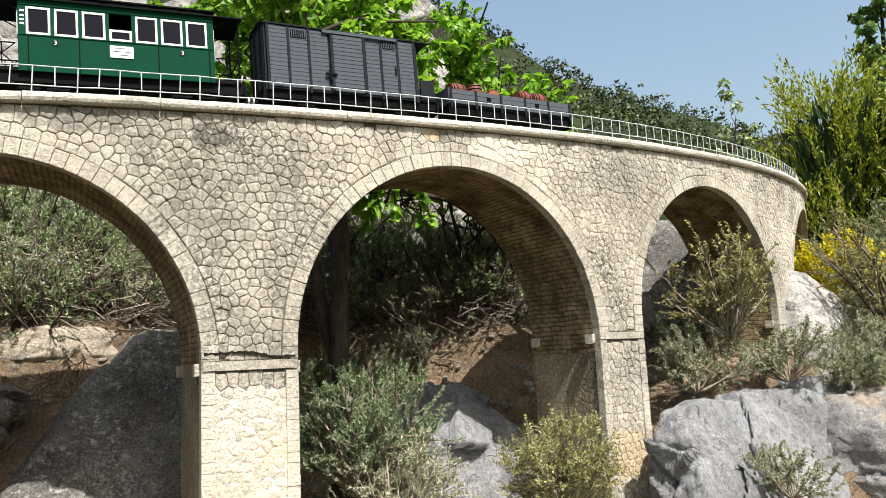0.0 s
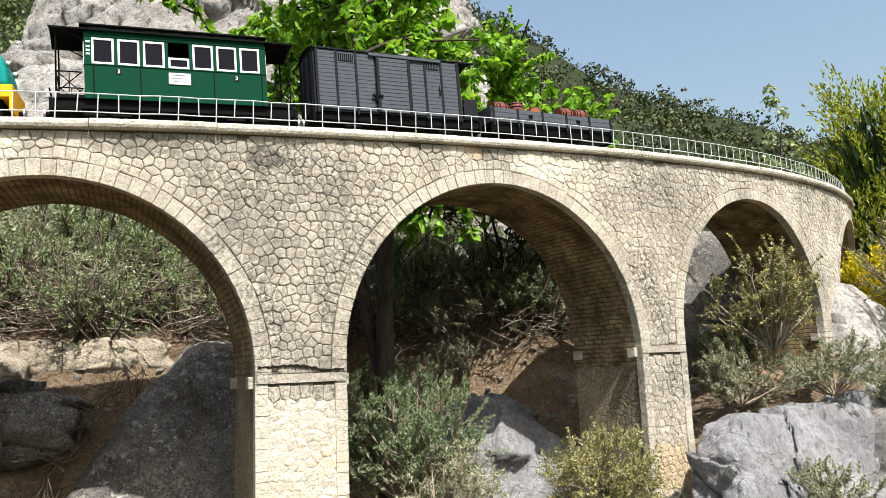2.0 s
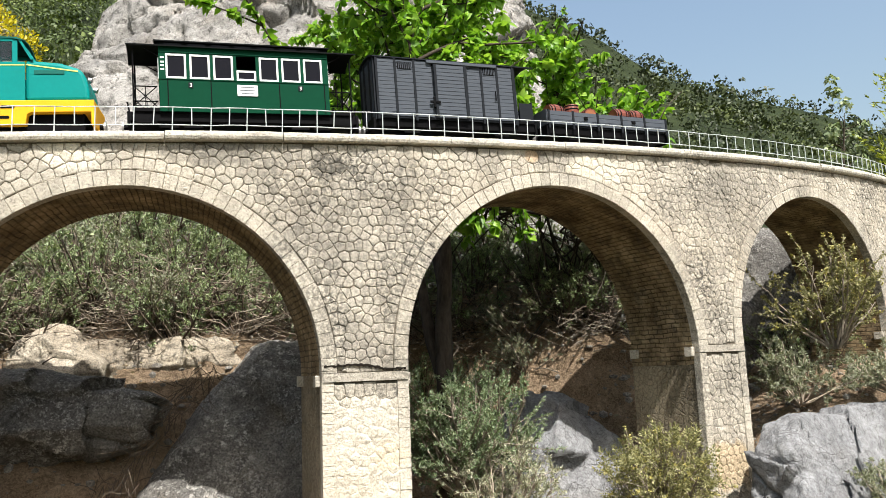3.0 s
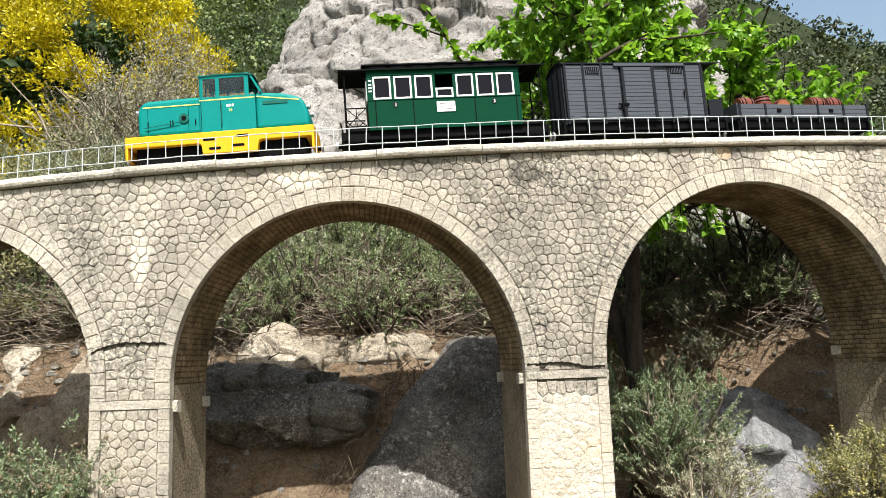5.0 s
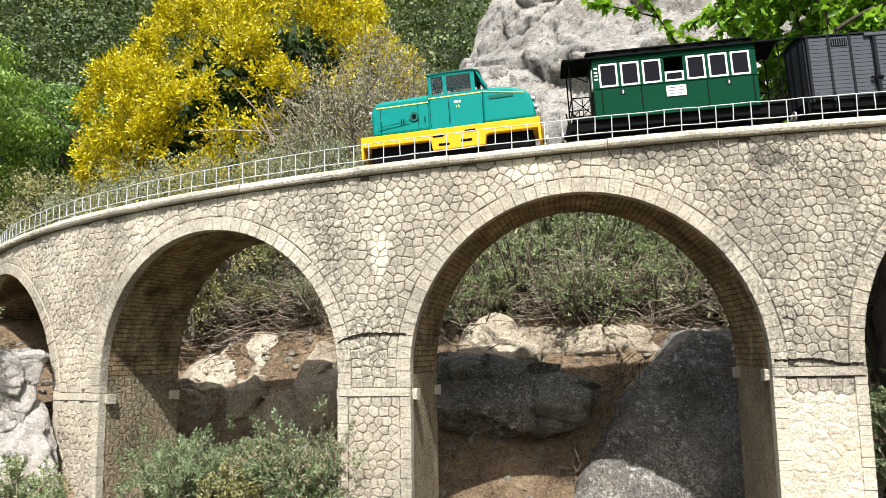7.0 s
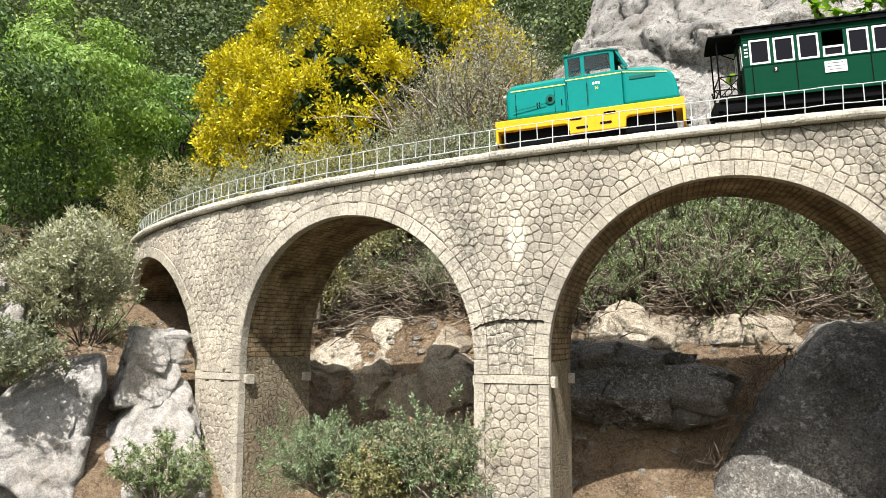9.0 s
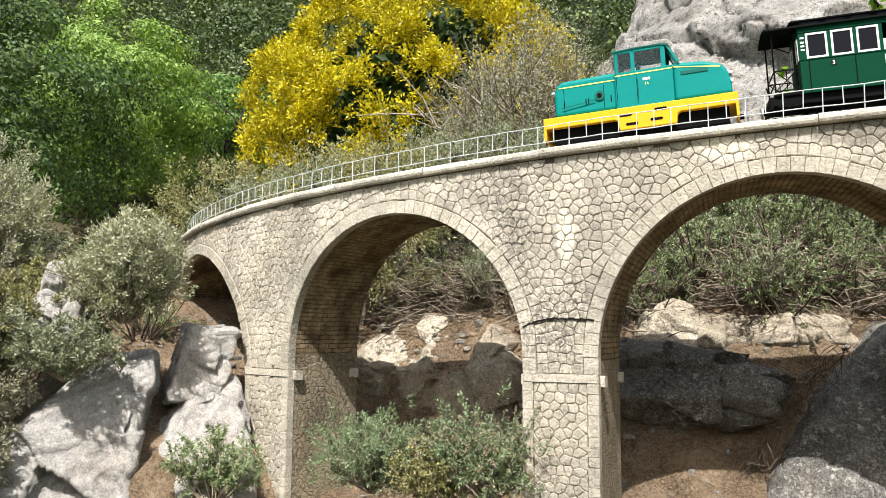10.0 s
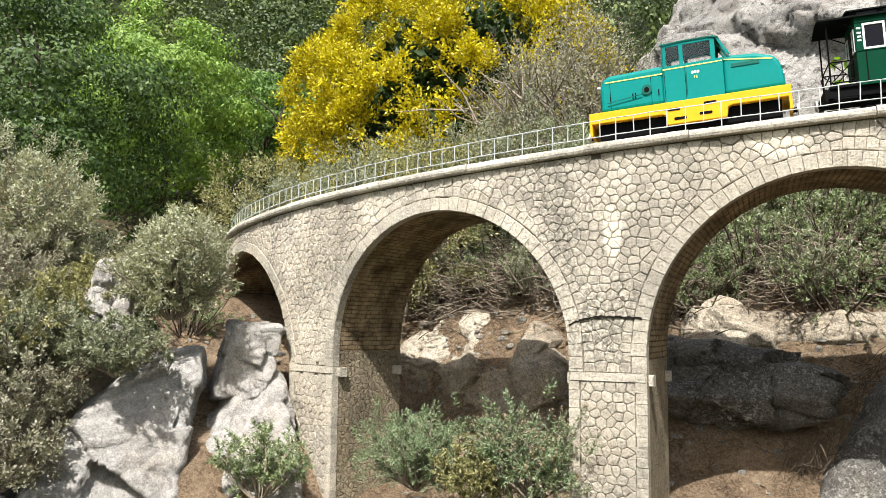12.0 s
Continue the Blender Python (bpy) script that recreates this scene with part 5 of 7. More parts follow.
def build_tree():
    """The broad-leaved tree behind the viaduct: three dark stems and a bright crown."""
    rs = np.random.RandomState(9)
    base = np.array([-0.25, 2.02, ground_at(-0.25, 2.02) - 0.05])
    ob = empty("tree", tuple(base), label="broad-leaved tree with bright green leaves and dark stems", category="tree")
    limbs = []
    for tip, r in (((-0.12, 0.10, 1.55), 0.03), ((-0.52, 0.35, 1.45), 0.024), ((0.42, 0.72, 1.22), 0.022), ((-0.15, 0.55, 1.75), 0.022), ((-0.74, 0.40, 1.22), 0.016), ((0.34, 0.50, 0.98), 0.014), ((0.58, 0.66, 0.92), 0.014), ((-0.46, 0.34, 0.98), 0.014)):
        tip = np.array(tip)
        low = limbs[0][0][5] if len(limbs) in (2, 4, 5, 6, 7) else np.zeros(3)
        tip, bow = tip - low, 1.2 if low[2] > 0 else 2.4
        pts = [low if low[2] > 0 else np.array([rs.uniform(-0.05, 0.05), rs.uniform(-0.03, 0.03), 0.0])]
        for i in range(1, 9):
            f = i / 8
            pts.append(low + np.array([tip[0] * f ** bow, tip[1] * f ** bow, tip[2] * f]) + rs.normal(size=3) * 0.012)
        limbs.append((np.array(pts), np.linspace(r, r * 0.3, 9)))
    second = branch_off(rs, limbs, 16, 0.55, 0.007, 6, 0.55)

    def clear(l):
        q = l[0] + base
        if rs.uniform() > 0.25 and math.atan2(q[-1, 0] + 0.08, q[-1, 1] + 0.2) < radians(-13.5):
            return False
        return q[:, 0].max() < 0.56 and bridge_coords(q[:, 0], q[:, 1])[1].min() > 0.36

    second = [l for l in second if clear(l)]
    third = [l for l in branch_off(rs, second, 9, 0.30, 0.0035, 4, 0.25) if clear(l)]
    low = []
    for _ in range(9):
        a, b = np.array([-0.20, 2.16, 1.93]), np.array([-0.12, 2.25, 1.62]) + rs.normal(size=3) * (0.10, 0.05, 0.03)
        low.append((np.array([a, a * 0.6 + b * 0.4 + (0.03, 0, 0.04), a * 0.2 + b * 0.8 + (0.02, 0, 0.03), b]) - base, np.array([0.003, 0.0025, 0.002, 0.001])))
    third += low
    V, F = tubes(limbs, 9)
    part("trunk", quad_mesh("trunk", V, F), M_BARK, ob, smooth=True)
    V, F = tubes(second + third, 5)
    part("branchwork", quad_mesh("branchwork", V, F), M_BARK, ob, smooth=True)["kind"] = "stuff"
    P, D, N, L, W = leaves_on(rs, third + second, 46, 0.034, 0.0255, 0.3, 0.25, 0.8)
    D = unit(D + np.array([0, 0, -0.5]))
    keep = ((P[:, 2] + base[2] > 1.82) | (np.linalg.norm(P + base - (-0.12, 2.25, 1.64), axis=1) < 0.2)) & (P[:, 2] + base[2] < 3.1) & (rs.uniform(size=len(P)) < 0.97)
    keep &= bridge_coords(P[:, 0] + base[0], P[:, 1] + base[1])[1] > 0.42
    V, F = oval_leaves(P[keep], D[keep], N[keep], L[keep], W[keep])
    part("crown", quad_mesh("crown", V, F), M_LEAF_TREE, ob)


build_tree()


def cloud_tree(label, x, y, z0, height, width, leaf_mat, seed, leaves=3000, leaf=(0.07, 0.045), trunk=0.04, name="tree", low=0.12, lump=0.35):
    rs = np.random.RandomState(seed)
    ob = empty(name, (x, y, z0), label=label, category="tree")
    pts = np.array([[0, 0, -0.3], [0.02, 0, height * 0.3], [-0.02, 0.03, height * 0.55], [0.03, 0, height * 0.76]])
    limb = [(pts, np.array([trunk, trunk * 0.8, trunk * 0.5, trunk * 0.15]))]
    limb += branch_off(rs, limb, 22, width * 0.34, trunk * 0.3, 4, 0.15)
    V, F = tubes(limb, 6)
    part("trunk", quad_mesh("trunk", V, F), M_BARK, ob, smooth=True)
    C, dc = crown_cloud(rs, min(150, max(24, leaves // 110)), (width * 0.43, width * 0.43, height * (1 - low) * 0.43), lump, 0.45)
    k = rs.randint(0, len(C), leaves)
    e = unit(rs.normal(size=(leaves, 3)))
    P = C[k] + e * (width * 0.085 * rs.uniform(0.3, 1.0, leaves) ** 0.5 * (0.7 + 0.6 * (k % 7) / 6))[:, None] * (1.2, 1.2, 0.7)
    d = unit(dc[k] + e)
    P[:, 2] += height * (low + (1 - low) / 2)
    n = len(P)
    D = unit(np.cross(d, rs.normal(size=(n, 3))) + (0, 0, -0.3))
    V, F = flat_leaves(P, D, unit(d + rs.normal(size=(n, 3)) * 0.5), leaf[0] * rs.uniform(0.6, 1.3, n), leaf[1] * rs.uniform(0.7, 1.2, n))
    part("crown", quad_mesh("crown", V, F), leaf_mat, ob)["kind"] = "stuff"
    return ob


g = ground_at


def golden_shrub(x, y, height, width, seed):
    """Golden shoots in clumps over green inner leaves, coloured dark for the shaded gaps."""
    rs = np.random.RandomState(seed)
    ob = empty("golden_shrub", (x, y, g(x, y) - 0.2), label="broad shrub with golden yellow shoots over dark green leaves", category="shrub")
    limb = stems(rs, 12, height * 0.8, 0.7, 0.03)
    V, F = tubes(limb + branch_off(rs, limb, 6, 0.5, 0.01), 5)
    part("wood", quad_mesh("wood", V, F), M_BARK, ob)["kind"] = "stuff"
    lobes, out = crown_cloud(rs, 270, (width * 0.48, width * 0.48, height * 0.5), 0.2, 0.86)
    lobes[:, 2] += height * 0.5
    Ps, Ds = [], []
    for c0, o0 in zip(lobes, out):
        size = rs.uniform(0.10, 0.21)
        for _ in range(int(78 * size)):
            o = unit(o0 * 0.7 + rs.normal(size=3) * 0.7 + (0, 0, 0.45))
            c = c0 + o * size * rs.uniform(0.75, 1.0)
            m = rs.randint(40, 72)
            e = unit(o * 0.8 + rs.normal(size=3) * 0.2 + (0, 0, 0.5))
            w = unit(rs.normal(size=(m, 3)))
            Ps.append(c + e * rs.uniform(-0.03, 0.13, m)[:, None] + w * rs.uniform(0.0, 0.05, m)[:, None])
            Ds.append(unit(e * 0.6 + w * 0.9))
    P, D = np.concatenate(Ps), np.concatenate(Ds)
    m = len(P)
    V, F = flat_leaves(P, D, unit(rs.normal(size=(m, 3)) + (0, 0, 1)), 0.037 * rs.uniform(0.6, 1.3, m), 0.019 * rs.uniform(0.7, 1.2, m))
    part("golden_foliage", quad_mesh("golden_foliage", V, F), M_LEAF_YELLOW, ob)["kind"] = "stuff"
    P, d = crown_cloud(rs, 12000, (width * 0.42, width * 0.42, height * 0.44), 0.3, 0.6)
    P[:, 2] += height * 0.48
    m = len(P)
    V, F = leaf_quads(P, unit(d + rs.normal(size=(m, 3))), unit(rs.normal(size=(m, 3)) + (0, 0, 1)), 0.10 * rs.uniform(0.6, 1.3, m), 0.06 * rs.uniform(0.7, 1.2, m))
    part("inner_foliage", quad_mesh("inner_foliage", V, F), M_LEAF_INNER, ob, "green inner leaves, darkened for the shade in the gaps")["kind"] = "stuff"


golden_shrub(-5.02, 4.85, 3.2, 2.95, 41)
cloud_tree("bright green leafy tree on the slope", -7.5, 3.25, g(-7.5, 3.25) - 0.2, 2.5, 2.0, M_LEAF_FRESH, 42, 34000, (0.046, 0.020))
cloud_tree("tall dark leafy tree in half shade", -6.0, 1.55, g(-6.0, 1.55) - 0.2, 3.9, 2.3, M_LEAF_SHADE, 43, 40000, (0.036, 0.021))
cloud_tree("low leafy green tree on the slope", -7.6, 4.45, g(-7.6, 4.45) - 0.2, 1.7, 1.5, M_LEAF_MID, 44, 16000, (0.046, 0.020))
cloud_tree("tall narrow tree with dull green leaves", 6.3, 10.25, g(6.3, 10.25), 5.6, 0.8, M_LEAF_MID, 45, 14000, (0.07, 0.04), 0.06)
cloud_tree("slender young tree with sparse leaves", 2.95, 7.4, g(2.95, 7.4), 2.3, 0.55, M_LEAF_GREEN, 46, 900, (0.055, 0.032), 0.02)


def conifer(x, y, height, width, seed):
    """A dense golden conifer of upright flattened sprays."""
    rs = np.random.RandomState(seed)
    z0 = ground_at(x, y) - 0.1
    ob = empty("conifer", (x, y, z0), label="dense golden-green conifer with upright feathery sprays", category="tree", group="golden conifers")
    V, F = tubes([(np.array([[0, 0, -0.2], [0, 0, height * 0.9]]), np.array([0.05, 0.01]))], 6)
    part("trunk", quad_mesh("trunk", V, F), M_BARK, ob)
    lines = []
    for _ in range(300):
        h = rs.uniform(0.0, 0.93)
        a = rs.uniform(0, 2 * math.pi)
        r = width / 2 * (1 - h ** 1.8) * rs.uniform(0.35, 0.9)
        p = np.array([math.cos(a) * r, math.sin(a) * r, h * height])
        o = np.array([math.cos(a), math.sin(a), 0.0])
        d = unit(o * 0.9 + (0, 0, 0.7) + rs.normal(size=3) * 0.2)
        flat = unit(np.cross(d, rs.normal(size=3)))
        L = 0.34 * rs.uniform(0.6, 1.3)
        axis = [p, p + d * L * 0.4, p + unit(d + (0, 0, 0.25)) * L * 0.75, p + unit(d + (0, 0, 0.4)) * L]
        lines.append((np.array(axis), np.array([0.006, 0.004, 0.002, 0.001])))
        for k in range(8):
            f = 0.25 + 0.09 * k
            q = p + unit(d + (0, 0, 0.4 * f)) * L * f
            w = unit(d + flat * (0.8 if k % 2 else -0.8) + (0, 0, 0.3))
            lines.append((np.stack([q, q + w * L * 0.18, q + unit(w + (0, 0, 0.3)) * L * 0.34]), np.array([0.003, 0.002, 0.001])))
    V, F = flat_leaves(*leaves_on(rs, lines, 12, 0.036, 0.0125, 1.2, 0.0, 0.34))
    part("sprays", quad_mesh("sprays", V, F), M_LEAF_CONIFER, ob)
    # Inner sprays coloured dark, so that gaps between the golden ones read as shade.
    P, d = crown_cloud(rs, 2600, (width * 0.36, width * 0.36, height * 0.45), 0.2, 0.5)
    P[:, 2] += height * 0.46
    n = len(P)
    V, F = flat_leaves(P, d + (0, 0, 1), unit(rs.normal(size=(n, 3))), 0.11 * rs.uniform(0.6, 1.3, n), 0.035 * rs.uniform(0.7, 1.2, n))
    part("inner_foliage", quad_mesh("inner_foliage", V, F), M_LEAF_INNER, ob, "green inner sprays, darkened for the shade in the gaps")["kind"] = "stuff"


conifer(2.86, 5.40, 1.62, 1.2, 51)
conifer(3.50, 5.1, 1.72, 1.3, 52)
conifer(3.25, 4.3, 1.6, 1.0, 53)


def build_woods():
    """Woods over the hills: crowns of leaf clumps, smaller towards the ridge."""
    rs = np.random.RandomState(61)
    groups = {"left": ([], []), "ridge": ([], [])}
    for k in range(2850):
        if k < 2000:
            az, d, h, side = radians(rs.uniform(-8, 34)), math.exp(rs.uniform(math.log(24), math.log(97))), 0.019, "ridge"
            n, leaf = 36, 0.19
        else:
            az, d, h, side = radians(rs.uniform(-92, -24)), math.exp(rs.uniform(math.log(10.5), math.log(105))), 0.072, "left"
            n, leaf = (320, 0.056) if d < 32 else (210, 0.066)
        h *= d * rs.uniform(0.55, 1.7)
        x, y = math.sin(az) * d, math.cos(az) * d
        z = ground_at(x, y)
        wide = rs.uniform(0.34, 0.55)
        C, dc = crown_cloud(rs, max(7, n // 14), (h * wide, h * wide, h * 0.42), 0.35, 0.6)
        i = rs.randint(0, len(C), n)
        e = unit(rs.normal(size=(n, 3)))
        P, dr = C[i] + e * (h * 0.13 * rs.uniform(0.3, 1.0, n) ** 0.5)[:, None] * (1.15, 1.15, 0.75), unit(dc[i] + e)
        P += np.array([x, y, z + h * 0.36])
        V, F = flat_leaves(P, np.cross(dr, rs.normal(size=(n, 3))), unit(dr + rs.normal(size=(n, 3)) * 0.35), h * leaf * rs.uniform(0.6, 1.3, n), h * leaf * 0.65 * rs.uniform(0.7, 1.2, n))
        Vs, Fs = groups[side]
        Fs.append(F + sum(map(len, Vs)))
        Vs.append(V)
    for side, mat, label in (("left", M_LEAF_WOOD, "dense green woods covering the hillside"), ("ridge", M_LEAF_RIDGE, "dark green scrub woods along the far ridge")):
        Vs, Fs = groups[side]
        tagged(part("hill_woods", quad_mesh("hill_woods", np.concatenate(Vs), np.concatenate(Fs)), mat), label, "woods", kind="stuff")


build_woods()


def build_brush():
    """Dry fallen twigs tangled along the bank, and scraps of litter on the soil."""
    rs = np.random.RandomState(91)
    lines = []
    for _ in range(6500):
        s = rs.uniform(-2.6, 2.2)
        rec = 0.33 * float(smooth(-0.1, 0.5, s)) - 0.42 * float(smooth(0.85, 1.15, s))
        b = 0.75 + rec + rs.normal() * 0.06 + (0.09 if -0.78 < s < -0.12 and rs.uniform() < 0.85 else 0.0)
        p = np.array(on(s, b, 0))
        p[2] = 0
        a = rs.uniform(0, 2 * math.pi)
        d = np.array([math.cos(a), math.sin(a), rs.uniform(-0.15, 0.5)])
        L = rs.uniform(0.05, 0.17)
        pts = [p]
        for _k in range(3):
            d = unit(d + rs.normal(size=3) * 0.3)
            pts.append(pts[-1] + d * L / 3)
        lines.append((np.array(pts), np.array([0.0019, 0.0017, 0.0013, 0.0006]) * rs.uniform(0.6, 1.5)))
    foot = np.array([l[0][0] for l in lines])
    z = ground_height(foot[:, 0], foot[:, 1]) + rs.uniform(-0.005, 0.14, len(lines))
    for (pts, _r), zz in zip(lines, z):
        pts[:, 2] += zz
    dark_from = len(lines)
    for _ in range(110):
        f = rs.uniform(0, 1)
        p = np.array(on(-0.26 - 0.26 * f + rs.normal() * 0.02, 0.40 + rs.normal() * 0.02, 1.26 - 0.30 * f))
        d = unit(np.array([-0.5, -0.1, -0.8]) + rs.normal(size=3) * 0.45)
        pts = [p]
        for _k in range(3):
            d = unit(d + rs.normal(size=3) * 0.5)
            pts.append(pts[-1] + d * 0.028)
        lines.append((np.array(pts), np.array([0.0011, 0.001, 0.0008, 0.0004])))
    # A third of the bank's twigs go dark too, to deepen the shade there.
    V, F = tubes(lines[dark_from:] + lines[:dark_from:3], 3)
    tagged(part("dry_brush", quad_mesh("dark_brush", V, F), M_TWIG_DARK), "dead twigs between the boulders and along the bank, toned dark for shade", "brush", kind="stuff")
    V, F = tubes([l for i, l in enumerate(lines[:dark_from]) if i % 3], 3)
    tagged(part("dry_brush", quad_mesh("dry_brush", V, F), M_TWIG_MID), "tangle of dry fallen twigs along the bank", "brush", kind="stuff")
    n = 9000
    s, b = rs.uniform(-2.7, 2.6, n), rs.uniform(-0.25, 1.0, n)
    P = np.array([on(a, c, 0) for a, c in zip(s, b)])
    P[:, 2] = ground_height(P[:, 0], P[:, 1]) + 0.002
    D = rs.normal(size=(n, 3)) * (1, 1, 0.25)
    V, F = leaf_quads(P, D, unit(rs.normal(size=(n, 3)) * 0.4 + (0, 0, 1)), rs.uniform(0.006, 0.022, n), rs.uniform(0.002, 0.010, n))
    tagged(part("leaf_litter", quad_mesh("leaf_litter", V, F), M_LEAF_DRY), "dry fallen leaves scattered on the soil", "litter", kind="stuff")


build_brush()


def build_pebbles():
    """Clods and chips of stone on the soil under and behind the arches."""
    rs = np.random.RandomState(95)
    bm = bmesh.new()
    bmesh.ops.create_icosphere(bm, subdivisions=1, radius=1)
    P0 = np.array([v.co[:] for v in bm.verts])
    F0 = np.array([[v.index for v in f.verts] for f in bm.faces])
    bm.free()
    n = 5200
    s, b = rs.uniform(-2.4, 2.2, n), rs.uniform(-0.2, 0.75, n)
    C = np.array([on(a, c, 0) for a, c in zip(s, b)])
    C[:, 2] = ground_height(C[:, 0], C[:, 1])
    r = 0.003 + 0.015 * rs.uniform(0, 1, n) ** 4
    V = (P0[None] * rs.uniform(0.7, 1.25, (n, len(P0), 1)) * (r[:, None] * rs.uniform(0.6, 1.3, (n, 3)) * (1, 1, 0.7))[:, None, :] + C[:, None, :]).reshape(-1, 3)
    F = (F0[None] + (np.arange(n) * len(P0))[:, None, None]).reshape(-1, 3)
    tagged(part("pebbles", mesh_of("pebbles", V.tolist(), F.tolist()), M_ROCK_BROWN), "small brown clods and chips of stone on the soil", "stones", kind="stuff")


build_pebbles()

# ---- the train ----


def paint(name, col, rough=0.35, metal=0.0, wear=0.25, spec=0.3):
    n = Nodes(name, rough, metal, spec)
    p = n.pos()
    dirt = n.ramp(n.noise(p, 60, 6, 0.7), [(0.4, 0.72), (0.62, 1.0)])
    n.color(n.mix(wear, col, n.mix(1.0, col, dirt, "MULTIPLY")))
    n.link(n.math("ADD", n.math("MULTIPLY", n.noise(p, 35, 4), 0.25), rough - 0.1), n.b.inputs["Roughness"])
    n.bump(n.noise(p, 300, 2), 0.06, 0.001)
    return n.m


M_TEAL = paint("teal_paint", (0.0, 0.19, 0.172), 0.5, spec=0.12)
M_TEAL_ROOF = paint("dark_teal_roof_paint", (0.008, 0.10, 0.08), 0.5, spec=0.12)
M_AMBER = paint("amber_paint", (0.72, 0.35, 0.014), 0.5, spec=0.12)
M_LINE = paint("pale_yellow_line", (0.62, 0.66, 0.16), 0.5)
M_BLACK = paint("black_metal", (0.003, 0.003, 0.0035), 0.65, spec=0.06)
M_GREEN = paint("dark_green_paint", (0.001, 0.040, 0.019), 0.55, spec=0.05)
M_ROOF = paint("black_roof_felt", (0.007, 0.008, 0.008), 0.8, spec=0.05)
M_SLATE = paint("slate_grey_wood", (0.070, 0.079, 0.092), 0.7, spec=0.06)
M_SLATE_DARK = paint("dark_grey_iron", (0.014, 0.016, 0.019), 0.65, spec=0.06)
M_WHITE = paint("white_paint", (0.78, 0.78, 0.76), 0.5)
M_BARREL = paint("red_brown_barrel_wood", (0.16, 0.045, 0.028), 0.42, wear=0.5)
M_BARREL_END = paint("orange_brown_barrel_head", (0.26, 0.09, 0.035), 0.5, wear=0.4)
M_STEEL = paint("bare_steel", (0.42, 0.42, 0.42), 0.4, 0.8)


def glass_material():
    n = Nodes("dark_window_glass", 0.06, 0.0, 0.10)
    n.color((0.008, 0.008, 0.011))
    return n.m


M_GLASS = glass_material()
M_CLEAR = Nodes("clear_window_glass", 0.03, 0.0, 0.5)
M_CLEAR.b.inputs["Transmission Weight"].default_value = 1.0
M_CLEAR.b.inputs["IOR"].default_value = 1.45
M_CLEAR.color((0.85, 0.9, 0.88))
M_CLEAR = M_CLEAR.m


def cyl_bm(p0, p1, r, seg=16, r1=None, bm=None):
    """A closed cylinder or cone between two points."""
    p0, p1 = Vector(p0), Vector(p1)
    own = bm or bmesh.new()
    d = p1 - p0
    m = Matrix.Translation((p0 + p1) / 2) @ d.to_track_quat("Z", "Y").to_matrix().to_4x4()
    bmesh.ops.create_cone(own, cap_ends=True, segments=seg, radius1=r, radius2=r if r1 is None else r1, depth=d.length, matrix=m)
    return own


def prism_bm(outline, y0, y1, bevel=0.0, segs=2):
    """An outline in (x, z) drawn out from y0 to y1, its edges rounded."""
    bm = bmesh.new()
    a = [bm.verts.new((x, y0, z)) for x, z in outline]
    b = [bm.verts.new((x, y1, z)) for x, z in outline]
    bm.faces.new(a)
    bm.faces.new(b[::-1])
    n = len(a)
    for i in range(n):
        bm.faces.new((a[i], b[i], b[(i + 1) % n], a[(i + 1) % n]))
    bmesh.ops.recalc_face_normals(bm, faces=bm.faces[:])
    if bevel:
        bmesh.ops.bevel(bm, geom=bm.edges[:], offset=bevel, segments=segs, profile=0.5, affect="EDGES")
    return bm


def on_track(ob, s):
    h = float(heading(s + 0.0))
    ob.matrix_world = Matrix.Translation(on(s, DEPTH / 2, deck(s) + 0.0012)) @ Matrix.Rotation(h, 4, "Z") @ Matrix.Rotation(-math.atan(GRADE * math.cos(h)), 4, "Y")


def wheelset(parent, x, r=0.017):
    for y in (-0.0225, 0.0225):
        sg = 1 if y > 0 else -1
        bm = cyl_bm((x, y - sg * 0.004, r), (x, y + sg * 0.004, r), r, 24)
        cyl_bm((x, y - sg * 0.005, r), (x, y - sg * 0.0035, r), r + 0.0022, 24, bm=bm)
        part("wheel", bm, M_BLACK, parent)
    part("axle", cyl_bm((x, -0.03, r), (x, 0.03, r), 0.0025, 8), M_STEEL, parent)
    for sg in (-1, 1):
        part("axle_box", box_bm(x - 0.008, x + 0.008, sg * 0.036 - 0.005, sg * 0.036 + 0.005, r - 0.008, r + 0.008, 0.0015), M_BLACK, parent)


def coupling(parent, x, z, sg):
    part("buffer", cyl_bm((x, 0, z), (x + sg * 0.012, 0, z), 0.006, 12), M_BLACK, parent)
    part("buffer_head", cyl_bm((x + sg * 0.012, 0, z), (x + sg * 0.016, 0, z), 0.012, 16), M_STEEL, parent)
    part("hook", cyl_bm((x, 0.0, z - 0.014), (x + sg * 0.024, 0.0, z - 0.018), 0.002, 8), M_BLACK, parent)


def window_frame(parent, x0, x1, z0, z1, y, sg, mat, t=0.003, name="window", deep=0.002, glass=None):
    """A framed pane on a side wall at y, which faces sg along y."""
    bm = bmesh.new()
    for a, b, c, d in ((x0, x1, z0, z0 + t), (x0, x1, z1 - t, z1), (x0, x0 + t, z0 + t, z1 - t), (x1 - t, x1, z0 + t, z1 - t)):
        box_bm(a, b, min(y, y + sg * deep), max(y, y + sg * deep), c, d, 0.0005, bm)
    w = part(name, bm, mat, parent)
    part("pane", box_bm(x0 + t, x1 - t, y + sg * 0.0003 - 0.0003, y + sg * 0.0003 + 0.0003, z0 + t, z1 - t), glass or M_GLASS, w, "dark glass pane")
    return w


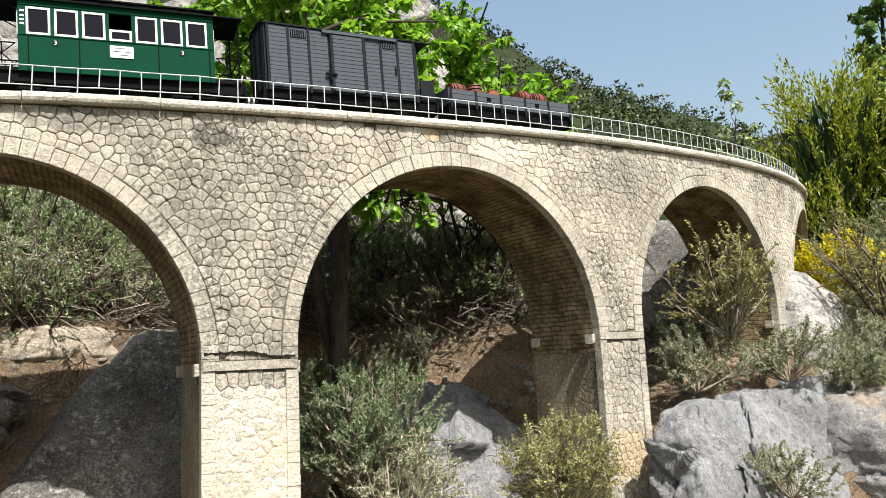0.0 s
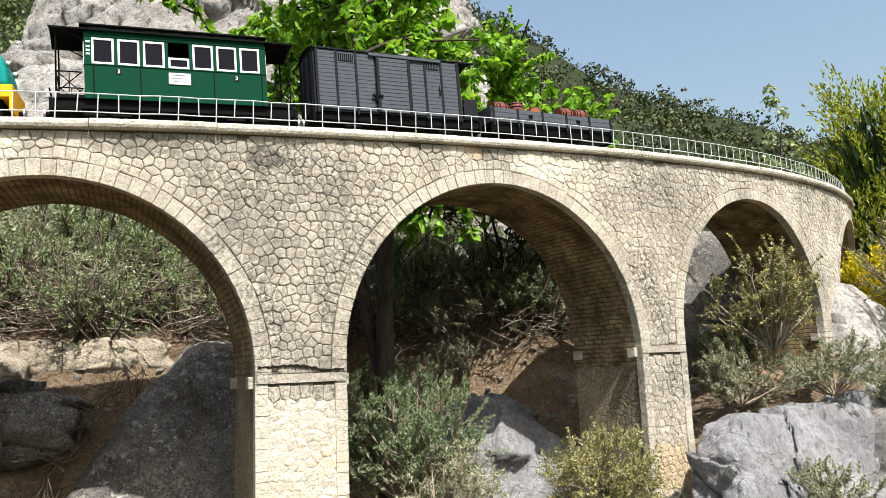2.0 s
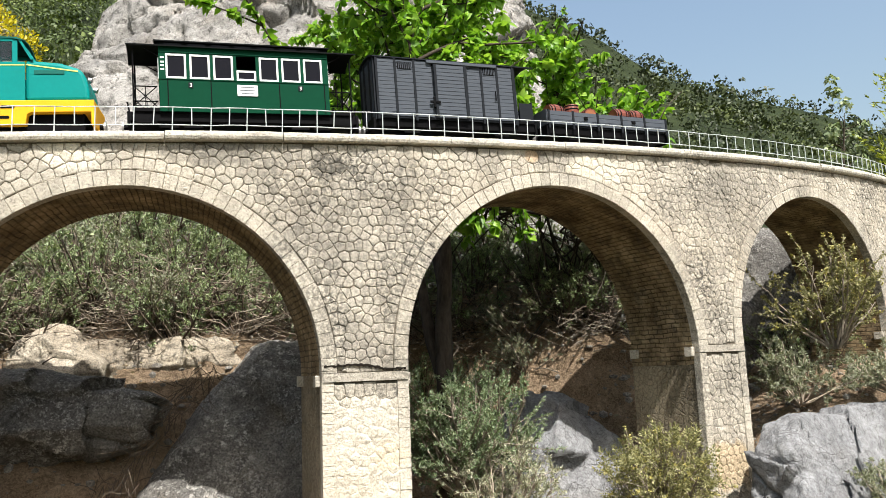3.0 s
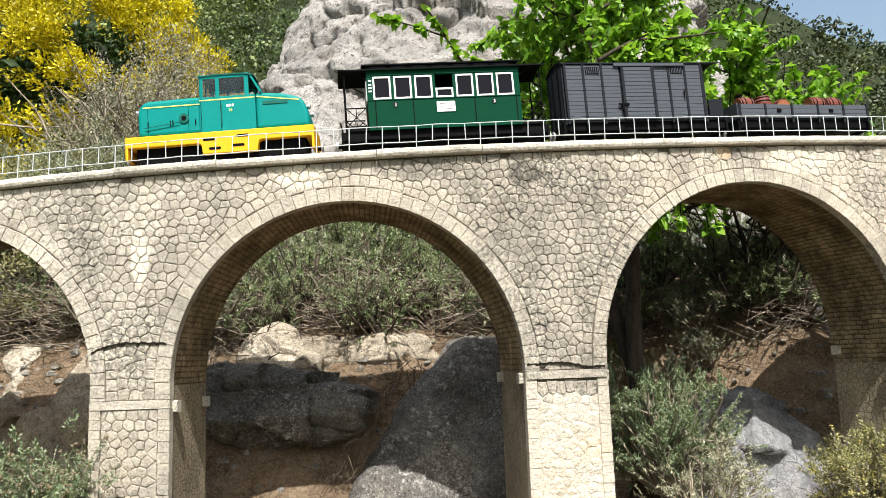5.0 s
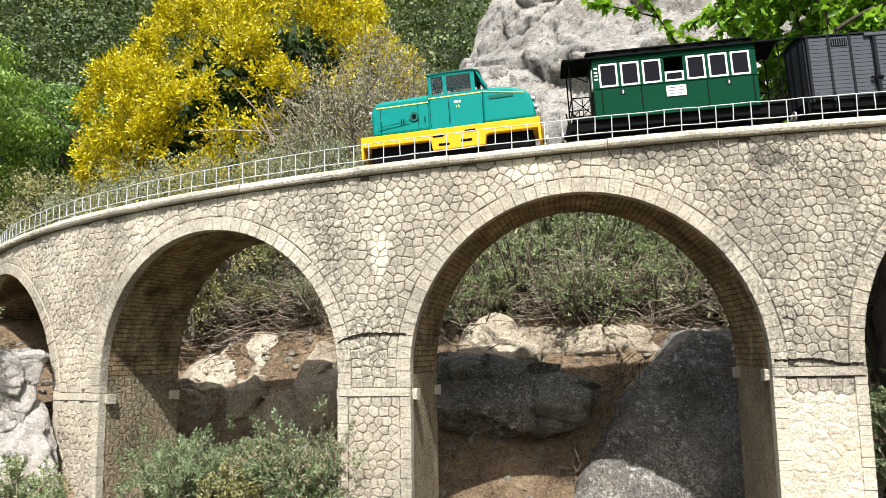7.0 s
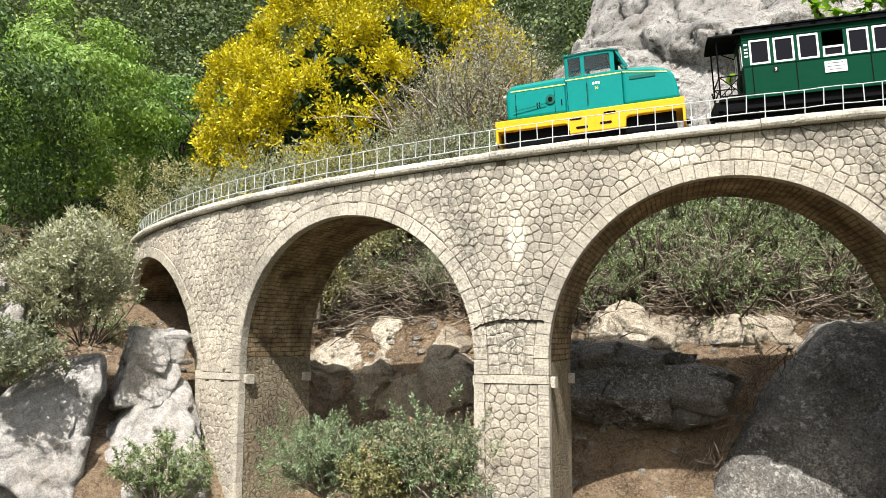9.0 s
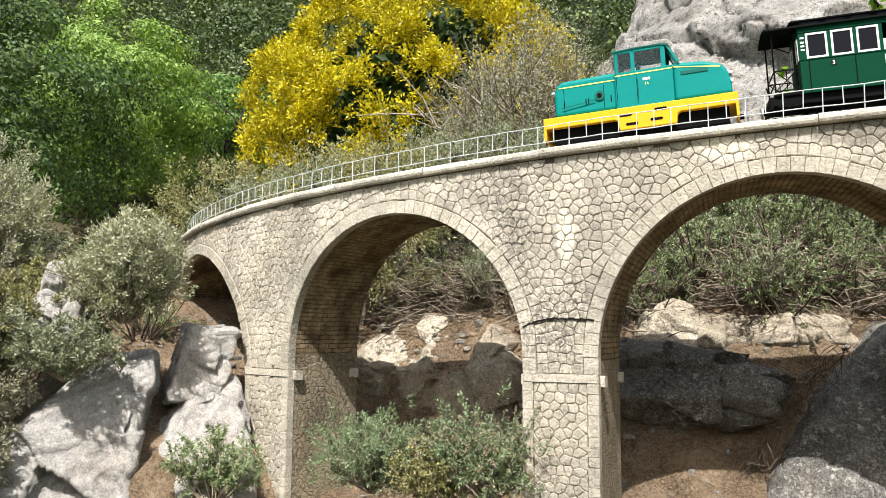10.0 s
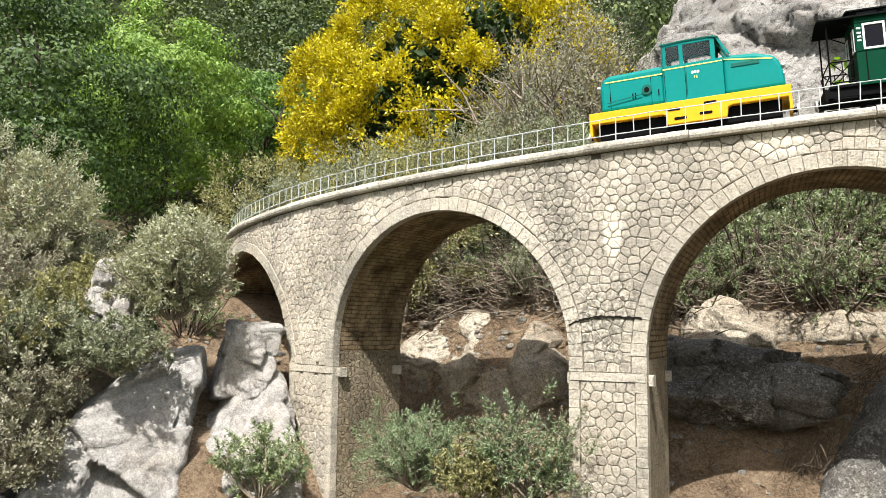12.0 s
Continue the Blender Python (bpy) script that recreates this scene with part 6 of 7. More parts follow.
def lettering(text, size, parent, x, y, z, mat, sg=-1, name="lettering"):
    cu = bpy.data.curves.new(name, "FONT")
    cu.body, cu.size, cu.extrude, cu.align_x = text, size, 0.0003, "CENTER"
    cu.materials.append(mat)
    ob = new(name, cu)
    ob.parent = parent
    ob.matrix_local = Matrix.Translation((x, y, z)) @ Matrix.Rotation(radians(90), 4, "X") @ Matrix.Rotation(0 if sg < 0 else math.pi, 4, "Y")
    return ob


def build_locomotive(s):
    """A diesel shunter: long bonnet ahead, cab, short sloping bonnet behind."""
    L = empty("locomotive", label="teal diesel locomotive with amber running board and black wheels", category="locomotive")
    on_track(L, s)
    W = 0.053
    # frame and running board
    out = [(-0.2105, 0.062), (-0.2105, 0.088), (0.2105, 0.088), (0.2105, 0.062), (0.095, 0.062), (0.088, 0.058), (0.085, 0.036), (-0.040, 0.036), (-0.043, 0.058), (-0.050, 0.062)]
    frame_ob = part("running_board", prism_bm(out, -W - 0.004, W + 0.004, 0.0015), M_AMBER, L, "amber running board with cut-outs")
    for x0, z0 in ((-0.025, 0.070), (-0.012, 0.048), (0.052, 0.074), (0.042, 0.052)):
        for y in (-W - 0.0044, W + 0.0044):
            part("step_hole", prism_bm([(x0 - 0.012, z0 - 0.003), (x0 - 0.014, z0), (x0 - 0.012, z0 + 0.003), (x0 + 0.012, z0 + 0.003), (x0 + 0.014, z0), (x0 + 0.012, z0 - 0.003)], y - 0.0005, y + 0.0005), M_BLACK, frame_ob)
    part("underframe", box_bm(-0.195, 0.195, -0.042, 0.042, 0.024, 0.064, 0.003), M_BLACK, L)
    for x in (-0.2125, 0.2125):
        part("buffer_beam", box_bm(x - 0.003, x + 0.003, -W - 0.004, W + 0.004, 0.034, 0.088, 0.001), M_AMBER, L)
        coupling(L, x, 0.045, 1 if x > 0 else -1)
    for x in (-0.145, -0.075, 0.05, 0.14):
        wheelset(L, x, 0.019)
    # long bonnet with a rounded nose
    hood = [(-0.188, 0.088), (-0.190, 0.145), (-0.184, 0.165), (-0.170, 0.175), (-0.044, 0.178), (-0.044, 0.088)]
    bm = prism_bm(hood, -0.048, 0.048, 0.009, 3)
    part("bonnet", bm, M_TEAL, L, smooth=False)
    grille = empty("grille", (0, 0, 0))
    grille.parent = L
    for i in range(9):
        z = 0.098 + i * 0.0068
        part("slat", box_bm(-0.1925, -0.1885, -0.028, 0.028, z, z + 0.003, 0.0006), M_TEAL_ROOF, grille)
    for y in (-0.0485, 0.0485):
        sg = 1 if y > 0 else -1
        part("lining", box_bm(-0.176, -0.046, y - 0.0004, y + 0.0004, 0.157, 0.1595), M_LINE, L, "pale yellow line")
        for x in (-0.165, -0.072):
            part("door_joint", box_bm(x - 0.0005, x + 0.0005, y - 0.0003, y + 0.0003, 0.095, 0.155), M_BLACK, L)
        part("air_intake", cyl_bm((-0.082, y, 0.127), (-0.082, y + sg * 0.0025, 0.127), 0.0115, 24), M_TEAL_ROOF, L, "round louvred air intake")
        part("intake_hub", cyl_bm((-0.082, y + sg * 0.0024, 0.127), (-0.082, y + sg * 0.0038, 0.127), 0.0055, 16), M_BLACK, L)
        part("handrail", cyl_bm((-0.172, y + sg * 0.004, 0.108), (-0.092, y + sg * 0.004, 0.118), 0.0009, 6), M_TEAL_ROOF, L)
        for x in (-0.165, -0.114, -0.108, -0.056):
            part("latch", box_bm(x - 0.0012, x + 0.0012, y - 0.0012, y + 0.0012, 0.110, 0.124, 0.0005), M_BLACK, L)
    # cab: four posts, door panels and a curved roof, so that one sees through it
    x0, x1, z0, z1 = -0.044, 0.078, 0.088, 0.222
    for y in (-W, W):
        sg = 1 if y > 0 else -1
        a, b = min(y, y - sg * 0.003), max(y, y - sg * 0.003)
        part("cab_side", box_bm(x0, 0.084, a, b, z0, 0.172, 0.0008), M_TEAL, L)
        for c, d in ((x0, x0 + 0.008), (-0.007, 0.002), (0.060, 0.070)):
            part("cab_post", box_bm(c, d, a, b, 0.1715, z1, 0.0006), M_TEAL, L)
        part("cab_header", box_bm(x0, 0.070, a, b, 0.216, 0.2255, 0.0006), M_TEAL, L)
        part("pane", box_bm(x0 + 0.008, -0.007, y - sg * 0.002 - 0.0003, y - sg * 0.002 + 0.0003, 0.1715, 0.216), M_CLEAR, L, "clear window pane")
        part("pane", box_bm(0.002, 0.060, y - sg * 0.002 - 0.0003, y - sg * 0.002 + 0.0003, 0.1715, 0.216), M_CLEAR, L, "clear window pane")
        part("lining", box_bm(x0, 0.083, y + sg * 0.0002 - 0.0004, y + sg * 0.0002 + 0.0004, 0.1635, 0.166), M_LINE, L, "pale yellow line")
        for c in (-0.041, 0.004):
            part("door_joint", box_bm(c - 0.0005, c + 0.0005, y + sg * 0.0001 - 0.0003, y + sg * 0.0001 + 0.0003, 0.092, 0.163), M_BLACK, L)
        part("door_handle", cyl_bm((0.0065, y + sg * 0.003, 0.104), (0.0065, y + sg * 0.003, 0.150), 0.001, 6), M_TEAL_ROOF, L)
        for c in (0.020, 0.026, 0.032):
            part("mark", box_bm(c - 0.0022, c + 0.0022, y + sg * 0.0001 - 0.0003, y + sg * 0.0001 + 0.0003, 0.146, 0.152), M_WHITE, L, "small white painted mark")
        lettering("16", 0.010, L, 0.026 * 1, y + sg * 0.0004, 0.1345, M_LINE, sg)
    # slanted rear screen and front wall
    part("cab_front", box_bm(x0, x0 + 0.003, -W, W, z0, 0.172), M_TEAL, L)
    for y in (-W, -0.002, W - 0.004):
        part("screen_post", box_bm(x0, x0 + 0.003, y, y + 0.004, 0.172, 0.228), M_TEAL, L)
        part("rear_post", prism_bm([(0.070, 0.222), (0.074, 0.224), (0.100, 0.178), (0.095, 0.176)], y, y + 0.004), M_TEAL, L)
    part("rear_screen", prism_bm([(0.0715, 0.222), (0.0722, 0.2225), (0.0975, 0.178), (0.0968, 0.1775)], -W + 0.004, W - 0.004), M_CLEAR, L, "clear slanted rear windscreen")
    part("front_screen", box_bm(x0 + 0.001, x0 + 0.0016, -W + 0.004, W - 0.004, 0.178, 0.224), M_CLEAR, L, "clear front windscreen")
    roof = bmesh.new()
    n = 10
    rings = []
    for x, dz in ((x0 - 0.004, -0.001), (0.0, 0.002), (0.060, 0.001), (0.078, -0.003)):
        top = [roof.verts.new((x, -W - 0.002 + (2 * W + 0.004) * i / n, 0.224 + dz + 0.011 * math.sin(math.pi * i / n))) for i in range(n + 1)]
        low = [roof.verts.new((x, v.co.y, v.co.z - 0.003)) for v in top]
        rings.append((top, low))
    for (t0, l0), (t1, l1) in zip(rings, rings[1:]):
        for i in range(n):
            roof.faces.new((t0[i], t1[i], t1[i + 1], t0[i + 1]))
            roof.faces.new((l0[i], l0[i + 1], l1[i + 1], l1[i]))
        roof.faces.new((t0[0], l0[0], l1[0], t1[0]))
        roof.faces.new((t0[n], t1[n], l1[n], l0[n]))
    for t, l in (rings[0], rings[-1]):
        for i in range(n):
            roof.faces.new((t[i], t[i + 1], l[i + 1], l[i]))
    part("cab_roof", roof, M_TEAL_ROOF, L, "dark teal curved cab roof")
    part("roof_lamp", box_bm(-0.03, -0.02, -0.006, 0.006, 0.234, 0.239, 0.001), M_BLACK, L)
    part("seat", box_bm(0.02, 0.055, -0.035, 0.035, 0.150, 0.178, 0.004), M_BLACK, L, "dark seat inside the cab")
    # short bonnet behind
    tail = [(0.083, 0.088), (0.083, 0.178), (0.150, 0.172), (0.186, 0.160), (0.196, 0.148), (0.204, 0.120), (0.206, 0.088)]
    part("short_bonnet", prism_bm(tail, -0.049, 0.049, 0.008, 3), M_TEAL, L)
    for y in (-0.0495, 0.0495):
        sg = 1 if y > 0 else -1
        part("lining", prism_bm([(0.086, 0.1655), (0.086, 0.168), (0.184, 0.1535), (0.184, 0.151)], y - 0.0004, y + 0.0004), M_LINE, L, "pale yellow line")
        part("vent_panel", box_bm(0.100, 0.158, y - 0.001, y + 0.001, 0.146, 0.155, 0.0008), M_TEAL_ROOF, L)
    for y in (-0.03, 0.03):
        part("headlight", cyl_bm((-0.190, y, 0.152), (-0.197, y, 0.152), 0.006, 16), M_STEEL, L, "round chrome headlight")
        part("headlight", cyl_bm((0.200, y, 0.140), (0.207, y, 0.138), 0.006, 16), M_STEEL, L, "round chrome headlight")


def railing_end(parent, x, sg):
    """The open end platform of a carriage: posts, lattice, steps."""
    for y in (-0.048, 0.048):
        part("end_post", cyl_bm((x + sg * 0.052, y, 0.075), (x + sg * 0.052, y, 0.205), 0.0018, 8), M_BLACK, parent)
        for z in (0.078, 0.122):
            part("side_bar", cyl_bm((x + sg * 0.004, y, z), (x + sg * 0.052, y, z), 0.0015, 6), M_BLACK, parent)
        for a, b in ((0.006, 0.05), (0.05, 0.006)):
            part("lattice_bar", cyl_bm((x + sg * a, y, 0.079), (x + sg * b, y, 0.121), 0.0011, 6), M_BLACK, parent)
        part("lattice_bar", cyl_bm((x + sg * 0.028, y, 0.079), (x + sg * 0.028, y, 0.121), 0.0011, 6), M_BLACK, parent)
        part("step", box_bm(min(x + sg * 0.006, x + sg * 0.05), max(x + sg * 0.006, x + sg * 0.05), y - 0.008, y + 0.008, 0.040, 0.043, 0.0006), M_BLACK, parent)
        part("bracket", cyl_bm((x, y, 0.190), (x + sg * 0.03, y, 0.206), 0.0014, 6), M_BLACK, parent)
    for z in (0.095, 0.122):
        part("end_rail", cyl_bm((x + sg * 0.052, -0.048, z), (x + sg * 0.052, 0.048, z), 0.0015, 6), M_BLACK, parent)
    part("brake_hose", cyl_bm((x + sg * 0.056, -0.02, 0.045), (x + sg * 0.066, -0.022, 0.095), 0.0018, 8), M_BLACK, parent)
    part("platform", box_bm(min(x, x + sg * 0.054), max(x, x + sg * 0.054), -0.05, 0.05, 0.066, 0.074, 0.001), M_BLACK, parent)


def arched_roof(parent, x0, x1, half, z, rise, mat, name="roof", thick=0.003, label=""):
    bm = bmesh.new()
    n = 14
    rings = []
    for x in (x0, x1):
        top = [bm.verts.new((x, -half + 2 * half * i / n, z + rise * (1 - (2 * i / n - 1) ** 2))) for i in range(n + 1)]
        low = [bm.verts.new((x, v.co.y, v.co.z - thick)) for v in top]
        rings.append((top, low))
    (t0, l0), (t1, l1) = rings
    for i in range(n):
        bm.faces.new((t0[i], t1[i], t1[i + 1], t0[i + 1]))
        bm.faces.new((l0[i], l0[i + 1], l1[i + 1], l1[i]))
        bm.faces.new((t0[i], t0[i + 1], l0[i + 1], l0[i]))
        bm.faces.new((t1[i], l1[i], l1[i + 1], t1[i + 1]))
    bm.faces.new((t0[0], l0[0], l1[0], t1[0]))
    bm.faces.new((t0[n], t1[n], l1[n], l0[n]))
    return part(name, bm, mat, parent, label)


def underframe(parent, half, axles):
    part("underframe", box_bm(-half, half, -0.040, 0.040, 0.044, 0.066, 0.002), M_BLACK, parent)
    part("sole_bar", box_bm(-half, half, -0.046, -0.040, 0.046, 0.066, 0.001), M_BLACK, parent)
    part("sole_bar", box_bm(-half, half, 0.040, 0.046, 0.046, 0.066, 0.001), M_BLACK, parent)
    for x in axles:
        wheelset(parent, x, 0.017)
        for y in (-0.040, 0.040):
            part("spring", box_bm(x - 0.02, x + 0.02, y - 0.002, y + 0.002, 0.033, 0.038, 0.001), M_BLACK, parent)
    for x, sg in ((-half, -1), (half, 1)):
        part("end_beam", box_bm(x - 0.003, x + 0.003, -0.05, 0.05, 0.038, 0.066, 0.001), M_BLACK, parent)
        coupling(parent, x, 0.045, sg)


def build_coach(s):
    """A third-class coach with open end platforms and a clerestory."""
    C = empty("passenger_coach", label="dark green passenger coach with white window frames and open end platforms", category="railway coach")
    on_track(C, s)
    underframe(C, 0.245, (-0.165, -0.115, 0.115, 0.165))
    h, W = 0.1825, 0.054
    wx = [(-0.1685 + i * 0.0492, -0.1685 + i * 0.0492 + 0.042) for i in range(7)]
    for y in (-W, W):
        sg = 1 if y > 0 else -1
        a, b = min(y, y - sg * 0.003), max(y, y - sg * 0.003)
        part("lower_panel", box_bm(-h, h, a, b, 0.066, 0.139, 0.0006), M_GREEN, C)
        part("header", box_bm(-h, h, a, b, 0.196, 0.213, 0.0006), M_GREEN, C)
        edges = [-h] + [e for w in wx for e in w] + [h]
        for c, d in zip(edges[::2], edges[1::2]):
            part("pillar", box_bm(c, d, a, b, 0.139, 0.196), M_GREEN, C)
        for i, (c, d) in enumerate(wx):
            if i == 3:
                w = window_frame(C, c, d, 0.1395, 0.163, y - sg * 0.0018, sg, M_WHITE, 0.0042, "window", 0.0022)
                w["label"] = "white-framed window lowered half open"
            else:
                window_frame(C, c, d, 0.1395, 0.195, y - sg * 0.0012, sg, M_WHITE, 0.0042, "window", 0.0022)["label"] = "white-framed window"
        for z in (0.138, 0.199):
            part("moulding", box_bm(-h, h, y + sg * 0.0006 - 0.0008, y + sg * 0.0006 + 0.0008, z - 0.0008, z + 0.0008), M_GREEN, C)
        for x in (-0.165, -0.076, 0.071, 0.172):
            part("panel_strip", box_bm(x - 0.0011, x + 0.0011, y + sg * 0.0003 - 0.0005, y + sg * 0.0003 + 0.0005, 0.068, 0.137), M_BLACK, C)
        part("destination_board", box_bm(-0.021, 0.023, y + sg * 0.001 - 0.0008, y + sg * 0.001 + 0.0008, 0.104, 0.129, 0.0004), M_WHITE, C, "white destination board")
        for z, wd in ((0.124, 0.03), (0.117, 0.034), (0.110, 0.026)):
            part("board_line", box_bm(0.001 - wd / 2, 0.001 + wd / 2, y + sg * 0.0020 - 0.0002, y + sg * 0.0020 + 0.0002, z - 0.0006, z + 0.0006), M_SLATE, C)
        for x in (-0.118, 0.118):
            part("class_plate", box_bm(x - 0.005, x + 0.005, y + sg * 0.0006 - 0.0006, y + sg * 0.0006 + 0.0006, 0.1195, 0.1315, 0.0004), M_SLATE_DARK, C)
            lettering("3", 0.012, C, x, y + sg * 0.0014, 0.1212, M_WHITE, sg)
        for z in (0.160, 0.168, 0.176, 0.186):
            part("mark", box_bm(-0.179, -0.1715, y + sg * 0.0003 - 0.0003, y + sg * 0.0003 + 0.0003, z - 0.0018, z + 0.0018), M_WHITE, C, "small white painted mark")
    for x in (-h, h):
        a, b = min(x, x - math.copysign(0.003, x)), max(x, x - math.copysign(0.003, x))
        part("end_wall", box_bm(a, b, -W + 0.003, W - 0.003, 0.066, 0.213, 0.0005), M_GREEN, C)
        sg = 1 if x > 0 else -1
        part("end_door", box_bm(x - 0.001, x + 0.001, -0.016, 0.016, 0.072, 0.192, 0.0006), M_BLACK, C)
        for f in (1, -1):
            bm = bmesh.new()
            for y0, y1, z0, z1 in ((0.022, 0.046, 0.140, 0.143), (0.022, 0.046, 0.186, 0.189), (0.022, 0.025, 0.143, 0.186), (0.043, 0.046, 0.143, 0.186)):
                box_bm(x - 0.001 + sg * 0.001, x + 0.001 + sg * 0.001, min(f * y0, f * y1), max(f * y0, f * y1), z0, z1, 0, bm)
            part("end_window_frame", bm, M_WHITE, C)
        railing_end(C, x, sg)
    part("floor", box_bm(-h, h, -W + 0.004, W - 0.004, 0.066, 0.071), M_BLACK, C)
    part("bench", box_bm(-h + 0.02, h - 0.02, -0.02, 0.02, 0.071, 0.115, 0.003), M_BLACK, C)
    arched_roof(C, -0.248, 0.248, 0.060, 0.2125, 0.013, M_ROOF, label="black curved roof over both platforms")
    part("clerestory", box_bm(-0.186, 0.186, -0.030, 0.030, 0.219, 0.233, 0.001), M_ROOF, C)
    arched_roof(C, -0.192, 0.192, 0.036, 0.2335, 0.004, M_ROOF, "clerestory_roof")
    for i in range(7):
        for y in (-0.0305, 0.0305):
            part("clerestory_light", box_bm(-0.172 + i * 0.05, -0.134 + i * 0.05, y - 0.0006, y + 0.0006, 0.2225, 0.2305), M_GLASS, C)


def planks(parent, x0, x1, z0, z1, n, y, sg, mat, gap=0.0007):
    """Horizontal boards, each its own piece, on a side wall."""
    hgt = (z1 - z0) / n
    for i in range(n):
        a, b = min(y, y + sg * 0.0022), max(y, y + sg * 0.0022)
        part("board", box_bm(x0, x1, a, b, z0 + i * hgt + gap / 2, z0 + (i + 1) * hgt - gap / 2, 0.0005), mat, parent)


def build_boxcar(s):
    """A covered goods wagon with sliding doors and a brakeman's platform."""
    B = empty("box_wagon", label="slate grey planked goods wagon with a sliding door", category="railway wagon")
    on_track(B, s)
    underframe(B, 0.215, (-0.12, 0.12))
    x0, x1, W = -0.208, 0.160, 0.052
    part("body", box_bm(x0, x1, -W, W, 0.066, 0.213), M_SLATE_DARK, B)
    gable = prism_bm([(-W, 0.2131), (-0.03, 0.221), (0, 0.2245), (0.03, 0.221), (W, 0.2131)], x0, x1)
    bmesh.ops.rotate(gable, verts=gable.verts[:], matrix=Matrix.Rotation(radians(90), 3, "Z"))
    for v in gable.verts:
        v.co.x = -v.co.x
    bmesh.ops.recalc_face_normals(gable, faces=gable.faces[:])
    part("gable", gable, M_SLATE_DARK, B)
    for y in (-W, W):
        sg = 1 if y > 0 else -1
        planks(B, x0 + 0.004, -0.064, 0.070, 0.210, 15, y, sg, M_SLATE)
        planks(B, 0.030, x1 - 0.004, 0.070, 0.210, 15, y, sg, M_SLATE)
        door = part("sliding_door", box_bm(-0.060, 0.026, min(y, y + sg * 0.006), max(y, y + sg * 0.006), 0.070, 0.203, 0.001), M_SLATE, B)
        for i in range(1, 14):
            z = 0.070 + i * 0.0095
            part("door_groove", box_bm(-0.054, 0.020, y + sg * 0.0061 - 0.0003, y + sg * 0.0061 + 0.0003, z - 0.0004, z + 0.0004), M_SLATE_DARK, door)
        for x in (-0.057, 0.023):
            part("door_stile", box_bm(x - 0.0035, x + 0.0035, y + sg * 0.0065 - 0.0015, y + sg * 0.0065 + 0.0015, 0.070, 0.203, 0.0006), M_SLATE_DARK, door)
        part("latch", box_bm(-0.075, -0.048, y + sg * 0.008 - 0.002, y + sg * 0.008 + 0.002, 0.104, 0.110, 0.001), M_BLACK, door)
        part("latch_pin", box_bm(-0.067, -0.062, y + sg * 0.009 - 0.002, y + sg * 0.009 + 0.002, 0.092, 0.120, 0.001), M_BLACK, door)
        part("door_rail", box_bm(-0.078, 0.110, y + sg * 0.005 - 0.003, y + sg * 0.005 + 0.003, 0.2045, 0.2115, 0.0008), M_SLATE, B)
        for x in (x0 + 0.003, -0.158, -0.110, 0.068, 0.112, x1 - 0.003):
            part("post", box_bm(x - 0.003, x + 0.003, y + sg * 0.003 - 0.0012, y + sg * 0.003 + 0.0012, 0.060, 0.2125, 0.0006), M_SLATE_DARK, B)
        for c, d in ((-0.152, -0.116), (0.074, 0.106)):
            part("vent", box_bm(c, d, y + sg * 0.0025 - 0.0008, y + sg * 0.0025 + 0.0008, 0.186, 0.204), M_BLACK, B)
            for i in range(7):
                x = c + 0.003 + i * (d - c - 0.006) / 6
                part("vent_bar", box_bm(x - 0.0008, x + 0.0008, y + sg * 0.0035 - 0.0006, y + sg * 0.0035 + 0.0006, 0.187, 0.203), M_SLATE, B)
        part("label_board", box_bm(x0 + 0.016, x0 + 0.034, y + sg * 0.003 - 0.0006, y + sg * 0.003 + 0.0006, 0.072, 0.084), M_SLATE, B, "pale grey label plate")
        part("handle", cyl_bm((0.104, y + sg * 0.006, 0.120), (0.104, y + sg * 0.006, 0.145), 0.0014, 6), M_BLACK, B)
    for x in (x0, x1):
        sg = 1 if x > 0 else -1
        for i in range(15):
            z = 0.070 + i * 0.14 / 15
            part("end_board", box_bm(min(x, x + sg * 0.002), max(x, x + sg * 0.002), -W + 0.004, W - 0.004, z + 0.0004, z + 0.0089, 0.0005), M_SLATE, B)
        for y in (-W + 0.003, -0.02, 0.02, W - 0.003):
            part("end_stanchion", box_bm(x + sg * 0.003 - 0.002, x + sg * 0.003 + 0.002, y - 0.003, y + 0.003, 0.060, 0.216, 0.0006), M_SLATE_DARK, B)
    # platform under the long end of the roof
    part("platform", box_bm(x1, 0.212, -0.05, 0.05, 0.066, 0.072, 0.001), M_BLACK, B)
    part("platform_screen", box_bm(0.207, 0.211, -0.048, 0.048, 0.072, 0.125, 0.001), M_SLATE_DARK, B)
    for y in (-0.048, 0.048):
        part("screen_side", box_bm(0.172, 0.209, y - 0.0015, y + 0.0015, 0.072, 0.120, 0.0006), M_SLATE_DARK, B)
        part("grab_rail", cyl_bm((0.166, y, 0.075), (0.166, y, 0.150), 0.0014, 6), M_STEEL, B)
    arched_roof(B, x0 - 0.006, 0.214, 0.057, 0.2145, 0.0125, M_SLATE_DARK, label="dark grey curved roof with a long overhang")


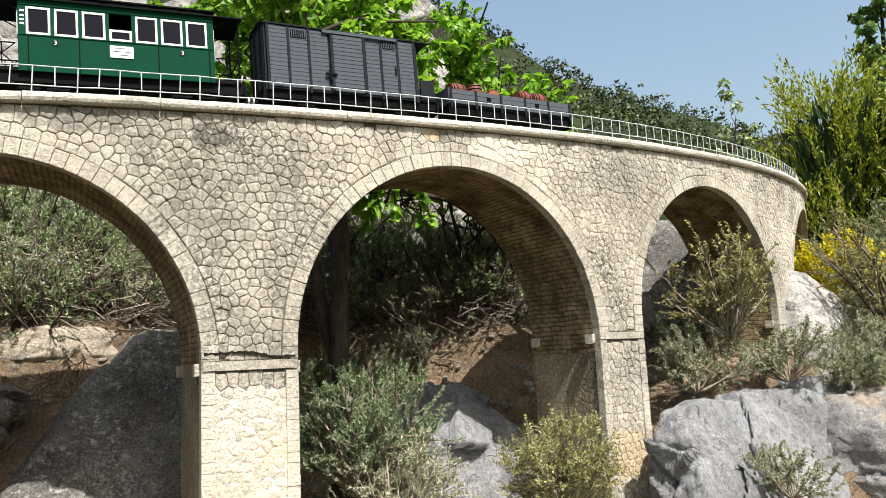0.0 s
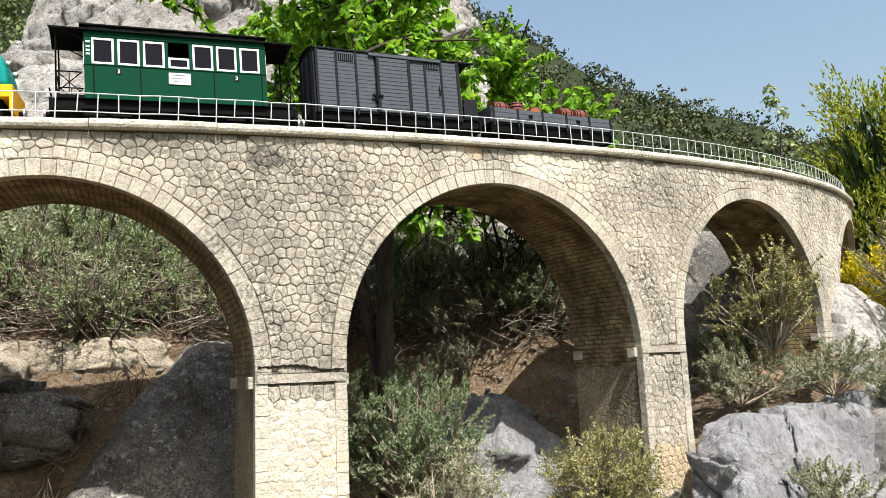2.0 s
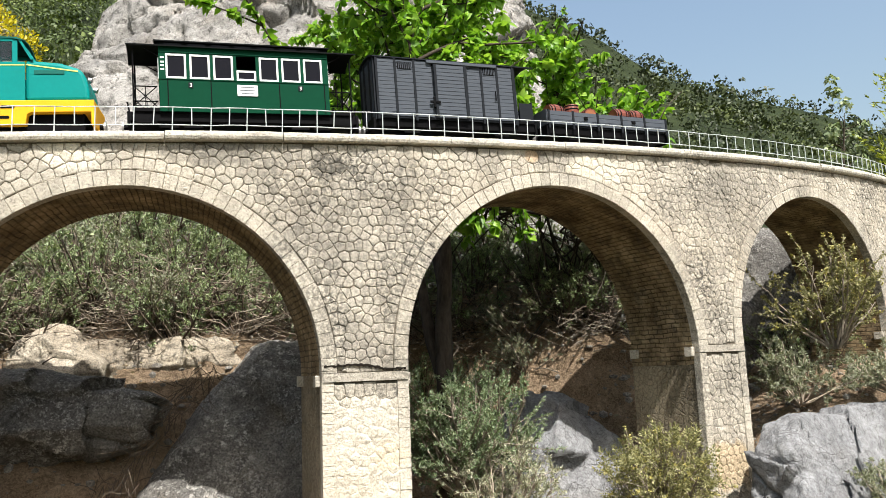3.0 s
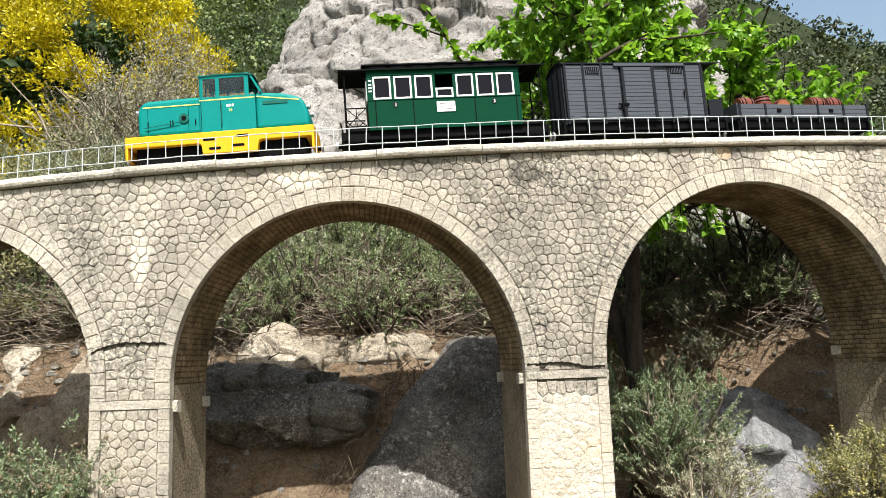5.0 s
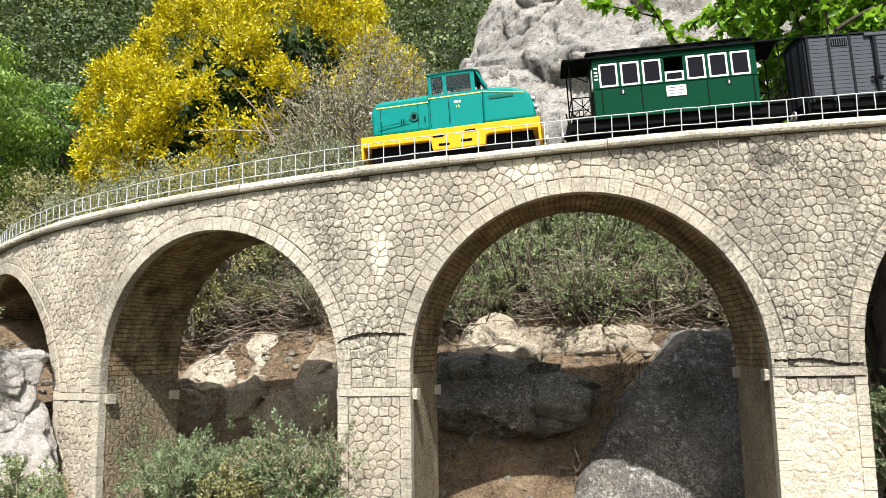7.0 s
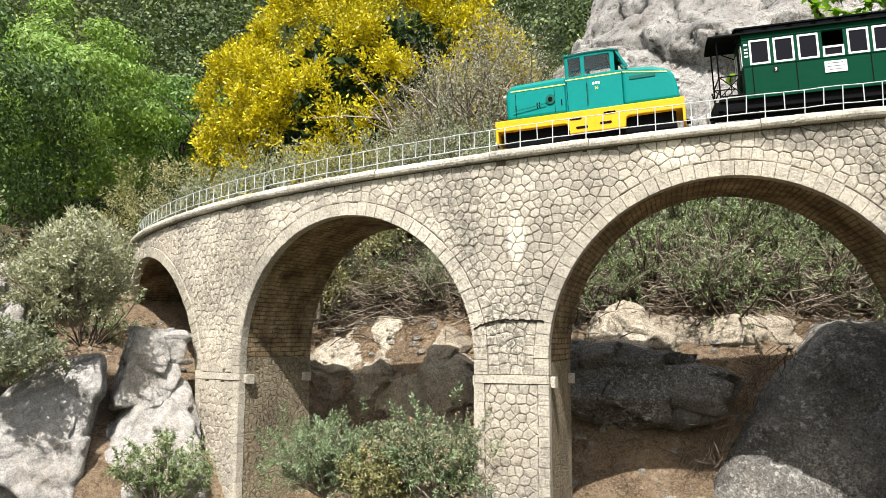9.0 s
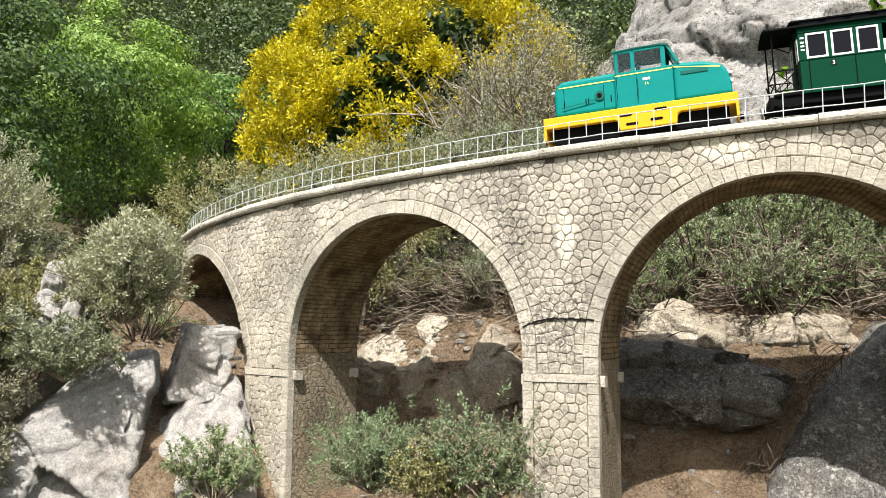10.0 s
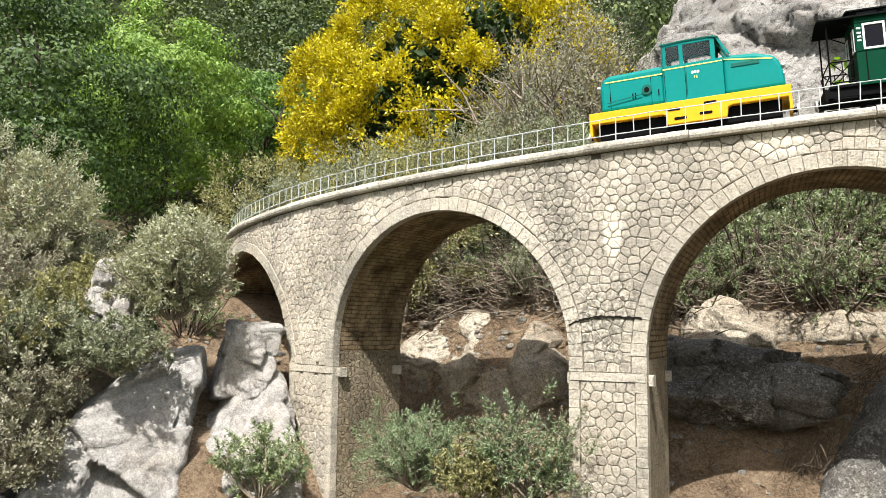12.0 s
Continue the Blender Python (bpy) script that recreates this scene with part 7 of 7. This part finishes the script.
def build_low_wagon(s):
    """A low-sided wagon."""
    G = empty("low_sided_wagon", label="slate grey low-sided planked wagon carrying barrels", category="railway wagon")
    on_track(G, s)
    underframe(G, 0.20, (-0.11, 0.11))
    part("floor", box_bm(-0.198, 0.198, -0.049, 0.049, 0.066, 0.0930, 0.001), M_SLATE_DARK, G)
    for y in (-0.051, 0.051):
        sg = 1 if y > 0 else -1
        planks(G, -0.2, 0.2, 0.070, 0.106, 3, y, sg, M_SLATE)
        for x in (-0.196, -0.12, -0.04, 0.04, 0.12, 0.196):
            part("post", box_bm(x - 0.003, x + 0.003, y + sg * 0.003 - 0.0014, y + sg * 0.003 + 0.0014, 0.058, 0.108, 0.0006), M_SLATE_DARK, G)
        for x in (-0.08, 0.08):
            part("latch", box_bm(x - 0.006, x + 0.006, y + sg * 0.004 - 0.0015, y + sg * 0.004 + 0.0015, 0.086, 0.094, 0.0006), M_BLACK, G)
    for x in (-0.2, 0.2):
        part("end_board", box_bm(x - 0.0015, x + 0.0015, -0.05, 0.05, 0.070, 0.110, 0.0006), M_SLATE, G)
    return G


def build_barrels(s, wagon):
    """Wooden barrels with hoops; one stands, the others lie."""
    def barrel(x, y, z, axis, turn):
        b = empty("barrel", label="red-brown wooden barrel with dark iron hoops", category="barrel", group="barrels on the wagon")
        rings, seg, ln, r = 9, 18, 0.046, 0.0185
        for k in range(seg):
            V, F = [], []
            for i in range(rings):
                f = i / (rings - 1) * 2 - 1
                rr = r * (1.16 - 0.18 * f * f)
                for a in (k * 2 * math.pi / seg + 0.012, (k + 1) * 2 * math.pi / seg - 0.012):
                    for q in (0, 0.0022):
                        V.append(((rr - q) * math.cos(a), (rr - q) * math.sin(a), f * ln / 2))
            for i in range(rings - 1):
                o = i * 4
                F += [(o, o + 4, o + 6, o + 2), (o + 1, o + 3, o + 7, o + 5), (o, o + 1, o + 5, o + 4), (o + 2, o + 6, o + 7, o + 3)]
            F += [(0, 2, 3, 1), (rings * 4 - 4, rings * 4 - 3, rings * 4 - 1, rings * 4 - 2)]
            part("stave", mesh_of("stave", V, F), M_BARREL, b)
        for f in (-0.82, -0.42, 0.42, 0.82):
            rr = r * (1.16 - 0.18 * f * f) + 0.0004
            bm = cyl_bm((0, 0, f * ln / 2 - 0.0016), (0, 0, f * ln / 2 + 0.0016), rr, 24)
            part("hoop", bm, M_BLACK, b)
        for f in (-0.94, 0.94):
            part("head", cyl_bm((0, 0, f * ln / 2 - 0.001), (0, 0, f * ln / 2 + 0.001), r * 0.98, 20), M_BARREL_END, b, "orange-brown barrel head")
        rot = Matrix.Identity(4) if axis == "z" else Matrix.Rotation(radians(turn), 4, "Z") @ Matrix.Rotation(radians(90), 4, "Y")
        b.matrix_world = wagon.matrix_world @ Matrix.Translation((x, y, z)) @ rot

    barrel(-0.150, -0.012, 0.1150, "x", 4)
    barrel(-0.088, -0.006, 0.1165, "z", 0)
    barrel(-0.030, 0.004, 0.1150, "x", 82)
    for x, y in ((0.060, -0.022), (0.112, -0.020), (0.085, 0.022)):
        barrel(x, y, 0.1150, "x", 3)


build_locomotive(-0.7255)
build_coach(-0.1925)
build_boxcar(0.315)
low_wagon = build_low_wagon(0.77)
build_barrels(0.77, low_wagon)

# ---- the pieces of the viaduct's masonry ----
build_rings()
build_cracks()
build_coping()
build_stones()
